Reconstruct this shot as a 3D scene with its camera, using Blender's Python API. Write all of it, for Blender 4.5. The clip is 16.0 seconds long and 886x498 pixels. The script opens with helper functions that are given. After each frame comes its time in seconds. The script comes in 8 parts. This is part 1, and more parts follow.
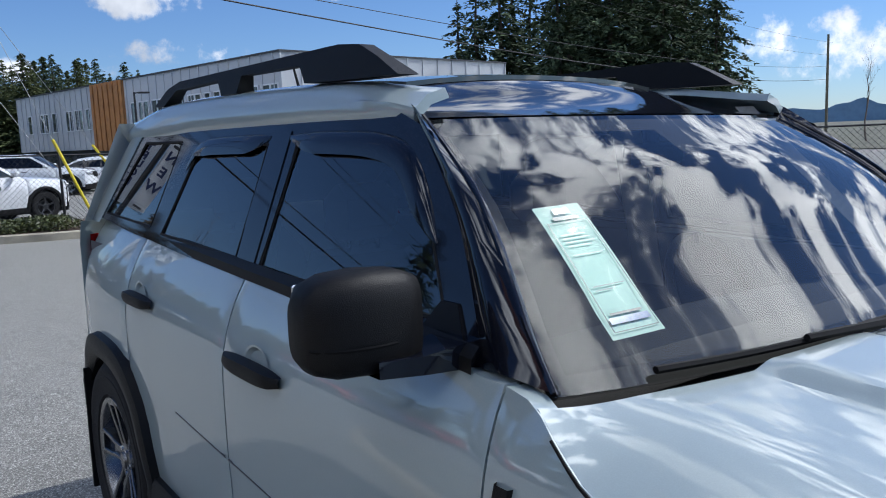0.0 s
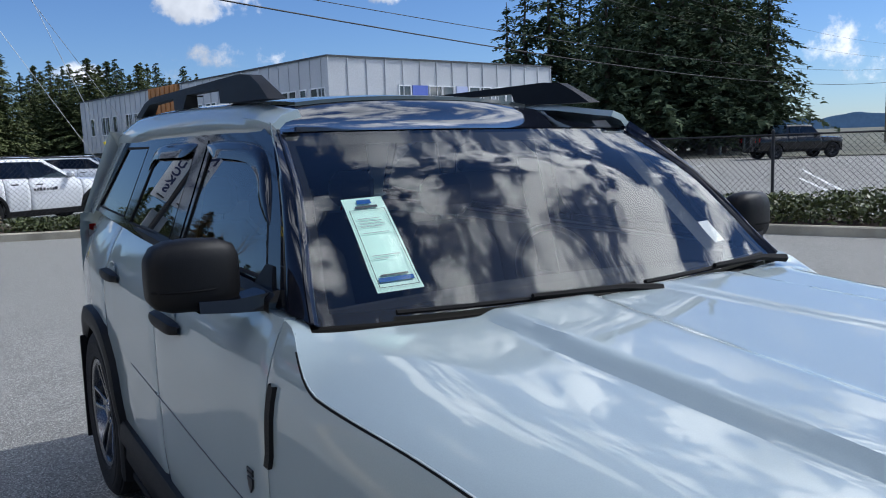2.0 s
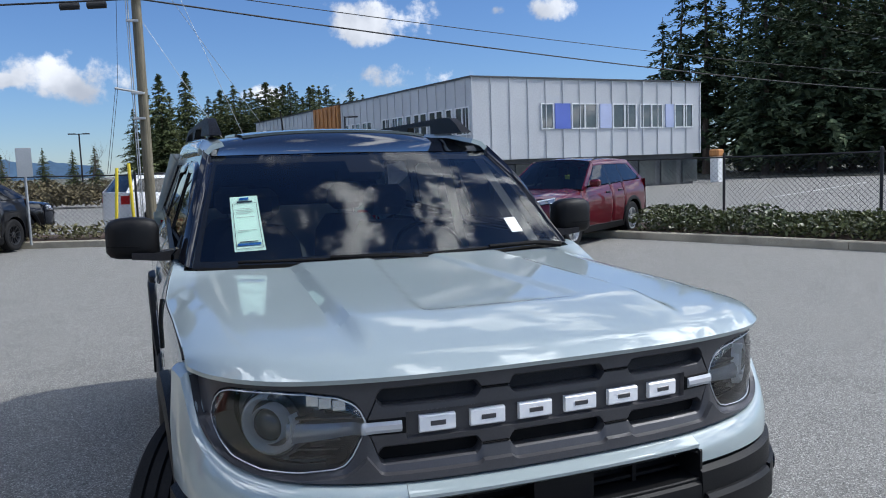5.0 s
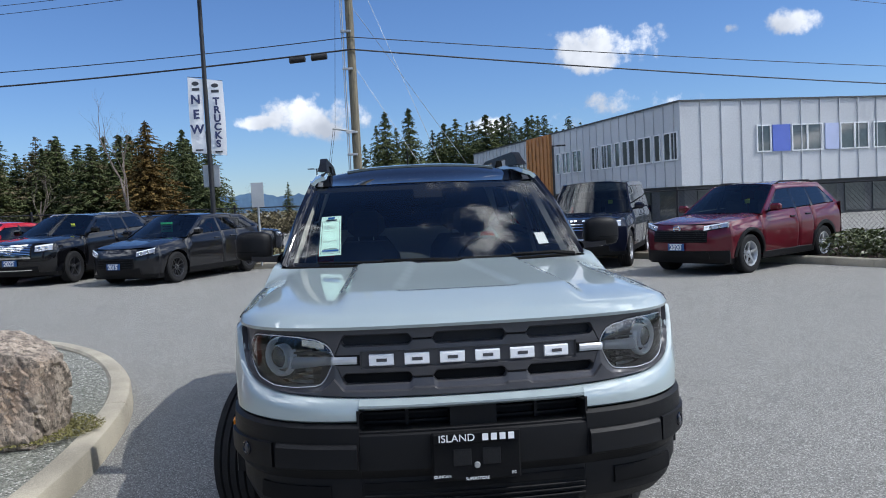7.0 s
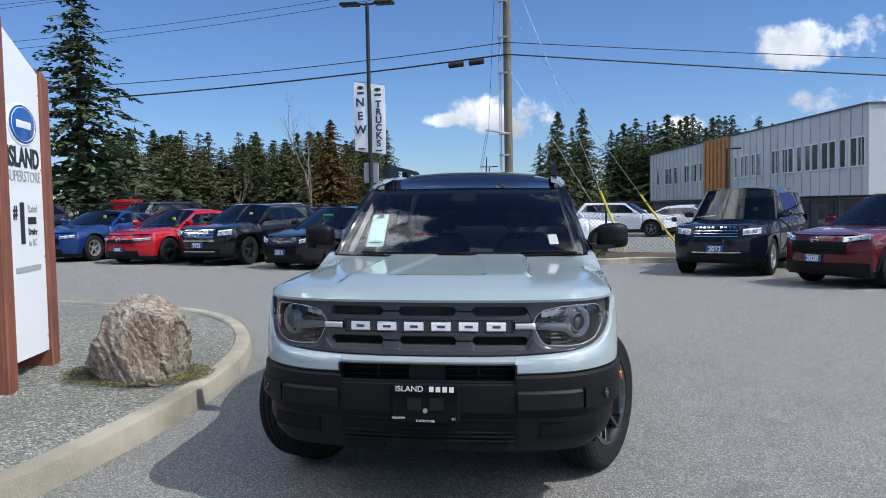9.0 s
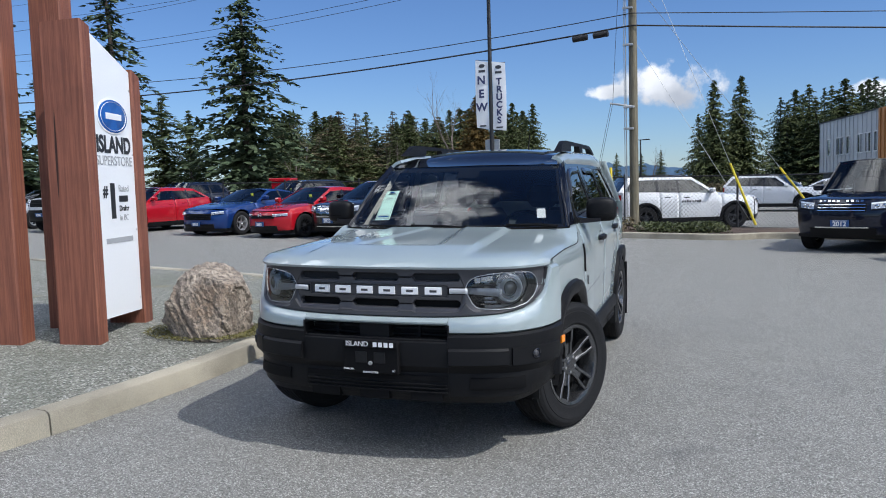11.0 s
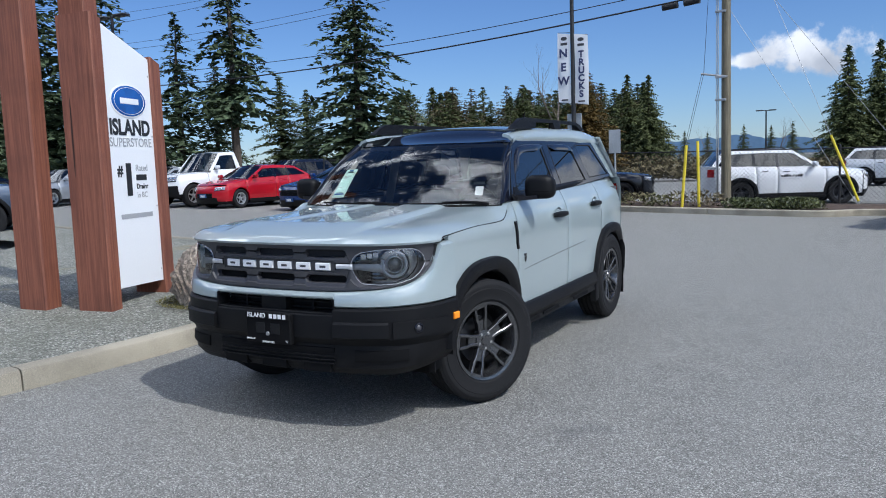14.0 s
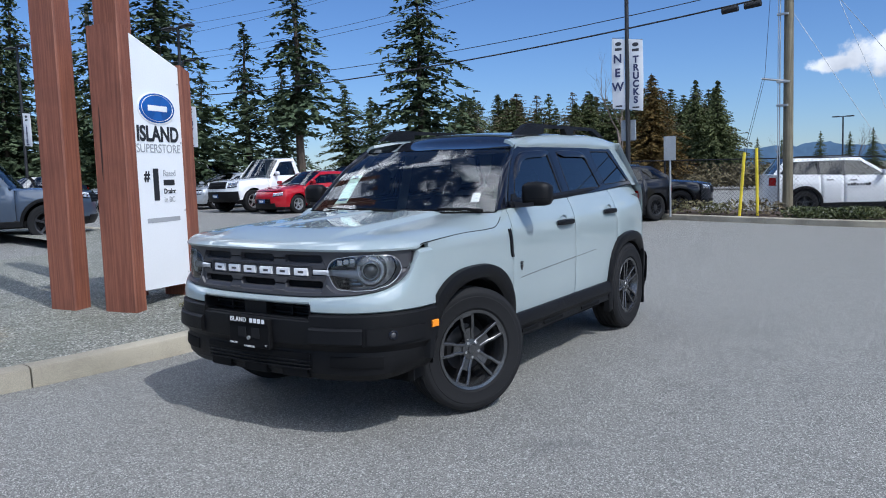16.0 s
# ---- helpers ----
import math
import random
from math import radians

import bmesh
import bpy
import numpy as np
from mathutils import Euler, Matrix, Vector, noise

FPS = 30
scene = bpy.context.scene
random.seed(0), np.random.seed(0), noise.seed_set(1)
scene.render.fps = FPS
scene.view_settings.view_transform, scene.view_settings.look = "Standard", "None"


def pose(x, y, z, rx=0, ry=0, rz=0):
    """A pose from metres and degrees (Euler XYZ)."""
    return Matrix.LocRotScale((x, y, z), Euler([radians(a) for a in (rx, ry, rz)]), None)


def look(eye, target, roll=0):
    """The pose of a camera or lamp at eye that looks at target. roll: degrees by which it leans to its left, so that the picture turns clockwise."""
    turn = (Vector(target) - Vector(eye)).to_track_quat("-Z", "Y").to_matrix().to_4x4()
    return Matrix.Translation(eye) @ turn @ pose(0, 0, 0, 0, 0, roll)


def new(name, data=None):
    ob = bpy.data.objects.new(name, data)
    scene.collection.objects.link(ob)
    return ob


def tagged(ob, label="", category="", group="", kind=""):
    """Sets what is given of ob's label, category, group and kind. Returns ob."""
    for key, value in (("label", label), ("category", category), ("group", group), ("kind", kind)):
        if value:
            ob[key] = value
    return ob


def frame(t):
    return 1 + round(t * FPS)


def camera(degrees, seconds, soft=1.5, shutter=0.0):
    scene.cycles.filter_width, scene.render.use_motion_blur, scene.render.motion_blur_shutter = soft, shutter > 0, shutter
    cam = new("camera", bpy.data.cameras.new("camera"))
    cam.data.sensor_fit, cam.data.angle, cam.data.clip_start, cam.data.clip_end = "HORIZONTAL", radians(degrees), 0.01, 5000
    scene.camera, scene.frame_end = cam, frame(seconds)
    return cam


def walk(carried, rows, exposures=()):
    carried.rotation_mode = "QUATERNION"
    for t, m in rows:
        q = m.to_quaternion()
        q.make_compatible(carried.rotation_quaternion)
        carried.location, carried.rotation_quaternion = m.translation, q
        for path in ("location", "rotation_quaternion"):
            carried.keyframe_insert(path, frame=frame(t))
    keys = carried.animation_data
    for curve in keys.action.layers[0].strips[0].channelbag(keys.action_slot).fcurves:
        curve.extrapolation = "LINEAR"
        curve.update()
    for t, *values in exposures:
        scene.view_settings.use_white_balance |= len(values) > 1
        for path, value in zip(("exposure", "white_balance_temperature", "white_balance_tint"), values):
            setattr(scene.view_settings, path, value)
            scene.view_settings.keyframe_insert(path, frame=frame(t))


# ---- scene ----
cam = camera(58.3, 16.0, soft=1.0)

PATH = [
    (0, (-1.554, -0.364, 1.568), (-0.385, 1.234, 1.289), -2.31),
    (0.5, (-1.562, -0.432, 1.562), (-0.407, 1.177, 1.288), -2.34),
    (1, (-1.484, -0.607, 1.560), (-0.354, 1.021, 1.289), -2.31),
    (1.5, (-1.414, -0.836, 1.569), (-0.316, 0.814, 1.299), -2.23),
    (2, (-1.421, -1.094, 1.566), (-0.359, 0.58, 1.299), -2.08),
    (2.5, (-1.381, -1.348, 1.575), (-0.364, 0.354, 1.312), -2.08),
    (3, (-1.275, -1.598, 1.577), (-0.308, 0.134, 1.321), -2.20),
    (5.5, (-0.792, -2.896, 1.525), (-0.196, -0.996, 1.332), -2.36),
    (6, (-0.614, -3.175, 1.517), (-0.154, -1.236, 1.347), -2.77),
    (6.5, (-0.426, -3.439, 1.495), (-0.115, -1.469, 1.352), -3.03),
    (7, (-0.296, -3.742, 1.481), (-0.128, -1.752, 1.364), -2.97),
    (7.5, (-0.110, -3.965, 1.495), (-0.078, -1.967, 1.393), -2.59),
    (8, (0.164, -4.146, 1.479), (0.08, -2.15, 1.387), -2.17),
    (8.5, (0.384, -4.348, 1.461), (0.198, -2.359, 1.364), -1.49),
    (9, (0.620, -4.540, 1.479), (0.34, -2.563, 1.373), -1.12),
    (9.5, (0.907, -4.620, 1.464), (0.528, -2.66, 1.344), -0.96),
    (10, (1.205, -4.693, 1.466), (0.723, -2.757, 1.333), -1.08),
    (12.5, (2.553, -4.733, 1.445), (1.692, -2.938, 1.254), -2.52),
    (13, (2.767, -4.594, 1.440), (1.876, -2.814, 1.238), -2.55),
    (13.5, (2.919, -4.447, 1.432), (1.996, -2.685, 1.225), -2.42),
    (14, (2.995, -4.318, 1.440), (2.032, -2.577, 1.231), -2.11),
    (14.5, (3.103, -4.192, 1.437), (2.091, -2.478, 1.234), -1.87),
    (15, (3.261, -4.081, 1.430), (2.201, -2.396, 1.234), -1.75),
    (15.5, (3.366, -4.027, 1.426), (2.273, -2.363, 1.236), -1.75),
    (16, (3.387, -4.021, 1.419), (2.277, -2.367, 1.233), -1.90),
]
walk(cam, [(t, look(eye, target, roll)) for t, eye, target, roll in PATH], ((0.0, 0.02, 5880, 10), (3.0, -0.04, 5860, 10), (6.0, 0.09, 6020, 10), (8.0, 0.14, 6020, 10), (10.0, 0.09, 6020, 10), (12.0, 0.05, 6060, 10), (14.5, 0.0, 5760, 10), (16.0, 0.0, 5720, 10)))

# ---- sky, sun, exposure ----
SUN_DIR = Vector((0.80, -0.20, 1.0)).normalized()
world = bpy.data.worlds.new("sky_world")
scene.world = world
world.use_nodes = True


class Nodes:
    """Short calls for building a node tree."""

    def __init__(self, tree):
        self.t = tree
        tree.nodes.clear()

    def n(self, kind, ins=None, **props):
        node = self.t.nodes.new(kind)
        for k, v in props.items():
            exec_set(node, k, v)
        for k, v in (ins or {}).items():
            if isinstance(v, bpy.types.NodeSocket):
                self.t.links.new(v, node.inputs[k])
            else:
                node.inputs[k].default_value = v
        return node

    def math(self, op, a, b=0.0, c=None):
        ins = {0: a, 1: b}
        if c is not None:
            ins[2] = c
        return self.n("ShaderNodeMath", ins, operation=op).outputs[0]

    def mix(self, fac, a, b, blend="MIX"):
        node = self.n("ShaderNodeMix", {0: fac, 6: a, 7: b}, data_type="RGBA", blend_type=blend)
        return node.outputs[2]

    def noise(self, vec, scale, detail=4.0, rough=0.55):
        return self.n("ShaderNodeTexNoise", {"Vector": vec, "Scale": scale, "Detail": detail, "Roughness": rough}).outputs[0]

    def ramp(self, fac, lo, hi):
        return self.n("ShaderNodeMapRange", {0: fac, 1: lo, 2: hi}, interpolation_type="SMOOTHSTEP").outputs[0]


def exec_set(node, key, value):
    if key == "operation":
        node.operation = value
    elif key == "data_type":
        node.data_type = value
    elif key == "blend_type":
        node.blend_type = value
    elif key == "interpolation_type":
        node.interpolation_type = value
    elif key == "sky_type":
        node.sky_type = value
    elif key == "feature":
        node.feature = value
    elif key == "vector_type":
        node.vector_type = value


def azel(az, el):
    a, e = radians(az), radians(el)
    return (math.sin(a) * math.cos(e), math.cos(a) * math.cos(e), math.sin(e))


def build_sky():
    N = Nodes(world.node_tree)
    co = N.n("ShaderNodeTexCoord").outputs["Generated"]
    sky = N.n("ShaderNodeTexSky", sky_type="NISHITA")
    sky.sun_disc = False
    sky.sun_elevation = math.asin(SUN_DIR.z)
    sky.sun_rotation = math.atan2(SUN_DIR.x, SUN_DIR.y)
    sky.altitude, sky.air_density, sky.dust_density, sky.ozone_density = 50, 1.0, 0.08, 2.5
    sep = N.n("ShaderNodeSeparateXYZ", {0: co}).outputs
    up = N.math("MAXIMUM", sep[2], 0.0)
    inv = N.math("DIVIDE", 1.0, N.math("ADD", up, 0.22))
    plane = N.n("ShaderNodeVectorMath", {0: co, "Scale": inv}, operation="SCALE").outputs[0]
    # broken cloud sheet overhead, thicker on the sunny side and in east and west banks
    streak = N.n("ShaderNodeMapping", {"Vector": plane, "Rotation": (0, 0, 0.5), "Scale": (1.7, 0.95, 1.0)}).outputs[0]
    sheet = N.noise(streak, 3.6, 14.0, 0.66)
    toward = N.n("ShaderNodeVectorMath", {0: co, 1: (0.66, -0.38, 0.65)}, operation="DOT_PRODUCT").outputs["Value"]
    facing = lambda az, el: N.n("ShaderNodeVectorMath", {0: co, 1: azel(az, el)}, operation="DOT_PRODUCT").outputs["Value"]
    east_bank, west_fill_bank = N.ramp(facing(52, 36), 0.80, 0.96), N.ramp(facing(-99, 47), 0.76, 0.95)
    bank = N.math("MAXIMUM", N.ramp(toward, 0.40, 0.95), N.math("MAXIMUM", N.math("MULTIPLY", east_bank, 0.80), N.math("MULTIPLY", west_fill_bank, 1.05)))
    bias = N.math("SUBTRACT", N.math("MULTIPLY", bank, 0.15), 0.075)
    cover = N.ramp(N.math("ADD", sheet, bias), 0.535, 0.635)
    high = N.ramp(sep[2], 0.26, 0.36)
    side = N.ramp(toward, 0.45, 0.7)
    cover = N.math("MULTIPLY", cover, N.math("MAXIMUM", high, side))
    # single cumulus low over the woods
    puffs = None
    fine = N.noise(co, 17.0, 8.0, 0.6)
    for az, el, wide, tall in ((17.0, 10.2, 4.6, 1.5), (16.2, 5.9, 5.2, 1.3), (-3.2, 6.5, 4.2, 1.8), (28.6, 10.4, 2.0, 0.8),
                               (8.5, 5.2, 2.6, 0.7), (36.0, 21.0, 12.0, 4.0), (64.0, 5.0, 6.5, 2.2), (74.0, 11.0, 6.0, 1.7), (-7.5, 6.2, 1.5, 0.5), (25.2, 10.5, 0.8, 0.4)):
        c = azel(az, el)
        east = (math.cos(radians(az)), -math.sin(radians(az)), 0.0)
        dx = N.n("ShaderNodeVectorMath", {0: co, 1: east}, operation="DOT_PRODUCT").outputs["Value"]
        dz = N.math("SUBTRACT", sep[2], c[2])
        front = N.n("ShaderNodeVectorMath", {0: co, 1: c}, operation="DOT_PRODUCT").outputs["Value"]
        ex = N.math("DIVIDE", dx, math.sin(radians(wide)))
        ez = N.math("DIVIDE", dz, math.sin(radians(tall)))
        r = N.math("ADD", N.math("MULTIPLY", ex, ex), N.math("MULTIPLY", ez, ez))
        puff = N.math("MULTIPLY", N.math("SUBTRACT", 1.0, r), 0.5)
        puff = N.math("ADD", puff, N.math("MULTIPLY", N.math("SUBTRACT", fine, 0.52), 3.4))
        puff = N.math("MULTIPLY", N.ramp(puff, 0.0, 0.55), N.ramp(front, 0.90, 0.96))
        puffs = puff if puffs is None else N.math("MAXIMUM", puffs, puff)
    cover = N.math("MAXIMUM", cover, puffs)
    shade = N.noise(co, 9.0, 5.0, 0.5)
    bright = N.mix(N.ramp(shade, 0.35, 0.62), (5.6, 5.9, 6.5, 1), (11.5, 11.5, 11.6, 1))
    # unseen west bank, over-bright as added fill for the car's shaded side
    bright = N.mix(west_fill_bank, bright, N.mix(1.0, bright, (4.2, 4.2, 4.14, 1), "MULTIPLY"))
    bright = N.mix(east_bank, bright, N.mix(1.0, bright, (1.5, 1.5, 1.49, 1), "MULTIPLY"))
    # the cloud near the sun glows
    bright = N.mix(N.ramp(toward, 0.60, 0.97), bright, N.mix(1.0, bright, (4.6, 4.56, 4.42, 1), "MULTIPLY"))
    glow = N.ramp(N.n("ShaderNodeVectorMath", {0: co, 1: tuple(SUN_DIR)}, operation="DOT_PRODUCT").outputs["Value"], 0.80, 0.995)
    bright = N.mix(glow, bright, (40.0, 39.5, 38.0, 1))
    veil = N.ramp(N.n("ShaderNodeVectorMath", {0: co, 1: tuple(SUN_DIR)}, operation="DOT_PRODUCT").outputs["Value"], 0.962, 0.998)
    veil = N.math("MULTIPLY", veil, N.math("ADD", 0.04, N.math("MULTIPLY", N.ramp(sheet, 0.43, 0.60), 0.9)))
    cover = N.math("MAXIMUM", cover, veil)
    skycol = N.mix(1.0, sky.outputs[0], (0.74, 0.90, 1.18, 1), "MULTIPLY")
    col = N.mix(cover, skycol, bright)
    back = N.n("ShaderNodeBackground", {0: col, 1: 0.088}).outputs[0]
    out = N.n("ShaderNodeOutputWorld", {0: back})


build_sky()
sun = new("sun", bpy.data.lights.new("sun", "SUN"))
sun.data.energy, sun.data.angle, sun.data.color = 3.25, radians(0.53), (1.0, 0.955, 0.88)
sun.matrix_world = look(SUN_DIR * 60, (0, 0, 0))


# ---- materials ----
def material(name, color, rough=0.6, metal=0.0, vary=0.12, scale=6.0, fine=90.0, bump=0.0, bump_scale=120.0, coat=0.0, coat_rough=0.04,
             spec=0.5, coat_ior=1.5, color2=None, patch=2.0, island=0.0, flake=0.0):
    """A procedural surface: a base colour that varies at two scales, with relief and roughness to match."""
    m = bpy.data.materials.new(name)
    m.use_nodes = True
    N = Nodes(m.node_tree)
    co = N.n("ShaderNodeTexCoord").outputs["Object"]
    c2 = color2 or tuple(min(1.0, c * (1 + vary)) for c in color)
    c1 = color if color2 else tuple(c * (1 - vary) for c in color)
    big, small = N.noise(co, scale / 6 * patch / 2, 3.0), N.noise(co, fine, 2.0, 0.7)
    fac = N.ramp(N.math("ADD", N.math("MULTIPLY", big, 0.55), N.math("MULTIPLY", small, 0.45)), 0.36, 0.64)
    col = N.mix(fac, (*c1, 1), (*c2, 1))
    if island:
        rnd = N.n("ShaderNodeNewGeometry").outputs["Random Per Island"]
        rnd = N.math("ADD", N.math("MULTIPLY", rnd, 2 * island), 1 - island)
        col = N.mix(1.0, col, N.n("ShaderNodeCombineXYZ", {0: rnd, 1: rnd, 2: rnd}).outputs[0], "MULTIPLY")
    rg = N.math("ADD", N.math("MULTIPLY", N.math("SUBTRACT", big, 0.5), 0.22 * rough), rough)
    ins = {"Base Color": col, "Roughness": rg, "Metallic": metal, "Coat Weight": coat, "Coat Roughness": coat_rough, "Coat IOR": coat_ior, "Specular IOR Level": spec}
    if bump:
        ins["Normal"] = N.n("ShaderNodeBump", {"Strength": 1.0, "Distance": bump, "Height": N.noise(co, bump_scale, 4.0, 0.6)}).outputs[0]
    p = N.n("ShaderNodeBsdfPrincipled", ins)
    N.n("ShaderNodeOutputMaterial", {0: p.outputs[0]})
    return m


def paint(name, color, metal=0.25, coat_ior=1.5):
    return material(name, color, 0.42, metal, 0.04, 3.0, 400.0, coat=1.0, coat_rough=0.012, coat_ior=coat_ior, spec=0.12)


def glass(name, tint, ior=1.5):
    """Clear glass for thin panes: mirror gloss by Fresnel over a tinted view through."""
    m = bpy.data.materials.new(name)
    m.use_nodes = True
    N = Nodes(m.node_tree)
    through_it = N.n("ShaderNodeBsdfTransparent", {0: (*tint, 1)}).outputs[0]
    shiny = N.n("ShaderNodeBsdfGlossy", {0: (1, 1, 1, 1), "Roughness": 0.006}).outputs[0]
    fres = N.n("ShaderNodeFresnel", {"IOR": ior}).outputs[0]
    N.n("ShaderNodeOutputMaterial", {0: N.n("ShaderNodeMixShader", {0: fres, 1: through_it, 2: shiny}).outputs[0]})
    return m


def asphalt_material():
    m = bpy.data.materials.new("worn_asphalt")
    m.use_nodes = True
    N = Nodes(m.node_tree)
    co = N.n("ShaderNodeTexCoord").outputs["Object"]
    stone = N.n("ShaderNodeTexVoronoi", {"Vector": co, "Scale": 185.0}).outputs
    mid, big = N.noise(co, 2.2, 5.0), N.noise(co, 0.22, 4.0)
    base = N.mix(N.ramp(mid, 0.3, 0.7), (0.172, 0.168, 0.152, 1), (0.208, 0.203, 0.184, 1))
    base = N.mix(N.ramp(big, 0.35, 0.68), base, (0.196, 0.191, 0.173, 1))
    tint = N.n("ShaderNodeSeparateXYZ", {0: stone[1]}).outputs[0]
    base = N.mix(N.ramp(tint, 0.73, 0.96), base, (0.47, 0.460, 0.425, 1))
    base = N.mix(N.ramp(tint, 0.34, 0.05), base, (0.080, 0.078, 0.072, 1))
    stain = N.ramp(N.noise(co, 0.9, 4.0, 0.5), 0.66, 0.76)
    base = N.mix(N.math("MULTIPLY", stain, 0.35), base, (0.07, 0.07, 0.075, 1))
    h = N.math("ADD", N.math("MULTIPLY", stone[0], -1.0), N.math("MULTIPLY", N.noise(co, 260.0, 2.0), 0.4))
    nrm = N.n("ShaderNodeBump", {"Strength": 1.0, "Distance": 0.0028, "Height": h}).outputs[0]
    p = N.n("ShaderNodeBsdfPrincipled", {"Base Color": base, "Roughness": 0.82, "Normal": nrm, "Specular IOR Level": 0.4})
    N.n("ShaderNodeOutputMaterial", {0: p.outputs[0]})
    return m


def gravel_material():
    m = bpy.data.materials.new("crushed_gravel")
    m.use_nodes = True
    N = Nodes(m.node_tree)
    co = N.n("ShaderNodeTexCoord").outputs["Object"]
    stone = N.n("ShaderNodeTexVoronoi", {"Vector": co, "Scale": 74.0}).outputs
    t = N.n("ShaderNodeSeparateXYZ", {0: stone[1]}).outputs
    base = N.mix(t[0], (0.075, 0.079, 0.064, 1), (0.305, 0.303, 0.252, 1))
    base = N.mix(N.ramp(t[1], 0.85, 0.93), base, (0.52, 0.505, 0.455, 1))
    base = N.mix(N.math("MULTIPLY", N.ramp(N.noise(co, 0.8, 5.0), 0.45, 0.68), 0.4), base, (0.130, 0.135, 0.098, 1))
    base = N.mix(N.math("MULTIPLY", N.ramp(N.noise(co, 1.3, 5.0), 0.58, 0.72), 0.6), base, (0.25, 0.205, 0.105, 1))
    nrm = N.n("ShaderNodeBump", {"Strength": 1.0, "Distance": 0.012, "Height": N.math("MULTIPLY", stone[0], -1.0)}).outputs[0]
    p = N.n("ShaderNodeBsdfPrincipled", {"Base Color": base, "Roughness": 0.85, "Normal": nrm})
    N.n("ShaderNodeOutputMaterial", {0: p.outputs[0]})
    return m


def wood_material(name, a, b, ring=5.0):
    m = bpy.data.materials.new(name)
    m.use_nodes = True
    N = Nodes(m.node_tree)
    co = N.n("ShaderNodeTexCoord").outputs["Object"]
    flat = N.n("ShaderNodeMapping", {"Vector": co, "Scale": (ring * 6, ring * 6, 0.9)}).outputs[0]
    grain = N.noise(flat, 1.6, 7.0, 0.65)
    blot = N.noise(co, 1.7, 4.0)
    col = N.mix(N.ramp(grain, 0.32, 0.68), (*a, 1), (*b, 1))
    col = N.mix(N.math("MULTIPLY", N.ramp(blot, 0.45, 0.7), 0.35), col, (*[c * 0.6 for c in a], 1))
    crackv = N.n("ShaderNodeMapping", {"Vector": co, "Scale": (9, 9, 0.25)}).outputs[0]
    crack = N.ramp(N.noise(crackv, 1.3, 4.0, 0.5), 0.245, 0.275)
    col = N.mix(crack, (*[c * 0.2 for c in a], 1), col)
    nrm = N.n("ShaderNodeBump", {"Strength": 0.7, "Distance": 0.006, "Height": N.math("MULTIPLY", grain, crack)}).outputs[0]
    p = N.n("ShaderNodeBsdfPrincipled", {"Base Color": col, "Roughness": 0.62, "Normal": nrm})
    N.n("ShaderNodeOutputMaterial", {0: p.outputs[0]})
    return m


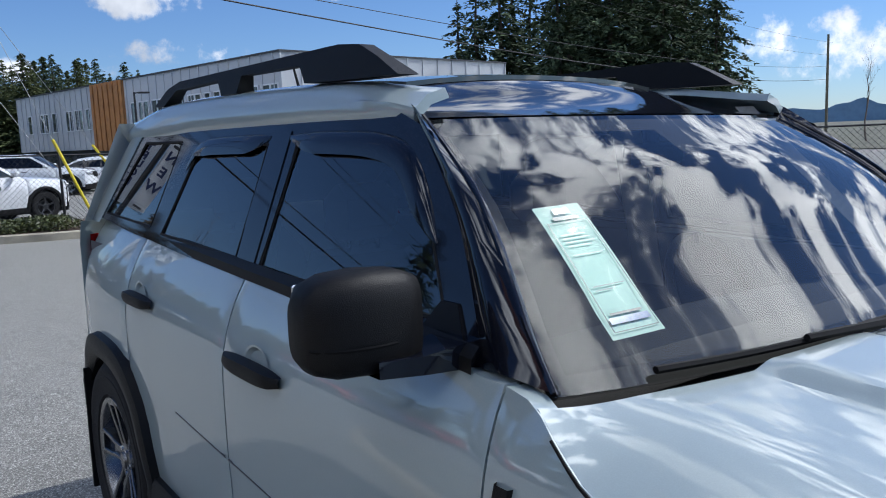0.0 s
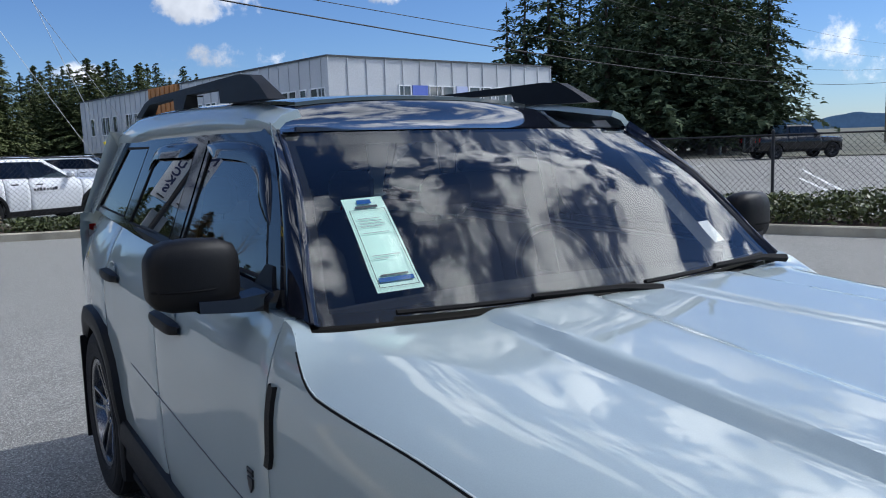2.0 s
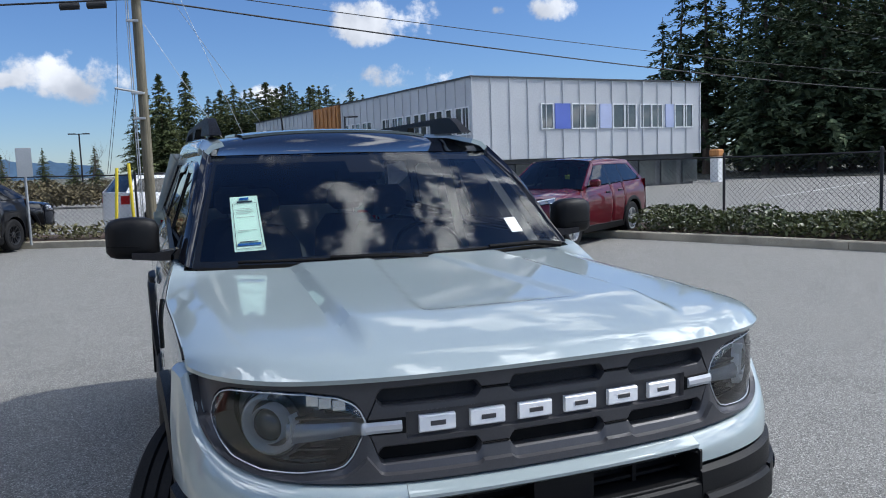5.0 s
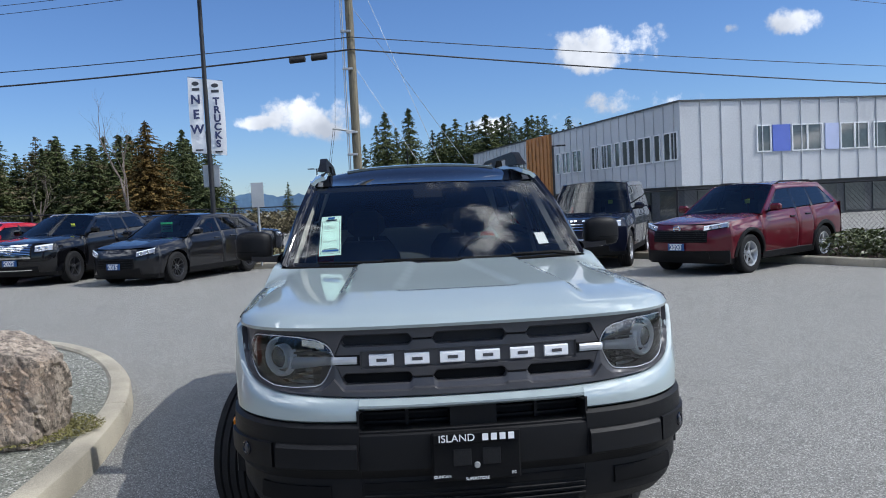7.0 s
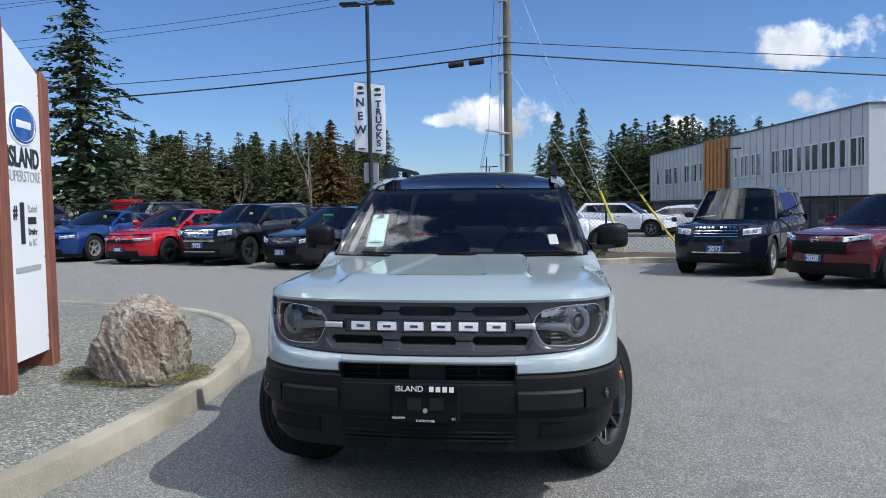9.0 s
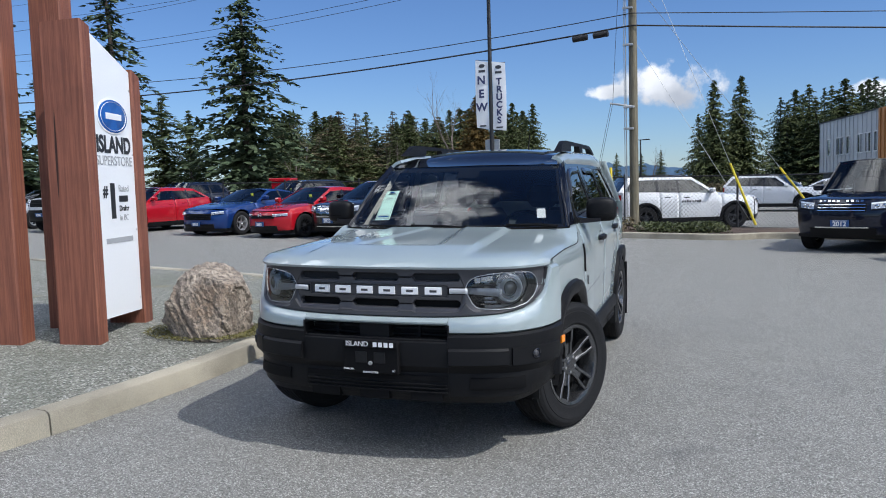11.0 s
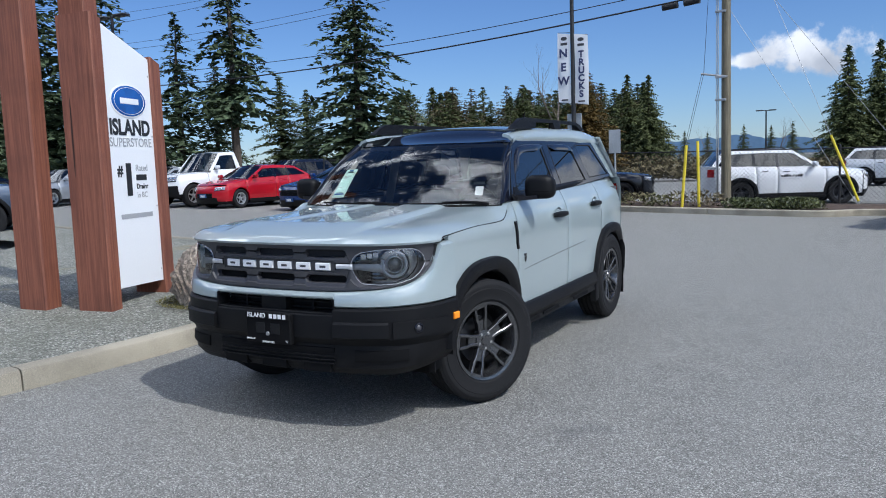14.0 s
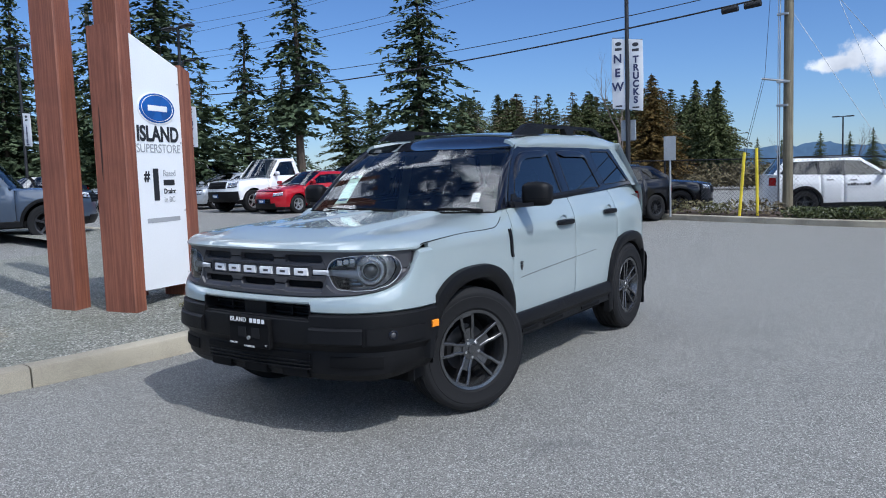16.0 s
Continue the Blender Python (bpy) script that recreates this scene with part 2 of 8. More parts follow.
M = {
    "asphalt": asphalt_material(),
    "gravel": gravel_material(),
    "concrete": material("kerb_concrete", (0.340, 0.306, 0.236), 0.88, 0, 0.34, 8, 150, bump=0.004, bump_scale=220),
    "soil": material("bark_mulch", (0.075, 0.050, 0.035), 0.95, 0, 0.4, 8, 60, bump=0.02, bump_scale=60),
    "field": material("far_ground", (0.10, 0.10, 0.07), 0.95, 0, 0.4, 0.6, 8),
    "timber": wood_material("stained_timber", (0.150, 0.050, 0.030), (0.27, 0.098, 0.055)),
    "pole_wood": wood_material("weathered_pole", (0.105, 0.090, 0.056), (0.215, 0.188, 0.125), 3.0),
    "bark": material("conifer_bark", (0.085, 0.065, 0.05), 0.95, 0, 0.4, 5, 30, bump=0.02, bump_scale=14),
    "bare": material("bare_twig_bark", (0.16, 0.13, 0.11), 0.9, 0, 0.3, 5, 30),
    "needle": material("conifer_needles", (0.056, 0.074, 0.031), 0.7, 0, 0.3, 0.8, 14, color2=(0.135, 0.148, 0.066), spec=0.06, island=0.45),
    "needle_dark": material("shaded_fir_needles", (0.040, 0.060, 0.033), 0.7, 0, 0.3, 0.8, 14, color2=(0.100, 0.125, 0.068), spec=0.06, island=0.45),
    "needle_brown": material("browning_cedar_needles", (0.075, 0.050, 0.018), 0.75, 0, 0.3, 0.8, 10, color2=(0.17, 0.115, 0.040), spec=0.06, island=0.4),
    "leaf": material("hedge_leaves", (0.040, 0.055, 0.018), 0.45, 0, 0.3, 2, 20, color2=(0.125, 0.135, 0.045), island=0.5),
    "siding": material("corrugated_metal_siding", (0.47, 0.485, 0.50), 0.5, 0.0, 0.09, 1.5, 12, bump=0.003, bump_scale=3),
    "cladding_wood": wood_material("orange_cedar_cladding", (0.36, 0.15, 0.045), (0.52, 0.24, 0.075), 2.0),
    "blue_panel": material("blue_wall_panel", (0.10, 0.15, 0.50), 0.4, 0, 0.05),
    "pale_panel": material("pale_blue_panel", (0.42, 0.47, 0.66), 0.4, 0, 0.05),
    "dark_wall": material("charcoal_wall", (0.06, 0.065, 0.07), 0.7, 0, 0.2, 2, 20),
    "window": material("dark_window_glass", (0.060, 0.070, 0.072), 0.04, 0, 0.2, 0.8, 3, spec=1.0),
    "frame_white": material("white_frame", (0.72, 0.73, 0.73), 0.45, 0, 0.05),
    "white": material("white_sign_enamel", (0.80, 0.81, 0.82), 0.30, 0, 0.025, 2, 60),
    "ink": material("black_lettering", (0.018, 0.018, 0.02), 0.4, 0, 0.1),
    "grey_ink": material("grey_lettering", (0.36, 0.37, 0.38), 0.4, 0, 0.08),
    "blue_ink": material("blue_emblem", (0.018, 0.10, 0.36), 0.25, 0, 0.1),
    "banner_ink": material("navy_lettering", (0.035, 0.045, 0.12), 0.5, 0, 0.1),
    "cloth": material("banner_fabric", (0.78, 0.79, 0.80), 0.75, 0, 0.06, 3, 80),
    "black_metal": material("black_painted_steel", (0.022, 0.022, 0.024), 0.5, 0.2, 0.2),
    "galv": material("galvanised_steel", (0.42, 0.43, 0.43), 0.45, 0.7, 0.15),
    "yellow": material("yellow_guard_plastic", (0.72, 0.56, 0.03), 0.5, 0, 0.1),
    "wire": material("black_cable", (0.015, 0.015, 0.016), 0.7, 0, 0.1),
    "bud": material("budding_alder_twigs", (0.085, 0.070, 0.040), 0.8, 0, 0.3, 0.8, 12, color2=(0.17, 0.145, 0.085), spec=0.06, island=0.4),
    # far hills: the blue of distant air is put into their base colour
    "hill": material("haze_tinted_far_hills", (0.13, 0.22, 0.34), 1.0, 0, 0.12, 0.01, 0.05),
    # vehicles
    "silver_blue": paint("pale_cactus_grey_paint", (0.310, 0.364, 0.368), 0.04, 2.0),
    "gloss_black": material("gloss_black_panel", (0.006, 0.007, 0.012), 0.05, 0, 0.1, spec=0.5),
    "trim": material("grained_black_plastic", (0.0050, 0.0050, 0.0057), 0.50, 0, 0.18, 8, 220, bump=0.0006, bump_scale=500, spec=0.21),
    "grille_grey": material("dark_grey_grille_plastic", (0.058, 0.057, 0.062), 0.36, 0.2, 0.10, 5, 200),
    "insert": material("fine_mesh_insert", (0.016, 0.017, 0.020), 0.6, 0, 0.25, 8, 300, bump=0.002, bump_scale=600, spec=0.3),
    "dark": material("unlit_black_plastic", (0.004, 0.004, 0.0045), 0.7, 0, 0.2, spec=0.15),
    "rubber": material("tyre_rubber", (0.0095, 0.0095, 0.0102), 0.74, 0, 0.25, 10, 120, bump=0.001, bump_scale=300, spec=0.25),
    "alloy": material("machined_dark_alloy", (0.26, 0.265, 0.275), 0.28, 0.9, 0.1),
    "alloy_dark": material("black_alloy", (0.045, 0.046, 0.05), 0.35, 0.6, 0.1),
    "alloy_silver": material("silver_alloy", (0.55, 0.56, 0.57), 0.30, 0.8, 0.08),
    "chrome": material("chrome_trim", (0.70, 0.71, 0.72), 0.10, 1.0, 0.03),
    "badge_white": material("white_raised_letter_blocks", (0.80, 0.80, 0.80), 0.35, 0, 0.03),
    "lens_clear": glass("clear_lens_plastic", (0.92, 0.94, 0.95), 1.7),
    "pane": glass("windscreen_glass", (0.84, 0.88, 0.86), 1.65),
    "pane_side": glass("door_window_glass", (0.55, 0.60, 0.60), 1.85),
    "pane_dark": glass("privacy_glass", (0.16, 0.19, 0.20), 1.80),
    "pane_car": glass("car_window_glass", (0.34, 0.40, 0.40), 1.52),
    "pane_tint": glass("tinted_car_glass", (0.14, 0.16, 0.165), 1.6),
    "amber": material("amber_reflector", (0.80, 0.24, 0.01), 0.2, 0, 0.1),
    "red_lens": material("red_tail_lens", (0.40, 0.01, 0.01), 0.15, 0, 0.1),
    "lamp_grey": material("smoky_lamp_housing", (0.48, 0.485, 0.495), 0.12, 0.55, 0.3, 20, 60, coat=1.0),
    "light_pipe": material("grey_light_pipe", (0.50, 0.51, 0.53), 0.2, 0.2, 0.05, coat=1.0),
    "lamp_white": material("white_light_pipe", (0.80, 0.82, 0.84), 0.25, 0, 0.03),
    "seat": material("black_seat_cloth", (0.085, 0.085, 0.092), 0.9, 0, 0.03, spec=0.15),
    "headliner": material("pale_headliner", (0.45, 0.44, 0.41), 0.9, 0, 0.1),
    "paper": material("pale_green_paper", (0.68, 0.90, 0.82), 0.7, 0, 0.04),
    "plate_blue": material("blue_year_placard", (0.02, 0.075, 0.22), 0.4, 0, 0.1),
    "navy_paint": paint("deep_navy_paint", (0.004, 0.006, 0.017)),
    "maroon_paint": paint("ruby_red_paint", (0.088, 0.003, 0.010)),
    "red_paint": paint("bright_red_paint", (0.36, 0.005, 0.013), 0.1),
    "blue_paint": paint("royal_blue_paint", (0.006, 0.032, 0.14)),
    "black_paint": paint("black_paint", (0.002, 0.002, 0.003)),
    "char_paint": paint("charcoal_paint", (0.006, 0.0065, 0.009)),
    "white_paint": paint("white_paint", (0.74, 0.75, 0.76), 0.0),
    "steel_paint": paint("steel_blue_paint", (0.050, 0.070, 0.105)),
    "grey_paint": paint("silver_grey_paint", (0.34, 0.36, 0.38), 0.5),
    "green_card": material("green_price_card", (0.05, 0.45, 0.18), 0.6, 0, 0.05),
    "yellow_card": material("yellow_tag", (0.75, 0.80, 0.08), 0.6, 0, 0.05),
    "rock": None,
}


def rock_material():
    m = bpy.data.materials.new("weathered_boulder_stone")
    m.use_nodes = True
    N = Nodes(m.node_tree)
    co = N.n("ShaderNodeTexCoord").outputs["Object"]
    v = N.n("ShaderNodeMapping", {"Vector": co, "Rotation": (0.3, 0.5, 0.2), "Scale": (2.2, 2.2, 0.8)}).outputs[0]
    a, b = N.noise(v, 3.0, 9.0, 0.68), N.noise(co, 1.6, 4.0)
    col = N.mix(N.ramp(a, 0.3, 0.7), (0.215, 0.175, 0.142, 1), (0.57, 0.475, 0.375, 1))
    col = N.mix(N.math("MULTIPLY", N.ramp(b, 0.5, 0.66), 0.40), col, (0.33, 0.20, 0.10, 1))
    fine = N.noise(co, 26.0, 8.0, 0.7)
    col = N.mix(N.ramp(fine, 0.55, 0.40), col, (0.15, 0.125, 0.10, 1))
    col = N.mix(N.ramp(fine, 0.60, 0.72), col, (0.64, 0.57, 0.47, 1))
    a = N.math("ADD", a, N.math("MULTIPLY", fine, 0.35))
    nrm = N.n("ShaderNodeBump", {"Strength": 1.0, "Distance": 0.06, "Height": a}).outputs[0]
    p = N.n("ShaderNodeBsdfPrincipled", {"Base Color": col, "Roughness": 0.85, "Normal": nrm})
    N.n("ShaderNodeOutputMaterial", {0: p.outputs[0]})
    return m


M["rock"] = rock_material()


# ---- mesh helpers ----
def geo():
    return ([], [])


def add(g, verts, faces):
    k = len(g[0])
    g[0].extend(tuple(v) for v in verts)
    g[1].extend(tuple(i + k for i in f) for f in faces)
    return g


def box(g, x0, x1, y0, y1, z0, z1, m=None, bev=0.0):
    """A box, with chamfered edges where bev is given."""
    if bev <= 0:
        v = [(x, y, z) for z in (z0, z1) for y in (y0, y1) for x in (x0, x1)]
        f = [(0, 2, 3, 1), (4, 5, 7, 6), (0, 1, 5, 4), (2, 6, 7, 3), (0, 4, 6, 2), (1, 3, 7, 5)]
    else:
        b = min(bev, (x1 - x0) / 2.01, (y1 - y0) / 2.01, (z1 - z0) / 2.01)
        v, ids = [], {}
        for ix, x in enumerate((x0, x1)):
            for iy, y in enumerate((y0, y1)):
                for iz, z in enumerate((z0, z1)):
                    sx, sy, sz = (1, -1)[ix] * b, (1, -1)[iy] * b, (1, -1)[iz] * b
                    for ax, p in enumerate(((x, y + sy, z + sz), (x + sx, y, z + sz), (x + sx, y + sy, z))):
                        ids[ix, iy, iz, ax] = len(v)
                        v.append(p)
        f = []
        for s in (0, 1):
            f += [tuple(ids[s, a, c, 0] for a, c in ((0, 0), (1, 0), (1, 1), (0, 1))), tuple(ids[a, s, c, 1] for a, c in ((0, 0), (1, 0), (1, 1), (0, 1))),
                  tuple(ids[a, c, s, 2] for a, c in ((0, 0), (1, 0), (1, 1), (0, 1)))]
        for a in (0, 1):
            for c in (0, 1):
                f += [(ids[0, a, c, 1], ids[1, a, c, 1], ids[1, a, c, 2], ids[0, a, c, 2]), (ids[a, 0, c, 0], ids[a, 1, c, 0], ids[a, 1, c, 2], ids[a, 0, c, 2]),
                      (ids[a, c, 0, 0], ids[a, c, 1, 0], ids[a, c, 1, 1], ids[a, c, 0, 1])]
                for e in (0, 1):
                    f.append((ids[a, c, e, 0], ids[a, c, e, 1], ids[a, c, e, 2]))
    if m is not None:
        v = [m @ Vector(p) for p in v]
    return add(g, v, f)


def grid(g, rows, close=False):
    """A sheet through rows of points."""
    n = len(rows[0])
    f = []
    for i in range(len(rows) - 1):
        for j in range(n if close else n - 1):
            a, b = i * n + j, i * n + (j + 1) % n
            f.append((a, b, b + n, a + n))
    return add(g, [p for r in rows for p in r], f)


def shell(g, rows, thick):
    """A sheet with a thickness and closed rims; thick is a vector."""
    t = Vector(thick)
    grid(g, rows)
    back = [[Vector(p) + t for p in r] for r in rows]
    grid(g, [list(reversed(r)) for r in back])
    rim = [Vector(p) for p in rows[0]] + [Vector(r[-1]) for r in rows[1:]] + [Vector(p) for p in reversed(rows[-1][:-1])] + [Vector(r[0]) for r in reversed(rows[1:-1])]
    grid(g, [rim, [p + t for p in rim]], close=True)
    return g


def tube(g, pts, radius, sides=8, caps=True):
    """A round bar through points; radius is a number or one for each point."""
    pts = [Vector(p) for p in pts]
    rows = []
    for i, p in enumerate(pts):
        d = (pts[min(i + 1, len(pts) - 1)] - pts[max(i - 1, 0)]).normalized()
        a = d.cross(Vector((0, 0, 1)) if abs(d.z) < 0.95 else Vector((1, 0, 0))).normalized()
        b = d.cross(a)
        r = radius[i] if isinstance(radius, (list, tuple)) else radius
        rows.append([p + (a * math.cos(2 * math.pi * k / sides) + b * math.sin(2 * math.pi * k / sides)) * r for k in range(sides)])
    k = len(g[0])
    grid(g, rows, close=True)
    if caps:
        g[1].append(tuple(k + i for i in range(sides)))
        g[1].append(tuple(k + (len(pts) - 1) * sides + i for i in reversed(range(sides))))
    return g


def lathe(g, profile, m=None, sides=32, axis="x"):
    """Turns (radius, along) pairs about the x axis."""
    rows = []
    for r, a in profile:
        rows.append([Vector((a, r * math.cos(2 * math.pi * k / sides), r * math.sin(2 * math.pi * k / sides))) for k in range(sides)])
    if m is not None:
        rows = [[m @ p for p in r] for r in rows]
    return grid(g, rows, close=True)


def mesh_of(name, g, mat, sharp=32, smooth=True):
    me = bpy.data.meshes.new(name)
    me.from_pydata([tuple(v) for v in g[0]], [], g[1])
    bm = bmesh.new()
    bm.from_mesh(me)
    bmesh.ops.remove_doubles(bm, verts=bm.verts, dist=1e-5)
    bmesh.ops.recalc_face_normals(bm, faces=bm.faces)
    bm.to_mesh(me)
    bm.free()
    if mat:
        me.materials.append(mat)
    if smooth:
        me.polygons.foreach_set("use_smooth", [True] * len(me.polygons))
        me.set_sharp_from_angle(angle=radians(sharp))
    return me


def part(name, g, mat, parent, label="", sharp=32):
    ob = new(name, mesh_of(name, g, mat, sharp))
    ob.parent = parent
    return tagged(ob, label=label) if label else ob


def outward(root, centre, kinds):
    """Turns the faces of the named open panels of a thing away from its middle."""
    for ob in list(root.children) + [k for o in root.children for k in o.children]:
        if ob.type == "MESH" and ob.name.split(".")[0] in kinds:
            total = sum((f.center - Vector(centre)).dot(f.normal) * f.area for f in ob.data.polygons)
            if total < 0:
                ob.data.flip_normals()


def thing(name, label, category, group="", at=None, kind=""):
    ob = new(name)
    ob.empty_display_size = 0.2
    if at is not None:
        ob.matrix_world = at
    return tagged(ob, label, category, group, kind)


def solid(name, g, mat, label, category, group="", kind="", at=None, sharp=32):
    ob = new(name, mesh_of(name, g, mat, sharp))
    if at is not None:
        ob.matrix_world = at
    return tagged(ob, label, category, group, kind)


def words(text, size, mat, parent, m, name="lettering", thick=0.002, align="CENTER", squeeze=1.0, bold=0.0):
    """Lettering in the built-in font, standing in the x-z plane of m, read from -y."""
    cu = bpy.data.curves.new(name, "FONT")
    cu.body, cu.size, cu.extrude, cu.align_x, cu.align_y = text, size, thick, align, "CENTER"
    cu.offset = bold
    tmp = bpy.data.objects.new(name, cu)
    scene.collection.objects.link(tmp)
    bpy.context.view_layer.update()
    me = bpy.data.meshes.new_from_object(tmp.evaluated_get(bpy.context.evaluated_depsgraph_get()))
    bpy.data.objects.remove(tmp)
    # one mesh a letter: pieces over one another belong together
    n = len(me.vertices)
    root = list(range(n))
    def top(i):
        while root[i] != i:
            root[i] = root[root[i]]
            i = root[i]
        return i
    for e in me.edges:
        root[top(e.vertices[0])] = top(e.vertices[1])
    spans = {}
    for v in me.vertices:
        a = spans.setdefault(top(v.index), [v.co.x, v.co.x])
        a[0], a[1] = min(a[0], v.co.x), max(a[1], v.co.x)
    letters = []
    for k, (a, b) in sorted(spans.items(), key=lambda it: it[1][0]):
        if letters and a < letters[-1][1] - 0.35 * min(b - a, letters[-1][1] - letters[-1][0]):
            letters[-1][1] = max(b, letters[-1][1])
            letters[-1][2].add(k)
        else:
            letters.append([a, b, {k}])
    turned = m @ pose(0, 0, 0, 90) @ Matrix.Diagonal((squeeze, 1, 1, 1))
    for _, _, roots in letters:
        pick = [v.index for v in me.vertices if top(v.index) in roots]
        at = {i: j for j, i in enumerate(pick)}
        one = bpy.data.meshes.new(name)
        one.from_pydata([turned @ me.vertices[i].co for i in pick], [], [tuple(at[i] for i in f.vertices) for f in me.polygons if f.vertices[0] in at])
        one.materials.append(mat)
        new(name, one).parent = parent
    bpy.data.meshes.remove(me)


def lerp_table(table, t):
    for (a, va), (b, vb) in zip(table, table[1:]):
        if t <= b:
            f = max(0.0, min(1.0, (t - a) / (b - a)))
            return va + (vb - va) * f
    return table[-1][1]


def smooth_table(table, t):
    """Monotone-looking smooth curve through (t, value) pairs."""
    ts = [a for a, _ in table]
    if t <= ts[0]:
        return table[0][1]
    if t >= ts[-1]:
        return table[-1][1]
    i = max(k for k in range(len(ts) - 1) if ts[k] <= t)

    def slope(k):
        if k in (0, len(ts) - 1):
            return 0.5 * ((table[min(k + 1, len(ts) - 1)][1] - table[max(k - 1, 0)][1]) / (ts[min(k + 1, len(ts) - 1)] - ts[max(k - 1, 0)]))
        return (table[k + 1][1] - table[k - 1][1]) / (ts[k + 1] - ts[k - 1])
    h = ts[i + 1] - ts[i]
    u = (t - ts[i]) / h
    return ((2 * u**3 - 3 * u**2 + 1) * table[i][1] + (u**3 - 2 * u**2 + u) * h * slope(i) + (-2 * u**3 + 3 * u**2) * table[i + 1][1] + (u**3 - u**2) * h * slope(i + 1))


# ---- ground ----
def gz(x, y):
    """Height of the lot, which climbs gently to the west."""
    up = 0.0165 * (-x)
    if x > 3.0:
        up = -0.0495 - 0.004 * min(20.0, x - 3.0)
    if x < -28.0:
        up = 0.462
    up += 0.038 * max(0.0, min(1.0, y / 2.7)) * max(0.0, min(1.0, (10.0 - y) / 6.0))
    return up - 0.004


def build_ground():
    g = geo()
    xs = [-3000, -900, -300, -120, -70, -45] + [-35 + 1.0 * i for i in range(76)] + [45, 55, 70, 120, 300, 900, 3000]
    ys = [-3000, -900, -300, -100, -50, -30] + [-20 + 1.0 * i for i in range(71)] + [60, 80, 120, 300, 900, 3000]
    grid(g, [[(x, y, gz(x, y)) for x in xs] for y in ys])
    solid("ground", g, M["asphalt"], "weathered grey asphalt of a car lot", "asphalt", kind="structure")
    # rough ground round the lot, beyond the road
    f = geo()
    ring = [48, 75, 120, 300, 900, 2900]
    rows = []
    for r in ring:
        rows.append([(r * math.sin(a), 10 + r * math.cos(a), 0.06 + gz(r * math.sin(a), 0)) for a in [2 * math.pi * k / 72 for k in range(72)]])
    grid(f, rows, close=True)
    solid("far_ground", f, M["field"], "rough grass and scrub ground beyond the road", "ground", kind="structure")


build_ground()


def offset_line(line, d):
    out = []
    for i, p in enumerate(line):
        a, b = Vector(line[max(i - 1, 0)]), Vector(line[min(i + 1, len(line) - 1)])
        t = (b - a).normalized()
        out.append(Vector(p) + Vector((t.y, -t.x)) * d)
    return out


def dense(line, step=0.25):
    """A smooth line through plan points."""
    pts = [Vector(p) for p in line]
    out = []
    for i in range(len(pts) - 1):
        p0, p1, p2, p3 = pts[max(i - 1, 0)], pts[i], pts[i + 1], pts[min(i + 2, len(pts) - 1)]
        n = max(1, int((p2 - p1).length / step))
        for k in range(n):
            u = k / n
            out.append(0.5 * ((2 * p1) + (p2 - p0) * u + (2 * p0 - 5 * p1 + 4 * p2 - p3) * u * u + (3 * p1 - p0 - 3 * p2 + p3) * u**3))
    out.append(pts[-1])
    return out


def kerb(name, line, label, joint=3.0, high=0.15, wide=0.17):
    """Concrete kerb stones laid end to end; the road lies to the left of the line."""
    root = thing(name, label, "kerb", kind="structure")
    pts = dense(line)
    start, run = 0, 0.0
    for i in range(1, len(pts)):
        run += (pts[i] - pts[i - 1]).length
        if run >= joint or i == len(pts) - 1:
            seg = pts[start:i + 1]
            if len(seg) > 1:
                seg = [Vector(s) for s in seg]
                d0, d1 = (seg[1] - seg[0]).normalized(), (seg[-1] - seg[-2]).normalized()
                seg[0] = seg[0] + d0 * 0.006
                seg[-1] = seg[-1] - d1 * 0.006
                prof = ((0.0, -0.05), (0.008, high - 0.035), (0.02, high - 0.01), (0.045, high), (wide - 0.02, high), (wide, high - 0.02), (wide, -0.05))
                lines = [(offset_line(seg, o), h) for o, h in prof]
                rows = [[(l[k].x, l[k].y, gz(l[k].x, l[k].y) + h) for l, h in lines] for k in range(len(seg))]
                g = geo()
                grid(g, rows)
                n = len(prof)
                g[1].append(tuple(range(n)))
                g[1].append(tuple(range(len(g[0]) - 1, len(g[0]) - 1 - n, -1)))
                part("kerb_stone", g, M["concrete"], root)
            start, run = i, 0.0
    return root


ISLAND = [(-6.0, -9.0), (-3.0, -5.2), (-2.36, -2.9), (-2.09, -1.4), (-1.99, -0.4), (-1.96, 0.6), (-2.01, 1.4), (-2.14, 2.2), (-2.44, 3.1), (-2.98, 4.1), (-3.7, 4.9),
          (-4.6, 5.35), (-6.3, 5.75), (-9.0, 6.4), (-14.0, 7.5), (-22.0, 9.0)]
kerb("kerb", list(reversed(ISLAND)), "pale concrete kerb round the gravel island")


def fill(name, line, inner, mat, label, lift, mound=0.0, rows_n=14):
    """A bed of loose ground between a kerb line and an inner line."""
    g = geo()
    a, b = dense(line), dense(inner)
    n = 70
    ra = [a[round(i * (len(a) - 1) / n)] for i in range(n + 1)]
    rb = [b[round(i * (len(b) - 1) / n)] for i in range(n + 1)]
    rows = []
    for k in range(rows_n + 1):
        f = (k / rows_n) ** 1.6
        row = []
        for p, q in zip(ra, rb):
            v = p.lerp(q, f)
            row.append((v.x, v.y, gz(v.x, v.y) + lift + mound * min(1.0, f * 3) + 0.02 * noise.noise(Vector((v.x * 1.3, v.y * 1.3, 0)))))
        rows.append(row)
    grid(g, rows)
    return solid(name, g, mat, label, "ground", kind="structure")


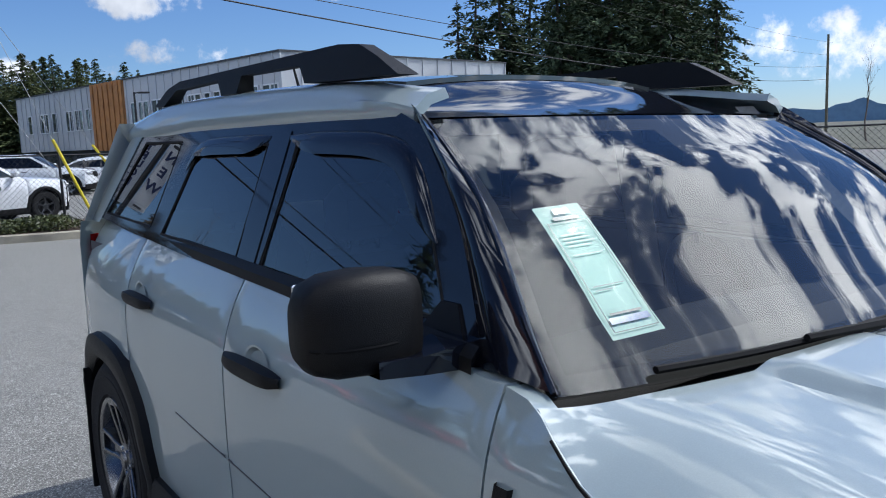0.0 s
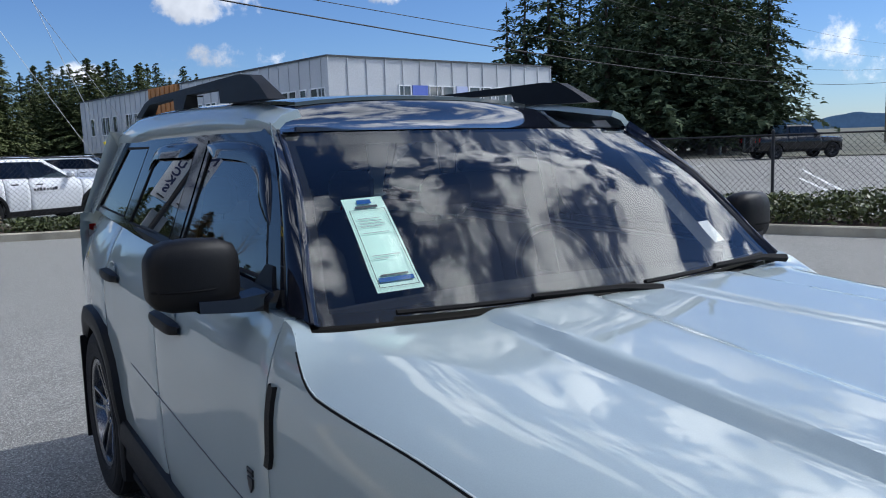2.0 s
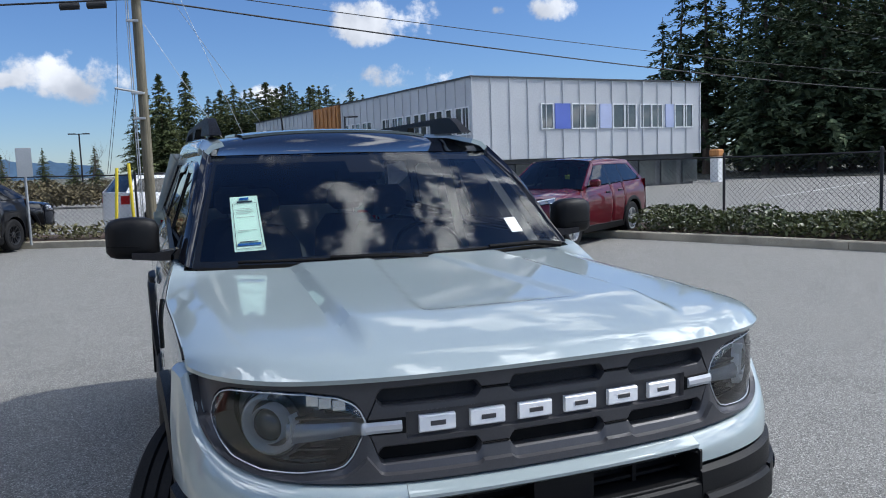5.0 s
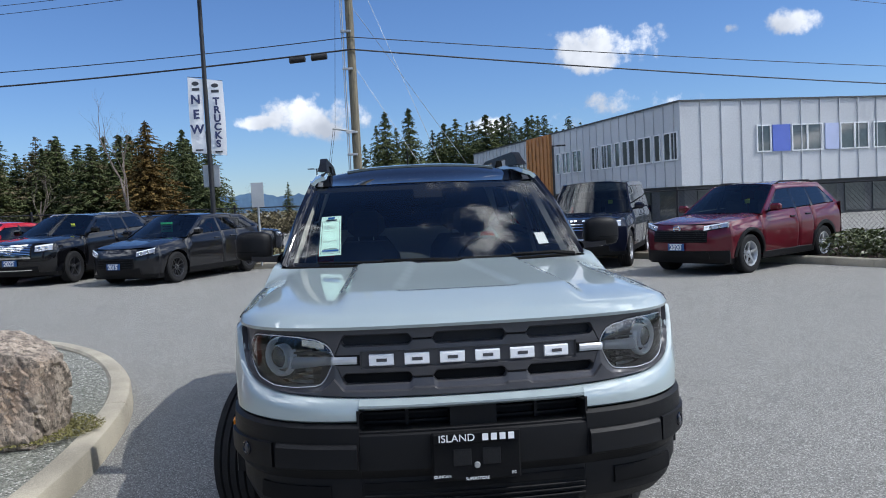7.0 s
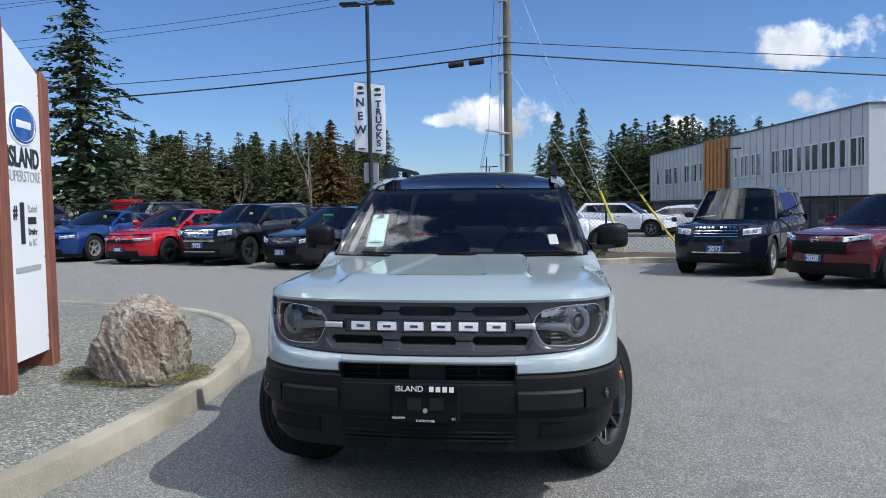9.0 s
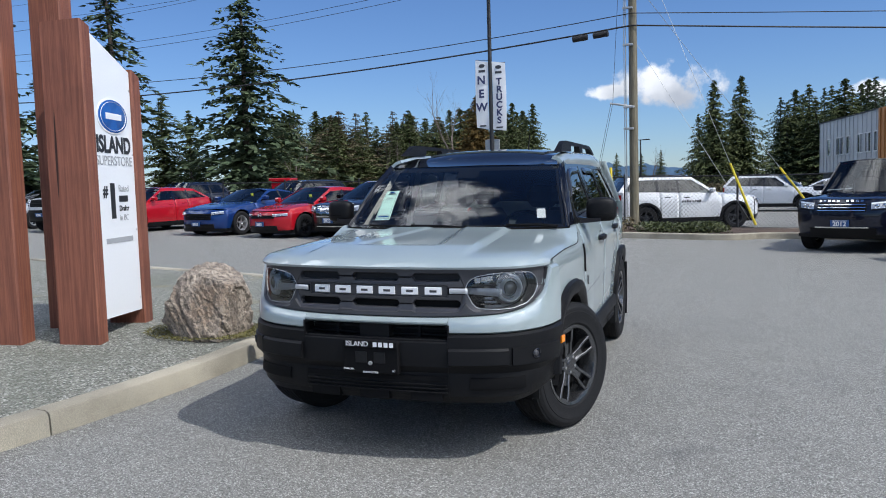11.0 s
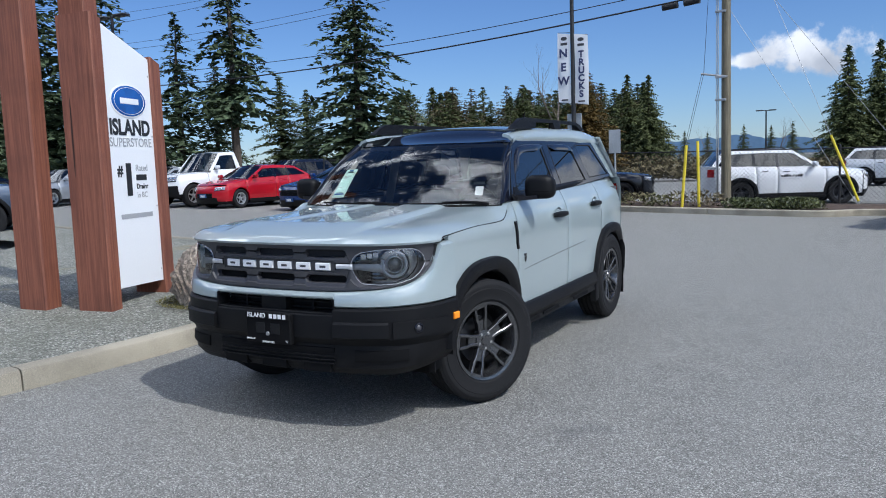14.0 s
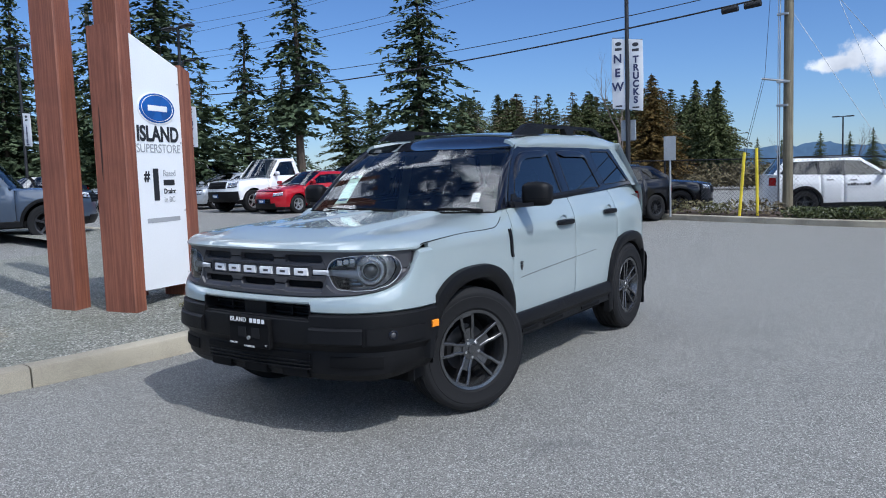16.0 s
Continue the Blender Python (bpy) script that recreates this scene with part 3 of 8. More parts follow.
fill("gravel", [(x - 0.10, y - 0.06) for x, y in ISLAND], [(-9.0, -9.0), (-9, -5), (-9, -3), (-9, -1), (-9, 0), (-9, 0.5), (-9, 1), (-9, 1.5), (-9, 2), (-9, 2.5), (-9, 3), (-9.3, 3.4), (-9.6, 3.8), (-10, 4.2), (-14, 5.0), (-22, 6.5)],
     M["gravel"], "grey-green crushed gravel of the island", 0.125, 0.05)

# ---- vehicles: shared pieces ----
def make_wheel(parent, r, w, m, rim_mat, style="split", rim_r=None, outer=1):
    """A tyre on its rim at the pose m; the outer face looks along +x of m (or -x where outer is -1)."""
    rr = rim_r or r * 0.62
    flip = m @ (pose(0, 0, 0) if outer > 0 else pose(0, 0, 0, 0, 0, 180))
    g = geo()
    h = w / 2
    prof = [(rr, -h * 0.80), (rr + 0.012, -h * 0.90), (rr + 0.020, -h * 0.955), (rr + 0.026, -h * 0.945), (r * 0.80, -h * 1.0), (r * 0.86, -h * 1.01), (r * 0.868, -h * 0.985), (r * 0.915, -h * 0.985), (r * 0.93, -h * 0.965), (r * 0.975, -h * 0.86)]
    tread = []
    n = 5
    for k in range(n):
        a, b = -h * 0.84 + 1.68 * h * k / n, -h * 0.84 + 1.68 * h * (k + 1) / n
        tread += [(r * 0.972, a + 0.002), (r, a + 0.006), (r, b - 0.006), (r * 0.972, b - 0.002)]
    prof += tread + [(rr_, -a_) for rr_, a_ in reversed(prof)]
    lathe(g, prof, flip, 56)
    rim = geo()
    lathe(rim, [(rr, h * 0.80), (rr + 0.010, h * 0.86), (rr + 0.006, h * 0.92), (rr - 0.012, h * 0.88), (rr - 0.03, h * 0.55), (rr - 0.045, -h * 0.7)], flip, 56)
    rim_ob = part("wheel", rim, rim_mat, parent, "alloy wheel with black rubber tyre")
    part("tyre", g, M["rubber"], rim_ob, "black rubber tyre", 40)
    disc = geo()
    lathe(disc, [(0.03, h * 0.05), (rr * 0.60, h * 0.05), (rr * 0.60, -h * 0.1), (0.03, -h * 0.1)], flip, 32)
    part("brake_disc", disc, M["alloy_dark"], rim_ob)
    dish = geo()
    lathe(dish, [(0.0, -h * 0.30), (rr - 0.03, -h * 0.45)], flip, 24)
    part("wheel_back", dish, M["dark"], rim_ob)
    # spokes
    count = {"split": 5, "five": 5, "ten": 10}[style]
    for k in range(count):
        mm = flip @ pose(0, 0, 0, 360 * k / count + (0 if style != "split" else 12))
        sp = geo()
        if style == "split":
            face = lambda f: h * (0.60 + 0.30 * f)
            for sd in (-1, 1):
                rows = []
                for off, f in ((0.023, 0.18), (0.0245, 0.34), (0.026, 0.50), (0.034, 0.60), (0.038, 0.78), (0.041, 0.955)):
                    x, z, wd = face(f), rr * f, 0.0095
                    rows.append([mm @ Vector(p) for p in ((x - 0.034, sd * off - wd, z), (x - 0.003, sd * off - wd, z), (x, sd * off - wd * 0.6, z), (x, sd * off + wd * 0.6, z), (x - 0.003, sd * off + wd, z), (x - 0.034, sd * off + wd, z))])
                grid(sp, rows, close=True)
            # recessed web of the inner half, cross-piece at the rim
            for hw_, f0, f1, deep in ((0.024, 0.16, 0.56, 0.009), (0.042, 0.895, 0.955, 0.0), (0.046, 0.955, 0.998, 0.004)):
                bridge = [[mm @ Vector((face(f) - deep + dx, dy, rr * f)) for dx, dy in ((-0.024, -hw_), (0.0, -hw_), (0.0, hw_), (-0.024, hw_))] for f in (f0, f1)]
                grid(sp, bridge, close=True)
                add(sp, bridge[0], [(0, 1, 2, 3)])
                add(sp, bridge[1], [(3, 2, 1, 0)])
        else:
            wd = rr * (0.15 if style == "five" else 0.065)
            rows = []
            for f, ww in ((0.16, 0.9), (0.4, 0.62), (0.75, 0.72), (0.985, 1.1)):
                x = h * (0.55 + 0.3 * f)
                rows.append([mm @ Vector(p) for p in ((x - 0.025, -wd * ww, rr * f), (x, -wd * ww * 0.8, rr * f), (x, wd * ww * 0.8, rr * f), (x - 0.025, wd * ww, rr * f))])
            grid(sp, rows, close=True)
        part("spoke", sp, rim_mat, rim_ob, "", 22)
    hub = geo()
    lathe(hub, [(0.0, h * 0.78), (0.028, h * 0.77), (0.033, h * 0.70), (0.064, h * 0.665), (0.076, h * 0.35)], flip, 24)
    part("hub", hub, rim_mat, rim_ob)
    for k in range(5):
        nut = geo()
        lathe(nut, [(0.0, h * 0.72), (0.009, h * 0.72), (0.010, h * 0.55)], flip @ pose(0, 0, 0, 72 * k + 36) @ pose(0, 0, 0.048), 8)
        part("lug_nut", nut, M["chrome"], rim_ob)


def arch_bottom(y, wheels, sill, r_arch, zc):
    z = sill
    for wy in wheels:
        d = abs(y - wy)
        if d < r_arch:
            z = max(z, zc + math.sqrt(max(0.0, r_arch**2 - d * d)))
    return z


PANELS = ("front_fender", "front_door", "rear_door", "rear_quarter", "windscreen", "rear_screen", "side_window", "tailgate", "front_bumper", "bonnet", "front_window", "rear_window", "quarter_window", "window_frame", "rear_pillar", "lamp_cover", "belt_moulding", "wheel_arch_flare", "sill_cladding")


def make_car(spec, label, category="car", at=None, group=""):
    """A parked car from its main sizes; it faces -y and stands with its front axle over the origin."""
    c = dict(L=4.6, W=1.85, H=1.66, wb=2.7, fo=0.92, hood=(0.92, 1.05), belt=(1.03, 1.10), wsb=0.50, wst=1.25, rend=3.3, tailz=1.12, taily=3.62, sill=0.30,
             r=0.35, ww=0.225, paint="black_paint", rim="alloy", style="five", rails=False, clad=False, grille="dark", steps=0.0, pickup=False, roofw=0.62, wheels_out=0.0)
    c.update(spec)
    car = thing(c.get("name", "parked_car"), label, category, group)
    hwm, fo, L, wb, H = c["W"] / 2, c["fo"], c["L"], c["wb"], c["H"]
    back = L - fo
    pm = M[c["paint"]]
    d_f, d_r = 0.34, 0.26
    wheels = (0.0, wb)
    ra, zc = c["r"] * 1.17, c["r"]

    def hw(y):
        a = max(0.0, (0.25 - y) / (fo + 0.25 - d_f))
        b = max(0.0, (y - (back - 0.9)) / 0.9)
        return hwm * (1 - 0.045 * a * a - 0.05 * b * b)

    def hoodz(y):
        u = max(0.0, min(1.0, (y + fo) / (c["wsb"] + fo)))
        return c["hood"][0] + (c["hood"][1] - c["hood"][0]) * (1 - (1 - u) ** 1.6)

    def top(y):
        if y < c["wsb"]:
            return hoodz(max(y, -fo)) - 0.045
        u = (y - c["wsb"]) / (back - c["wsb"])
        return c["belt"][0] + (c["belt"][1] - c["belt"][0]) * u

    def side_x(y, z):
        t = top(y)
        lo = c["sill"]
        u = (z - lo) / max(0.05, t - lo)
        bulge = 0.0
        if u < 0.5:
            bulge = -0.045 * ((0.5 - u) / 0.5) ** 2
        elif u > 0.6:
            bulge = -0.075 * ((u - 0.6) / 0.4) ** 2
        crease = 0.010 * math.exp(-((u - 0.72) / 0.05) ** 2)
        return hw(y) + bulge + crease

    y0, y1 = -fo + d_f, back - d_r
    cuts = [y0, c["wsb"] - 0.10, (c["wsb"] + wb) / 2 + 0.10, wb - 0.42 if not c["pickup"] else wb - 0.75, y1]
    names = ["front_fender", "front_door", "rear_door", "rear_quarter"]
    for s in (-1, 1):
        for nm, a, b in zip(names, cuts, cuts[1:]):
            g = geo()
            n = max(8, int((b - a) / 0.045))
            rows = []
            for i in range(n + 1):
                y = a + 0.004 + (b - a - 0.008) * i / n
                zb = arch_bottom(y, wheels, c["sill"], ra, zc)
                zt = top(y)
                row = [(s * (side_x(y, zb + (zt - zb) * k / 9) - (0.03 if (i in (0, n)) else 0.0)), y, zb + (zt - zb) * k / 9) for k in range(10)]
                rows.append(row)
            grid(g, rows)
            grid(g, [[(s * (abs(r[0][0])), r[0][1], r[0][2]) for r in rows], [(s * (abs(r[0][0]) - 0.10), r[0][1], r[0][2]) for r in rows]])
            ob = part(nm, g, pm, car, "", 40)
            if nm in ("front_door", "rear_door"):
                h = geo()
                yh = b - 0.22
                box(h, s * (side_x(yh, top(yh) - 0.14)) - 0.012, s * (side_x(yh, top(yh) - 0.14)) + 0.022, yh - 0.10, yh + 0.08, top(yh) - 0.155, top(yh) - 0.125, bev=0.008)
                part("handle", h, pm if not c["clad"] else M["trim"], ob)
        # sill and arch trims
        t = geo()
        ys = [wheels[0] + ra + (wb - 2 * ra) * k / 12 for k in range(13)]
        grid(t, [[(s * (side_x(y, c["sill"]) + 0.004 - o), y, z) for o, z in ((0.0, c["sill"] + 0.07), (-0.012, c["sill"] + 0.05), (-0.006, c["sill"] - 0.06), (0.10, c["sill"] - 0.09))] for y in ys])
        part("sill", t, M["trim"] if c["clad"] else M["dark"], car)
        if c["clad"]:
            for wy in wheels:
                f = geo()
                rows = []
                for k in range(25):
                    a = math.pi * (-0.02 + 1.04 * k / 24)
                    row = []
                    for rad, o in ((ra - 0.012, -0.05), (ra - 0.008, 0.014), (ra + 0.02, 0.020), (ra + 0.06, 0.014), (ra + 0.075, -0.02)):
                        y, z = wy - rad * math.cos(a), zc + rad * math.sin(a)
                        row.append((s * (side_x(y, max(z, c["sill"] + 0.02)) + o), y, z))
                    rows.append(row)
                grid(f, rows)
                part("wheel_arch_trim", f, M["trim"], car)
        for wy in wheels:
            l = geo()
            rows = []
            for k in range(17):
                a = math.pi * k / 16
                rows.append([(s * (hwm - 0.06), wy - ra * math.cos(a), zc + ra * math.sin(a)), (s * (hwm - 0.36), wy - ra * math.cos(a), zc + ra * math.sin(a))])
            grid(l, rows)
            part("wheel_liner", l, M["dark"], car)

    # nose and tail, curved in plan
    def nose(x, z, off=0.0):
        e = min(1.0, abs(x) / hw(y0))
        zt = hoodz(-fo)
        u = (z - c["sill"]) / (zt - c["sill"])
        lean = 0.10 * max(0.0, (u - 0.55) / 0.45) ** 2 + 0.05 * max(0.0, (0.30 - u) / 0.3) ** 2
        return Vector((x, -fo + d_f * e**2.6 + lean * (1 - e**6) - off, z))

    def nose_patch(name, x0, x1, z0, z1, off, mat, parent=car, lab="", thick=0.03, nx=10, slant=0.0):
        g = geo()
        rows = []
        for k in range(nx + 1):
            x = x0 + (x1 - x0) * k / nx
            dz = slant * (k / nx)
            rows.append([nose(x, z0 + (z1 - z0) * j / 4 + dz, off) for j in range(5)])
        shell(g, rows, (0, thick, 0))
        return part(name, g, mat, parent, lab)

    g = geo()
    nx = 28
    xs = [hw(y0) * (-1 + 2 * k / nx) for k in range(nx + 1)]
    zt = hoodz(-fo) - 0.02
    grid(g, [[nose(x, c["sill"] - 0.06 + (zt + 0.0 - c["sill"] + 0.06) * j / 10) if abs(x) < hw(y0) * 0.999 else Vector((math.copysign(side_x(y0, max(c["sill"], c["sill"] - 0.06 + (zt - c["sill"] + 0.06) * j / 10)), x), y0, c["sill"] - 0.06 + (zt - c["sill"] + 0.06) * j / 10)) for j in range(11)] for x in xs])
    part("front_bumper", g, pm, car, "", 40)
    tail_top = c["tailz"] if not c["pickup"] else top(back)
    def tail(x, z, off=0.0):
        e = min(1.0, abs(x) / hw(y1))
        return Vector((x, back - d_r * e**3 + off - 0.06 * max(0.0, (z - 0.7)), z))
    g = geo()
    xs = [hw(y1) * (-1 + 2 * k / nx) for k in range(nx + 1)]
    grid(g, [[tail(x, c["sill"] - 0.03 + (tail_top - c["sill"] + 0.03) * j / 8) for j in range(9)] for x in xs])
    part("tailgate", g, pm, car, "", 40)
    for s in (-1, 1):
        g = geo()
        shell(g, [[tail(s * hw(y1) * (0.72 + 0.24 * k / 5), tail_top - 0.30 + 0.22 * j / 3, 0.012) for j in range(4)] for k in range(6)], (0, -0.03, 0))
        part("tail_lamp", g, M["red_lens"], car, "red tail lamp")

    # bonnet
    g = geo()
    ny = 16
    rows = []
    for i in range(ny + 1):
        row = []
        for k in range(21):
            u = -1 + 2 * k / 20
            yf = nose(u * hw(y0) * 0.985, zt).y + 0.004
            y = yf + (c["wsb"] + 0.02 - yf) * (i / ny) ** 0.85
            w = hw(max(y, y0)) - 0.012 if y > y0 else hw(y0) * 0.985
            z = hoodz(y) - 0.050 * abs(u) ** 5 + 0.012 * (math.exp(-((abs(u) - 0.62) / 0.10) ** 2)) * min(1.0, i / 5)
            if i == 0:
                z -= 0.02
            row.append((u * (side_x(max(y, y0), top(max(y, y0))) - 0.004) if y >= y0 else u * hw(y0) * 0.985, y, z))
        rows.append(row)
    grid(g, rows)
    part("bonnet", g, pm, car, "", 40)

    # glasshouse
    roof_h = H - (0.05 if c["rails"] else 0.0)
    rw = hwm * c["roofw"] / 0.62 * 0.70
    bw = hwm * 0.90
    wsb, wst, rend, ty = c["wsb"], c["wst"], c["rend"], c["taily"]
    zb0 = hoodz(wsb) - 0.01

    def roofz(y, u=0.0):
        v = (y - wst) / max(0.1, rend - wst)
        return roof_h - 0.05 - 0.055 * (1 - v) ** 3 * 0.6 - c.get("drop", 0.03) * max(0.0, v) ** 2 + 0.05 * (1 - u * u)

    base_y = lambda u: wsb - 0.10 * (1 - u * u)
    top_y = lambda u: wst - 0.07 * (1 - u * u)
    g = geo()
    grid(g, [[Vector((u * bw, base_y(u), zb0 + 0.015 * (1 - u * u))).lerp(Vector((u * rw, top_y(u), roofz(wst, u))), j / 8) for j in range(9)] for u in [-1 + k / 8 for k in range(17)]])
    part("windscreen", g, M["pane_car"], car, "clear windscreen")
    g = geo()
    rows = []
    for i in range(13):
        f = i / 12
        rows.append([(u * (rw + 0.02 * math.sin(math.pi * min(1, f)) * 1.0), top_y(u) * (1 - f) + rend * f, roofz(top_y(u) * (1 - f) + rend * f, u) + 0.004 - 0.02 * abs(u) ** 8) for u in [-1 + k / 8 for k in range(17)]])
    shell(g, rows, (0, 0, -0.03))
    part("roof", g, pm if not c.get("roof") else M[c["roof"]], car)
    g = geo()
    ztail = c["tailz"]
    grid(g, [[Vector((u * rw, rend + 0.01, roofz(rend, u))).lerp(Vector((u * bw * 0.93, ty - 0.05 * u * u, ztail)), j / 6) for j in range(7)] for u in [-1 + k / 8 for k in range(17)]])
    part("rear_screen", g, M["pane_tint"], car, "dark tinted rear screen")
    if ty < back - 0.15 and not c["pickup"]:
        g = geo()
        grid(g, [[(u * bw * 0.97, ty - 0.03 + (back - 0.04 - d_r * abs(u) ** 3 - ty + 0.03) * j / 4, ztail - 0.008 * j + 0.02 * (1 - u * u)) for j in range(5)] for u in [-1 + k / 8 for k in range(17)]])
        part("boot_lid", g, pm, car)

    def side_pt(s, y, f):
        """On the side glass: f runs from the belt to the roof's edge."""
        zb = top(y) - 0.005
        lower = Vector((s * (side_x(y, top(y)) - 0.004), y, zb))
        yt = min(max(y, wst), rend)
        upper = Vector((s * (rw + 0.006), yt, roofz(yt, 1.0) - 0.012))
        return lower.lerp(upper, f)

    ymid = (c["wsb"] + wb) / 2 + 0.10
    yq = cuts[3]
    yend = ty - 0.06
    if c["pickup"]:
        ymid, yq, yend = rend + 0.02, rend + 0.10, rend + 0.12
    bays = [(wsb + 0.16, ymid - 0.03), (ymid + 0.04, yq + 0.02)] if not c["pickup"] else [(wsb + 0.16, rend - 0.12)]
    if yend - yq > 0.45:
        bays.append((yq + 0.10, yend - 0.12))
    for s in (-1, 1):
        for a, b in bays:
            g = geo()
            rows = []
            for i in range(9):
                y = a + (b - a) * i / 8
                row = []
                for j in range(5):
                    f = 0.05 + 0.85 * j / 4
                    yy = y
                    p = side_pt(s, yy, f)
                    if y < wst + 0.25:
                        lim = wsb + 0.13 + (wst - wsb + 0.02) * f
                        p.y = max(p.y, min(lim, b)) if p.y < lim else p.y
                    if p.y > rend - 0.06 + (ty - rend) * (1 - f) - 0.10:
                        p.y = rend - 0.16 + (ty - rend) * (1 - f)
                    row.append(p)
                rows.append(row)
            grid(g, rows)
            part("side_window", g, pm if c.get("blind") and a > wsb + 0.3 else M["pane_tint"], car, "side window")
        # pillars and rails of the glasshouse, painted or black
        g = geo()
        strips = [[(wsb - 0.02, wst - 0.02), (wsb + 0.12, wst + 0.12)], [(ymid - 0.03, ymid - 0.03), (ymid + 0.04, ymid + 0.04)], [(yq + 0.02, min(yq + 0.02, rend - 0.1)), (yq + 0.10, min(yq + 0.08, rend))]]
        strips.append([(yend - 0.13, rend - 0.13), (yend + 0.06, rend + 0.01)])
        for i, ((a0, a1), (b0, b1)) in enumerate(strips):
            if c["pickup"] and i in (1, 2):
                continue
            rows = []
            for j in range(7):
                f = j / 6
                row = []
                for y_lo, y_hi in ((a0, a1), (b0, b1)):
                    y = y_lo + (y_hi - y_lo) * f
                    zb = top(min(max(y_lo, wsb), back)) - 0.02
                    xl = side_x(min(max(y_lo, wsb), y1), top(min(max(y_lo, wsb), y1)))
                    lo = Vector((s * (xl - 0.002), y_lo, zb))
                    hi = Vector((s * (rw + 0.008), y_hi, roofz(min(max(y_hi, wst), rend), 1.0) - 0.005))
                    row.append(lo.lerp(hi, f))
                rows.append(row)
            sub = geo()
            shell(sub, rows, (-s * 0.03, 0, 0))
            part("pillar", sub, pm if i in (0, 3) else M["gloss_black"], car)
        g = geo()
        ys = [wst - 0.02 + (rend - wst + 0.02) * k / 12 for k in range(13)]
        shell(g, [[(s * (rw + 0.045), y, roofz(y, 1.0) - 0.085), (s * (rw + 0.012), y, roofz(y, 1.0) - 0.01), (s * (rw - 0.02), y, roofz(y, 1.0) + 0.012)] for y in ys], (-s * 0.02, 0, -0.02))
        part("roof_edge", g, pm, car)
        if c["rails"]:
            g = geo()
            tube(g, [(s * (rw - 0.03), wst + 0.10, roofz(wst + 0.1, 1) + 0.01), (s * (rw - 0.03), wst + 0.25, roofz(wst + 0.25, 1) + 0.05), (s * (rw - 0.03), rend - 0.3, roofz(rend - 0.3, 1) + 0.05), (s * (rw - 0.03), rend - 0.12, roofz(rend - 0.12, 1) + 0.01)], 0.016, 8)
            part("roof_rail", g, M[c.get("rail_mat", "trim")], car, "roof rail")
        # door mirror
        g = geo()
        xm, ym, zm = s * (side_x(wsb + 0.25, top(wsb + 0.25))), wsb + 0.22, top(wsb + 0.25) + 0.075
        box(g, min(xm + s * 0.03, xm + s * 0.24), max(xm + s * 0.03, xm + s * 0.24), ym - 0.06, ym + 0.07, zm - 0.06, zm + 0.075, bev=0.035)
        mir = part("door_mirror", g, pm, car)
        g = geo()
        tube(g, [(xm - s * 0.03, ym, zm - 0.06), (xm + s * 0.08, ym, zm - 0.04)], 0.022, 8)
        part("mirror_arm", g, M["trim"], mir)
        # lamps
        lz = c.get("lamp_z", hoodz(-fo) - 0.13)
        lh = c.get("lamp_h", 0.13)
        lx = c.get("lamp_x", (0.58, 0.93))
        tip, root = s * hw(y0) * lx[1], s * hw(y0) * lx[0]
        sl = c.get("lamp_slant", 0.03)
        lamp = nose_patch("headlamp", root, tip, lz - lh / 2, lz + lh / 2, 0.010, M["lamp_grey"], car, "clear headlamp with dark housing", 0.05, 8, sl)
        nose_patch("lamp_bezel", root, tip, lz - lh * 0.50, lz - lh * 0.34, 0.016, M["dark"], lamp, "", 0.02, 8, sl)
        nose_patch("light_strip", root, tip, lz + lh * 0.30, lz + lh * 0.46, 0.016, M["lamp_white"], lamp, "", 0.02, 8, sl)
        for q in (0.30, 0.66):
            pc = nose(root + (tip - root) * q, lz + sl * q, 0.012)
            gl = geo()
            lathe(gl, [(0.0, 0.012), (lh * 0.16, 0.010), (lh * 0.22, 0.004), (lh * 0.30, 0.014), (lh * 0.33, -0.01)], Matrix.Translation(pc) @ pose(0, 0, 0, 0, 0, -90 + s * 18), 14)
            part("lamp_lens", gl, M["chrome"], lamp)
        if c.get("fog", False):
            nose_patch("fog_lamp", s * hwm * 0.70, s * hwm * 0.78, c["sill"] + 0.10, c["sill"] + 0.16, 0.012, M["lamp_white"], car, "", 0.03, 4)
    # grille
    gx, gz0, gz1 = c.get("grille_box", (0.52, hoodz(-fo) - 0.27, hoodz(-fo) - 0.06))
    gr = nose_patch("grille", -hwm * gx, hwm * gx, gz0, gz1, 0.008, M["dark"], car, "front grille", 0.04, 14)
    bars = c.get("grille_bars", 3)
    for k in range(bars):
        z = gz0 + (gz1 - gz0) * (k + 0.5) / bars
        nose_patch("grille_bar", -hwm * gx * 0.97, hwm * gx * 0.97, z - 0.009, z + 0.009, 0.022, M[c.get("bar_mat", "trim")], gr, "", 0.02, 14)
    if c.get("grille_rim"):
        for z in (gz0, gz1):
            nose_patch("grille_rim", -hwm * gx, hwm * gx, z - 0.012, z + 0.012, 0.024, M["chrome"], gr, "", 0.02, 14)
    nose_patch("lower_intake", -hwm * 0.62, hwm * 0.62, c["sill"] + 0.0, c["sill"] + 0.13, 0.012, M["trim"], car, "", 0.04, 14)
    nose_patch("bumper_lip", -hwm * 0.93, hwm * 0.93, c["sill"] - 0.07, c["sill"] + c.get("lip", 0.10 if c["clad"] else 0.0), 0.006, M["trim"], car, "", 0.04, 16)
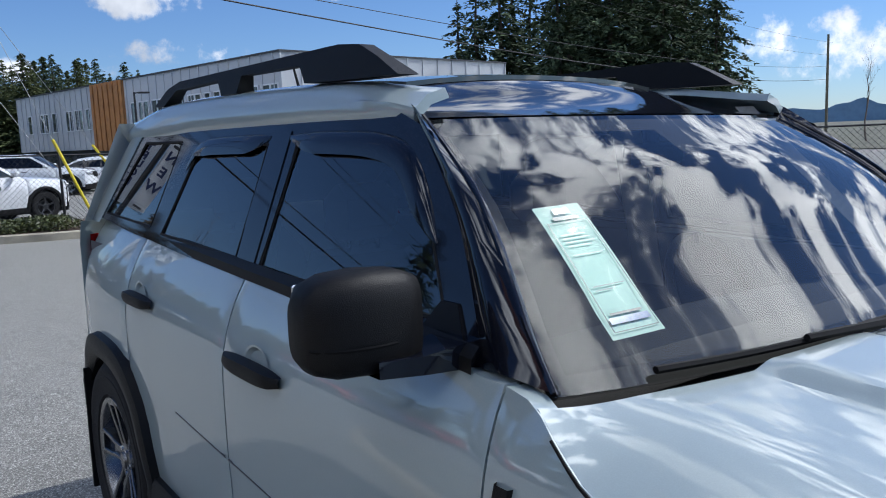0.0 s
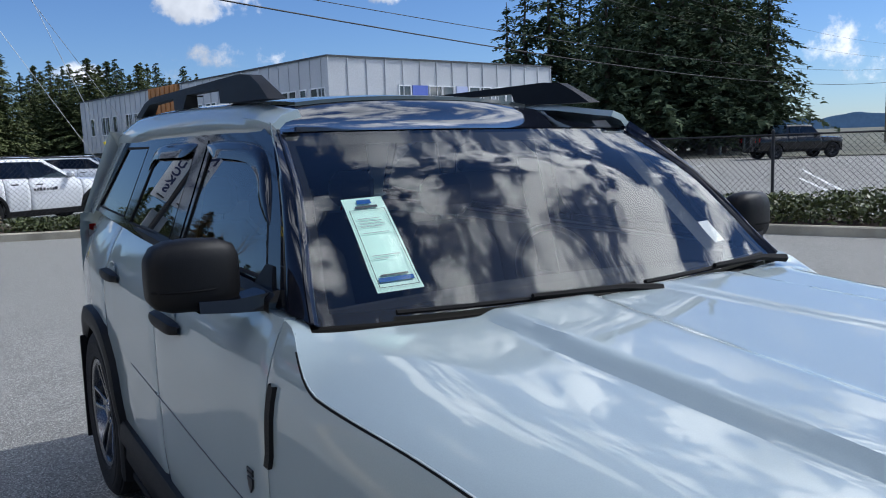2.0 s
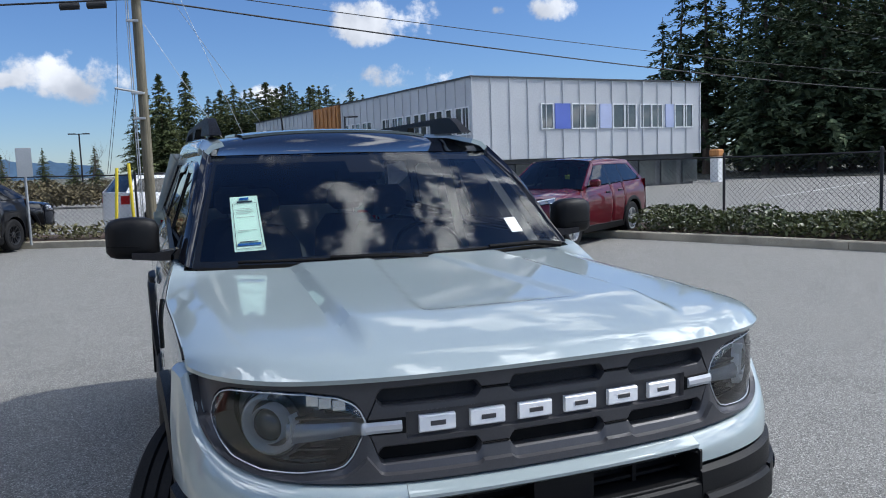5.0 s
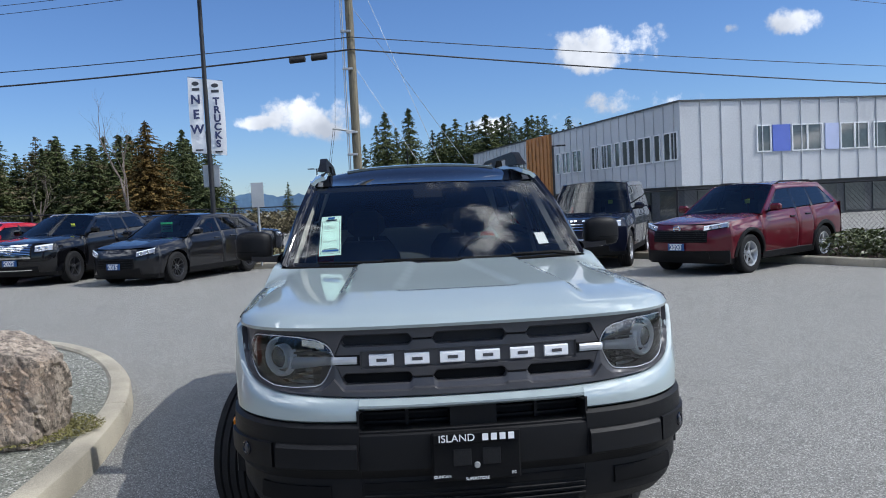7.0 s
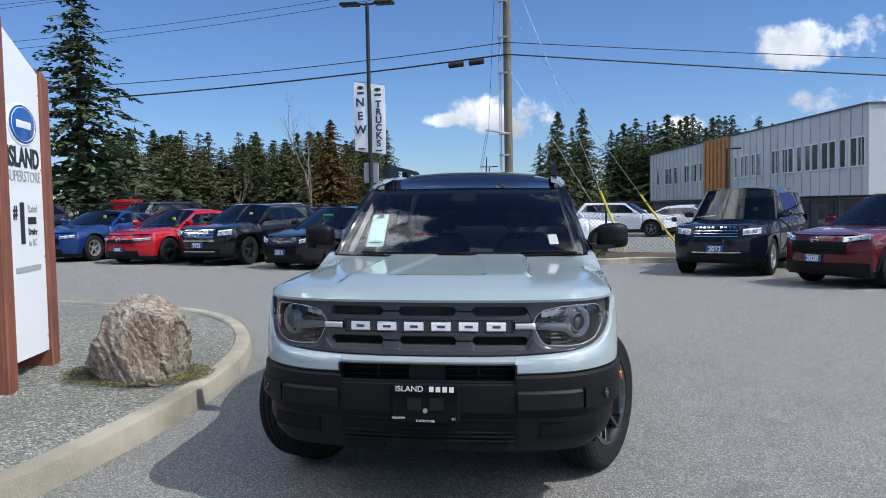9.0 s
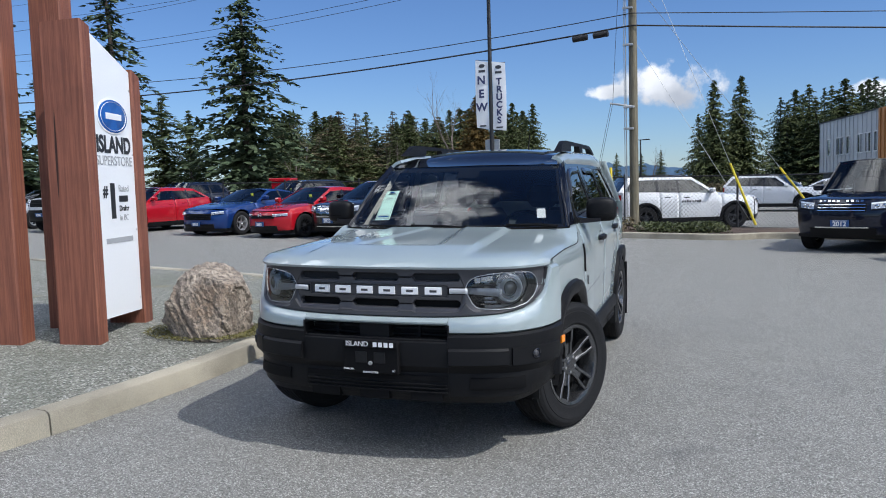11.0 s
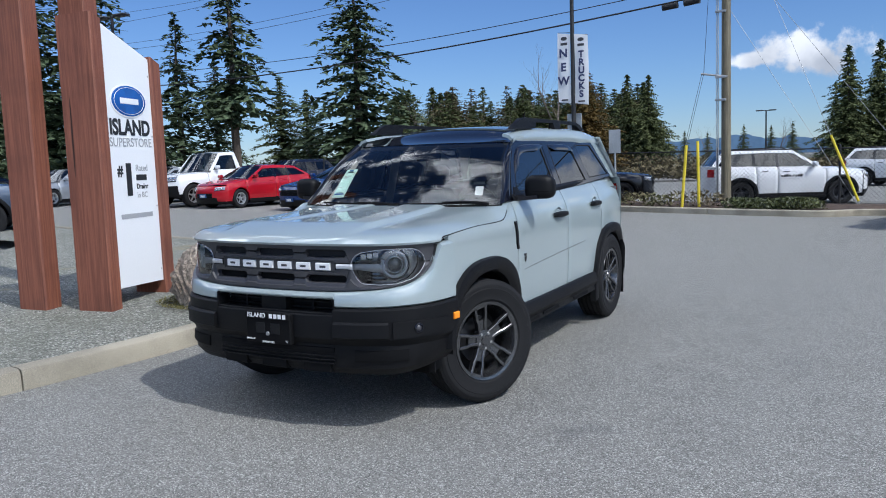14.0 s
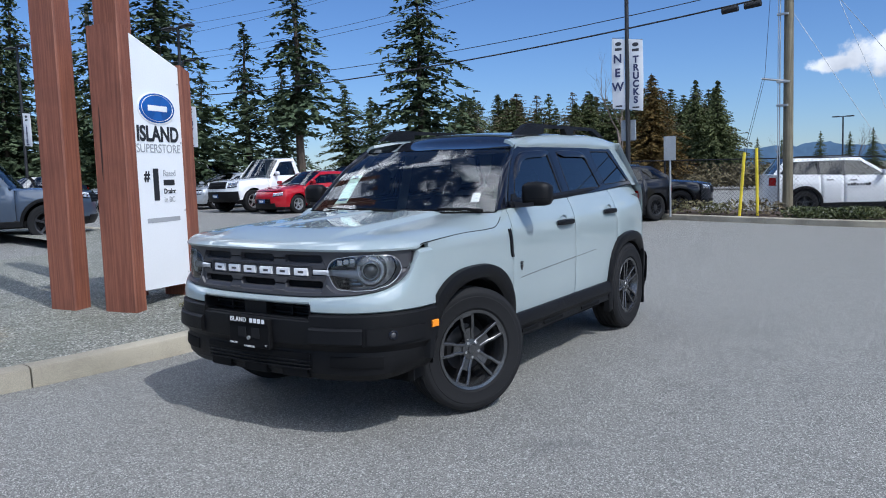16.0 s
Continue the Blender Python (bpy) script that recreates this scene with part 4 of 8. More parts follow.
    if c.get("placard", True):
        pz = c.get("placard_z", c["sill"] + 0.22)
        pl = nose_patch("year_placard", -0.17, 0.17, pz - 0.065, pz + 0.065, 0.035, M["plate_blue"], car, "blue dealer placard with white bars", 0.012, 4)
        if c.get("year"):
            words(c["year"], 0.125, M["badge_white"], pl, Matrix.Translation(nose(0, pz - 0.012, 0.041)), thick=0.001, bold=0.003)
            nose_patch("placard_mark", -0.13, 0.13, pz + 0.045, pz + 0.055, 0.039, M["badge_white"], pl, "", 0.006, 2)
        else:
            for k in range(4):
                nose_patch("placard_mark", -0.105 + 0.055 * k, -0.065 + 0.055 * k, pz - 0.045, pz + 0.030, 0.039, M["badge_white"], pl, "", 0.006, 1)
    if c.get("card"):
        gl = geo()
        cy, cz = wsb + 0.42 * (wst - wsb), zb0 + 0.42 * (roof_h - zb0)
        box(gl, -0.16, 0.16, cy + 0.05, cy + 0.054, cz - 0.11, cz + 0.11, Matrix.Translation((0, 0, 0)))
        crd = part("price_card", gl, M[c["card"]], car, "bright price card behind the windscreen")
        for k in range(3):
            gl = geo()
            box(gl, -0.11, 0.11, cy + 0.044, cy + 0.048, cz + 0.05 - 0.05 * k, cz + 0.07 - 0.05 * k)
            part("card_mark", gl, M["ink"], crd)
    if c.get("badge"):
        gl = geo()
        pc = nose(0, c["badge"], 0.03)
        lathe(gl, [(0.045, 0.0), (0.055, 0.01), (0.065, 0.0)], Matrix.Translation(pc) @ pose(0, 0, 0, 0, 0, -90) @ Matrix.Diagonal((1, 1.25, 0.85, 1)), 20)
        box(gl, -0.05, 0.05, pc.y - 0.006, pc.y, pc.z - 0.008, pc.z + 0.008)
        part("nose_badge", gl, M["chrome"], car, "chrome ring badge")
    if c.get("door_bars"):
        for s in (-1, 1):
            yb0 = c["wsb"] + 0.55
            for k, w in enumerate((0.06, 0.05, 0.03, 0.03, 0.05, 0.06, 0.05, 0.05)):
                gl = geo()
                yb = yb0 + 0.075 * k
                xb = s * (side_x(yb, 0.80) + 0.004)
                box(gl, xb - 0.003, xb + 0.003, yb, yb + w, 0.80, 0.86 + 0.02 * (k in (0, 5)))
                part("lettering_bar", gl, M["ink"], car)
            gl = geo()
            xb = s * (side_x(yb0 + 0.3, 0.75) + 0.004)
            box(gl, xb - 0.003, xb + 0.003, yb0 + 0.08, yb0 + 0.55, 0.745, 0.757)
            part("lettering_bar", gl, M["grey_ink"], car)
    if c.get("low_bar"):
        nose_patch("bumper_strip", -hwm * 0.5, hwm * 0.5, c["low_bar"] - 0.012, c["low_bar"] + 0.012, 0.020, M["chrome"], car, "chrome bumper strip", 0.02, 12)
    if c.get("hood_marks"):
        hz = hoodz(-fo) - 0.035
        for k in range(10):
            if k != 5:
                nose_patch("hood_letter", -0.42 + 0.084 * k, -0.37 + 0.084 * k, hz - 0.022, hz + 0.014, 0.008, M["chrome"], car, "", 0.004, 1)
    # cabin
    g = geo()
    box(g, -bw * 0.9, bw * 0.9, wsb + 0.05, wsb + 0.42, zb0 - 0.30, zb0 - 0.02, bev=0.05)
    part("dashboard", g, M["dark"], car)
    rows_of = [wsb + 1.05] + ([wsb + 1.95] if not c["pickup"] else [])
    for yy in rows_of:
        for s in (-1, 1):
            g = geo()
            box(g, s * 0.37 - 0.24, s * 0.37 + 0.24, yy, yy + 0.16, 0.55, H - 0.42, bev=0.06)
            box(g, s * 0.37 - 0.12, s * 0.37 + 0.12, yy + 0.04, yy + 0.13, H - 0.44, H - 0.24, bev=0.04)
            box(g, s * 0.37 - 0.25, s * 0.37 + 0.25, yy - 0.48, yy + 0.05, 0.48, 0.64, bev=0.05)
            part("car_seat", g, M["seat"], car)
    g = geo()
    box(g, -hwm * 0.86, hwm * 0.86, -fo + 0.30, back - 0.3, c["sill"] - 0.10, c["sill"] + 0.06)
    box(g, -hwm * 0.5, hwm * 0.5, -fo + 0.4, wsb + 0.1, c["sill"], hoodz(0) - 0.12)
    part("underbody", g, M["dark"], car)
    if c["pickup"]:
        g = geo()
        yb0, yb1 = ty + 0.06, back - 0.06
        for s in (-1, 1):
            box(g, min(s * (hwm - 0.16), s * (hwm - 0.09)), max(s * (hwm - 0.16), s * (hwm - 0.09)), yb0, yb1, 0.75, top(wb) + 0.01)
        box(g, -hwm + 0.1, hwm - 0.1, yb0, yb0 + 0.05, 0.75, top(wb) + 0.01)
        box(g, -hwm + 0.1, hwm - 0.1, yb0, yb1, 0.72, 0.76)
        part("cargo_bed", g, pm, car)
    if c.get("tag"):
        g = geo()
        p = Vector((0.45 * bw, wsb + 0.30, zb0 + 0.22))
        box(g, p.x - 0.05, p.x + 0.05, p.y - 0.004, p.y + 0.004, p.z - 0.04, p.z + 0.04)
        part("windscreen_tag", g, M["yellow_card"], car, "yellow stock tag behind the windscreen")
    for s in (-1, 1):
        for wy in wheels:
            make_wheel(car, c["r"], c["ww"], pose(s * (hwm - c["ww"] / 2 - 0.02 + c["wheels_out"]), wy, c["r"]), M[c["rim"]], c["style"], outer=s)
    outward(car, (0, wb / 2, 0.9), PANELS)
    if at is not None:
        car.matrix_world = at
    return car

# ---- the silver-grey off-roader in the middle of the lot ----
def build_hero():
    car = thing("compact_suv", "pale cactus-grey boxy compact off-roader with black roof and bumpers", "suv")
    body, trim, black = M["silver_blue"], M["trim"], M["gloss_black"]
    plan = dense([(0, -0.880), (0.2, -0.877), (0.4, -0.862), (0.56, -0.830), (0.68, -0.780), (0.763, -0.710), (0.820, -0.63), (0.855, -0.545), (0.876, -0.43)], 0.02)
    arc = [0.0]
    for a, b in zip(plan, plan[1:]):
        arc.append(arc[-1] + (b - a).length)
    S = arc[-1]

    def fp(s, off=0.0, z=0.0):
        """A point on the nose: s metres from the middle along its curve, off metres out."""
        a = min(abs(s), S - 1e-4)
        i = max(k for k in range(len(arc) - 1) if arc[k] <= a)
        f = (a - arc[i]) / (arc[i + 1] - arc[i])
        p = plan[i].lerp(plan[i + 1], f)
        t0 = (plan[min(i + 1, len(plan) - 1)] - plan[max(i - 1, 0)]).normalized()
        t1 = (plan[min(i + 2, len(plan) - 1)] - plan[i]).normalized()
        t = t0.lerp(t1, f).normalized()
        n = Vector((t.y, -t.x))
        p = p + n * off
        return Vector((math.copysign(1, s) * p.x if s else 0.0, p.y, z))

    def frame_at(s, off, z):
        o = fp(s, off, z)
        n = (fp(s, off + 0.1, z) - o).normalized()
        up = Vector((0, 0, 1))
        y = up.cross(n)
        m = Matrix((n, y, up)).transposed().to_4x4()
        m.translation = o
        return m

    def sweep(g, s0, s1, prof, n=None):
        n = n or max(2, int(abs(s1 - s0) / 0.03))
        rows = []
        for k in range(n + 1):
            s = s0 + (s1 - s0) * k / n
            pr = prof(s) if callable(prof) else prof
            rows.append([fp(s, o, z) for o, z in pr])
        k0, w = len(g[0]), len(rows[0])
        grid(g, rows, close=True)
        g[1].append(tuple(k0 + i for i in range(w)))
        g[1].append(tuple(k0 + n * w + i for i in reversed(range(w))))
        return g

    def slab(s0, s1, z0, z1, o0, o1, b=0.006):
        """Profile of a strip with eased front edges."""
        return [(o0, z0), (o1 - b, z0), (o1, z0 + b), (o1, z1 - b), (o1 - b, z1), (o0, z1)]

    def strip(name, s0, s1, z0, z1, o0, o1, mat, parent, label="", b=0.006, n=None):
        return part(name, sweep(geo(), s0, s1, slab(s0, s1, z0, z1, o0, o1, b), n), mat, parent, label)

    # -- outlines of the nose by distance a from the middle
    def panel_foot(a):
        return smooth_table([(0.0, 0.787), (0.35, 0.790), (0.55, 0.798), (0.70, 0.810), (0.82, 0.832), (0.90, 0.866), (0.95, 0.906), (0.98, 0.955), (0.998, 1.010), (1.02, 1.034), (1.2, 1.036)], a)

    def slot_half(a):
        gap = min(0.134 - a, 9.0) if a < 0.17 else min(a - 0.212, 0.470 - a)
        return 0.019 * math.sqrt(max(0.0, min(1.0, gap / 0.014)))

    def lamp_top(a):
        return lerp_table([(0.497, 0.938), (0.505, 0.962), (0.525, 0.986), (0.560, 1.002), (0.64, 1.014), (0.72, 1.018), (0.85, 1.016), (0.885, 1.006), (0.912, 0.985), (0.926, 0.960), (0.932, 0.936)], a)

    def lamp_foot(a):
        return lerp_table([(0.497, 0.930), (0.512, 0.892), (0.532, 0.856), (0.550, 0.836), (0.575, 0.828), (0.66, 0.822), (0.76, 0.826), (0.85, 0.848), (0.895, 0.878), (0.922, 0.912), (0.932, 0.934)], a)

    # -- bumper, painted upper band
    def band(s):
        a = abs(s)
        up = panel_foot(a) - 0.004
        lo = 0.748 if a < 0.408 else 0.705 + 0.012 * max(0.0, (a - 0.6) / 0.5)
        return [(-0.06, lo), (0.020, lo), (0.033, lo + 0.010), (0.034, (lo + up) / 2), (0.022, up - 0.014), (0.010, up - 0.003), (0.0, up), (-0.06, up)]

    g = geo()
    for a, b in ((-S, -0.4085), (-0.4075, 0.4075), (0.4085, S)):
        sweep(g, a, b, band)
    part("front_bumper", g, body, car, "body-coloured upper bumper band", 40)

    def low(s):
        a = abs(s)
        top_z = 0.672 if a < 0.408 else 0.703 + 0.012 * max(0.0, (a - 0.6) / 0.5)
        k = max(0.0, min(1.0, (a - 0.75) / 0.3))
        return [(-0.12, top_z), (0.028, top_z), (0.044, top_z - 0.012), (0.048, 0.620), (0.044, 0.535), (0.020, 0.500), (0.026 - 0.01 * k, 0.44), (0.016 - 0.03 * k, 0.375 + 0.02 * k), (-0.02 - 0.03 * k, 0.335 + 0.03 * k), (-0.12, 0.33 + 0.05 * k)]

    g = geo()
    for a, b, n in ((-S, -0.4085, 34), (-0.4075, 0.4075, 24), (0.4085, S, 34)):
        sweep(g, a, b, low, n)
    lower = part("lower_bumper", g, trim, car, "grained black plastic lower bumper", 28)
    # opening over the bumper
    strip("intake_back", -0.41, 0.41, 0.655, 0.762, -0.11, -0.06, M["dark"], lower)
    for z in (0.690, 0.722):
        strip("intake_bar", -0.405, 0.405, z - 0.004, z + 0.004, -0.06, -0.035, trim, lower, b=0.001)
    for s in (-0.24, 0.24):
        strip("intake_post", s - 0.006, s + 0.006, 0.66, 0.757, -0.06, -0.03, trim, lower, b=0.001)
    strip("sensor_block", -0.085, 0.085, 0.660, 0.757, -0.08, 0.010, trim, lower, b=0.004)
    strip("intake_rim", -0.408, 0.408, 0.6655, 0.6765, -0.03, 0.036, trim, lower, b=0.003)
    for sd in (-1, 1):
        for z, dz in ((0.748, -1), (0.672, 1)):
            g = geo()
            rim = [(0.408, z), (0.408, z + dz * 0.020)] + [(0.388 + 0.020 * math.sin(t), z + dz * 0.020 - dz * 0.020 * math.cos(t)) for t in [math.pi / 2 * k / 6 for k in range(6, -1, -1)]]
            rows = [[fp(sd * a, o, zz) for a, zz in rim] for o in (-0.06, 0.033)]
            grid(g, rows, close=True)
            k = len(rim)
            g[1].append(tuple(range(k, 2 * k)))
            part("mouth_corner", g, trim, lower)
        strip("mouth_side", sd * 0.4075, sd * 0.4160, 0.660, 0.752, -0.05, 0.0365, trim, lower, b=0.003, n=2)
        def pad(s, sd=sd):
            return [(0.03, 0.538), (0.060, 0.542), (0.070, 0.552), (0.066, 0.622), (0.056, 0.634), (0.03, 0.636)]
        g = geo()
        sweep(g, sd * 0.415, sd * 0.70, pad)
        part("bumper_pad", g, trim, lower)
        g = geo()
        sweep(g, sd * 0.72, sd * 1.02, lambda s: [(0.03, 0.54 + 0.25 * max(0, abs(s) - 0.80) * 0.3), (0.058, 0.545 + 0.07 * max(0, abs(s) - 0.80)), (0.058, 0.632), (0.03, 0.64)])
        part("fog_bezel", g, trim, lower)
        g = geo()
        mm = frame_at(sd * 0.845, 0.056, 0.594)
        lathe(g, [(0.0, 0.004), (0.018, 0.004), (0.021, 0.009), (0.026, 0.006), (0.028, -0.01)], mm, 20)
        fog = part("fog_lamp", g, M["gloss_black"], lower, "small round fog lamp")
        g = geo()
        lathe(g, [(0.0, 0.009), (0.011, 0.007), (0.016, 0.003)], mm, 16)
        part("fog_lens", g, M["grille_grey"], fog)
        strip("side_marker", sd * 1.065, sd * 1.13, 0.600, 0.640, 0.02, 0.056, M["amber"], lower, "amber side marker lamp", 0.004)
        # tow hook recess and air deflector ahead of the wheel
        g = geo()
        sweep(g, sd * 0.52, sd * 0.80, [(0.0, 0.415), (0.030, 0.415), (0.034, 0.425), (0.030, 0.475), (0.0, 0.48)])
        part("bumper_scoop", g, M["dark"], lower)
        g = geo()
        box(g, sd * 0.70 - 0.10, sd * 0.70 + 0.10, -0.500, -0.488, 0.29, 0.37)
        part("air_deflector", g, trim, car)
    strip("lower_slot", -0.40, 0.40, 0.455, 0.485, 0.0, 0.030, M["dark"], lower, b=0.002)
    for k in range(3):
        strip("slot_bar", -0.40, 0.40, 0.395 + 0.02 * k, 0.402 + 0.02 * k, 0.0, 0.036, trim, lower, b=0.002)
    for s in (-0.29, 0.0, 0.29):
        strip("skid_pad", s - 0.085, s + 0.085, 0.345, 0.402, -0.05, 0.030, M["dark"], lower, b=0.008)
    # plate holder
    m = pose(0, -0.945, 0.576)
    g = geo()
    box(g, -0.158, 0.158, -0.004, 0.030, -0.086, 0.086, m, 0.006)
    holder = part("plate_holder", g, M["dark"], lower, "black empty number plate holder with white bars")
    for x0, x1 in ((-0.155, 0.155),):
        g = geo()
        box(g, x0, x1, -0.012, -0.004, 0.052, 0.090, m, 0.003)
        part("holder_rim", g, M["dark"], holder)
    words("ISLAND", 0.037, M["badge_white"], holder, m @ pose(-0.072, -0.0135, 0.071), thick=0.001, squeeze=1.05)
    for k in range(4):
        g = geo()
        box(g, 0.020 + 0.031 * k, 0.041 + 0.031 * k, -0.0145, -0.012, 0.059, 0.083, m)
        part("holder_mark", g, M["badge_white"], holder)
    words("DUNCAN", 0.014, M["badge_white"], holder, m @ pose(-0.125, -0.005, -0.066), thick=0.0008)
    words("SUPERSTORE", 0.015, M["badge_white"], holder, m @ pose(0.0, -0.005, -0.079), thick=0.0008)
    words("BC", 0.014, M["badge_white"], holder, m @ pose(0.132, -0.005, -0.066), thick=0.0008)
    for x0 in (-0.085, 0.02):
        g = geo()
        box(g, x0, x0 + 0.065, -0.007, -0.003, -0.03, 0.03, m, 0.002)
        part("holder_slot", g, M["rubber"], holder)
    g = geo()
    lathe(g, [(0, 0.012), (0.010, 0.010), (0.012, 0)], m @ pose(0, -0.002, -0.03, 0, 0, -90), 12)
    part("holder_screw", g, M["galv"], holder)

    # -- grille panel with its two rows of slots, reaching round the lamps
    gg = M["grille_grey"]
    back_panel = strip("grille", -0.60, 0.60, 0.79, 1.045, -0.12, -0.062, M["dark"], car, "dark grey slotted grille")

    def rail(z0, z1, face, b=0.005):
        """Profile of a panel member between two heights, its edges rolled."""
        b = min(b, max(0.0002, (z1 - z0) * 0.45))
        return [(-0.080, z0), (face - b * 1.4, z0), (face, z0 + b), (face, z1 - b), (face - b * 1.4, z1), (-0.080, z1)]

    def upper(s):
        a = abs(s)
        low_z = 0.993 + slot_half(a) if a < 0.47 else (lerp_table([(0.47, 0.993), (0.497, 0.938)], a) if a < 0.497 else (lamp_top(a) if a < 0.932 else 0.935))
        return rail(low_z, 1.050, -0.016)

    def lower_member(s):
        a = abs(s)
        top_z = 0.854 - slot_half(a) if a < 0.47 else (lerp_table([(0.47, 0.854), (0.497, 0.930)], a) if a < 0.497 else (lamp_foot(a) if a < 0.932 else 0.935))
        z0 = panel_foot(a)
        t = max(top_z, z0 + 0.004)
        m = z0 + (t - z0) * 0.45
        return [(-0.080, z0), (-0.004, z0), (0.004, z0 + 0.004), (0.002, m), (-0.010, m + 0.004), (-0.016, t - 0.004), (-0.022, t), (-0.080, t)]

    def middle(s):
        a = abs(s)
        z1 = 0.993 - slot_half(a) if a < 0.47 else lerp_table([(0.47, 0.993), (0.498, 0.9355)], a)
        z0 = 0.854 + slot_half(a) if a < 0.47 else lerp_table([(0.47, 0.854), (0.498, 0.9325)], a)
        d = 0.012 if a < 0.40 else 0.0
        zl, zh = max(z0 + 0.006, 0.894), min(z1 - 0.006, 0.951)
        if zl > zh:
            zl = zh = (z0 + z1) / 2
        e = min(0.004, (z1 - z0) * 0.2)
        return [(-0.080, z0), (-0.024, z0), (-0.018, z0 + e), (-0.016, max(z0 + e, zl - 0.004)), (-0.016 - d, zl), (-0.016 - d, zh), (-0.016, min(z1 - e, zh + 0.004)), (-0.018, z1 - e), (-0.024, z1), (-0.080, z1)]

    part("grille_top_bar", sweep(geo(), -0.995, 0.995, upper, 400), gg, back_panel, "", 30)
    part("grille_low_bar", sweep(geo(), -1.005, 1.005, lower_member, 400), gg, back_panel, "", 30)
    part("grille_centre_band", sweep(geo(), -0.4975, 0.4975, middle, 300), gg, back_panel, "", 30)
    for z in (0.993, 0.854):
        for c in (-0.341, 0.0, 0.341):
            strip("slot_insert", c - 0.134, c + 0.134, z - 0.021, z + 0.021, -0.09, -0.048, M["insert"] if z > 0.9 else M["dark"], back_panel, b=0.003)
        for c in (-0.173, 0.173):
            strip("slot_groove", c - 0.034, c + 0.034, z - 0.0018, z + 0.0018, -0.03, -0.0150, M["dark"], back_panel, b=0.0005, n=3)
    for k in range(6):
        s = -0.3235 + 0.1294 * k
        strip("letter_block", s - 0.045, s + 0.045, 0.9005, 0.9415, -0.03, -0.014, M["badge_white"], back_panel, b=0.004, n=4)
        strip("letter_slot", s - 0.018, s + 0.020, 0.915, 0.927, -0.02, -0.0128, gg, back_panel, b=0.001, n=2)

    strip("bonnet_gap", -0.985, 0.985, 1.036, 1.054, -0.06, -0.008, M["dark"], car, b=0.002)
    # -- headlamps
    for sd in (-1, 1):
        def bowl(s):
            a = max(0.498, min(0.931, abs(s)))
            return [(-0.125, lamp_foot(a)), (-0.095, lamp_foot(a)), (-0.095, lamp_top(a)), (-0.125, lamp_top(a))]
        lamp = part("headlamp", sweep(geo(), sd * 0.499, sd * 0.930, bowl, 36), M["lamp_grey"], car, "round-ringed headlamp behind clear plastic")
        # glossy rim that holds the cover
        g = geo()
        loop = [(0.499 + 0.431 * k / 40, lamp_top(0.499 + 0.431 * k / 40) - 0.003) for k in range(41)] + [(0.930 - 0.431 * k / 40, lamp_foot(0.930 - 0.431 * k / 40) + 0.003) for k in range(41)]
        tube(g, [fp(sd * a, -0.016, z) for a, z in loop + loop[:1]], 0.0019, 6, False)
        part("lamp_rim", g, M["light_pipe"], lamp)
        g = geo()
        rows = []
        for k in range(29):
            a = 0.499 + 0.431 * k / 28
            z0, z1 = lamp_foot(a), lamp_top(a)
            rows.append([fp(sd * a, -0.010 - 0.010 * (2 * j / 8 - 1) ** 4 - 0.008 * (k in (0, 28)), z0 + (z1 - z0) * j / 8) for j in range(9)])
        grid(g, rows)
        part("lamp_cover", g, M["lens_clear"], lamp, "clear headlamp cover", 60)
        mm = frame_at(sd * 0.752, -0.040, 0.930)
        g = geo()
        lathe(g, [(0.092, -0.06), (0.088, -0.02), (0.084, -0.012), (0.080, -0.014), (0.078, -0.05)], mm, 44)
        part("projector_bowl", g, M["grille_grey"], lamp)
        # light ring, open on its inner upper side where the brow cuts in
        g = geo()
        arc_n = 40
        rows = []
        for k in range(arc_n + 1):
            a = math.radians(-205 + 300 * k / arc_n) if sd > 0 else math.radians(180 + 205 - 300 * k / arc_n)
            rows.append([mm @ Vector((o, r * math.cos(a), r * math.sin(a))) for r, o in ((0.058, -0.018), (0.060, 0.002), (0.066, 0.008), (0.073, 0.002), (0.075, -0.018))])
        grid(g, rows)
        part("light_ring", g, M["lamp_white"], lamp, "white daytime light ring", 60)
        g = geo()
        lathe(g, [(0.047, -0.03), (0.046, 0.006), (0.0435, 0.012), (0.041, 0.008), (0.040, -0.004)], mm, 40)
        part("projector_bezel", g, M["lamp_white"], lamp)
        g = geo()
        lathe(g, [(0.041, -0.004)] + [(0.040 * math.cos(a), -0.004 + 0.022 * math.sin(a)) for a in [math.pi / 2 * k / 7 for k in range(8)]], mm, 32)
        part("projector_lens", g, M["window"], lamp, "dark projector lens")
        # light bar from the ring into the grille, widening towards the ring
        g = geo()
        def bar(s):
            a = abs(s)
            t = max(0.0, min(1.0, (a - 0.48) / 0.20))
            zc_ = 0.924 - 0.012 * t
            h = 0.0135 + 0.010 * t
            o = -0.006 if a < 0.500 else -0.006 - 0.022 * min(1.0, (a - 0.500) / 0.03)
            return [(-0.07, zc_ - h), (o - 0.006, zc_ - h), (o, zc_ - h * 0.35), (o, zc_ + h * 0.45), (o - 0.006, zc_ + h), (-0.07, zc_ + h)]
        sweep(g, sd * 0.412, sd * 0.695, bar, 26)
        part("light_bar", g, M["light_pipe"], lamp, "white light bar reaching into the grille")
        strip("bar_bezel", sd * 0.402, sd * 0.495, 0.904, 0.944, -0.05, -0.0135, M["dark"], lamp, b=0.003)
        # bright brow above the bar and dark louvres below it
        for k in range(3):
            a0 = 0.545 + 0.036 * k
            strip("reflector_facet", sd * a0, sd * (a0 + 0.032), 0.955 + 0.004 * k, 0.992 + 0.004 * k, -0.09, -0.050 - 0.008 * k, M["chrome"], lamp, b=0.006, n=2)
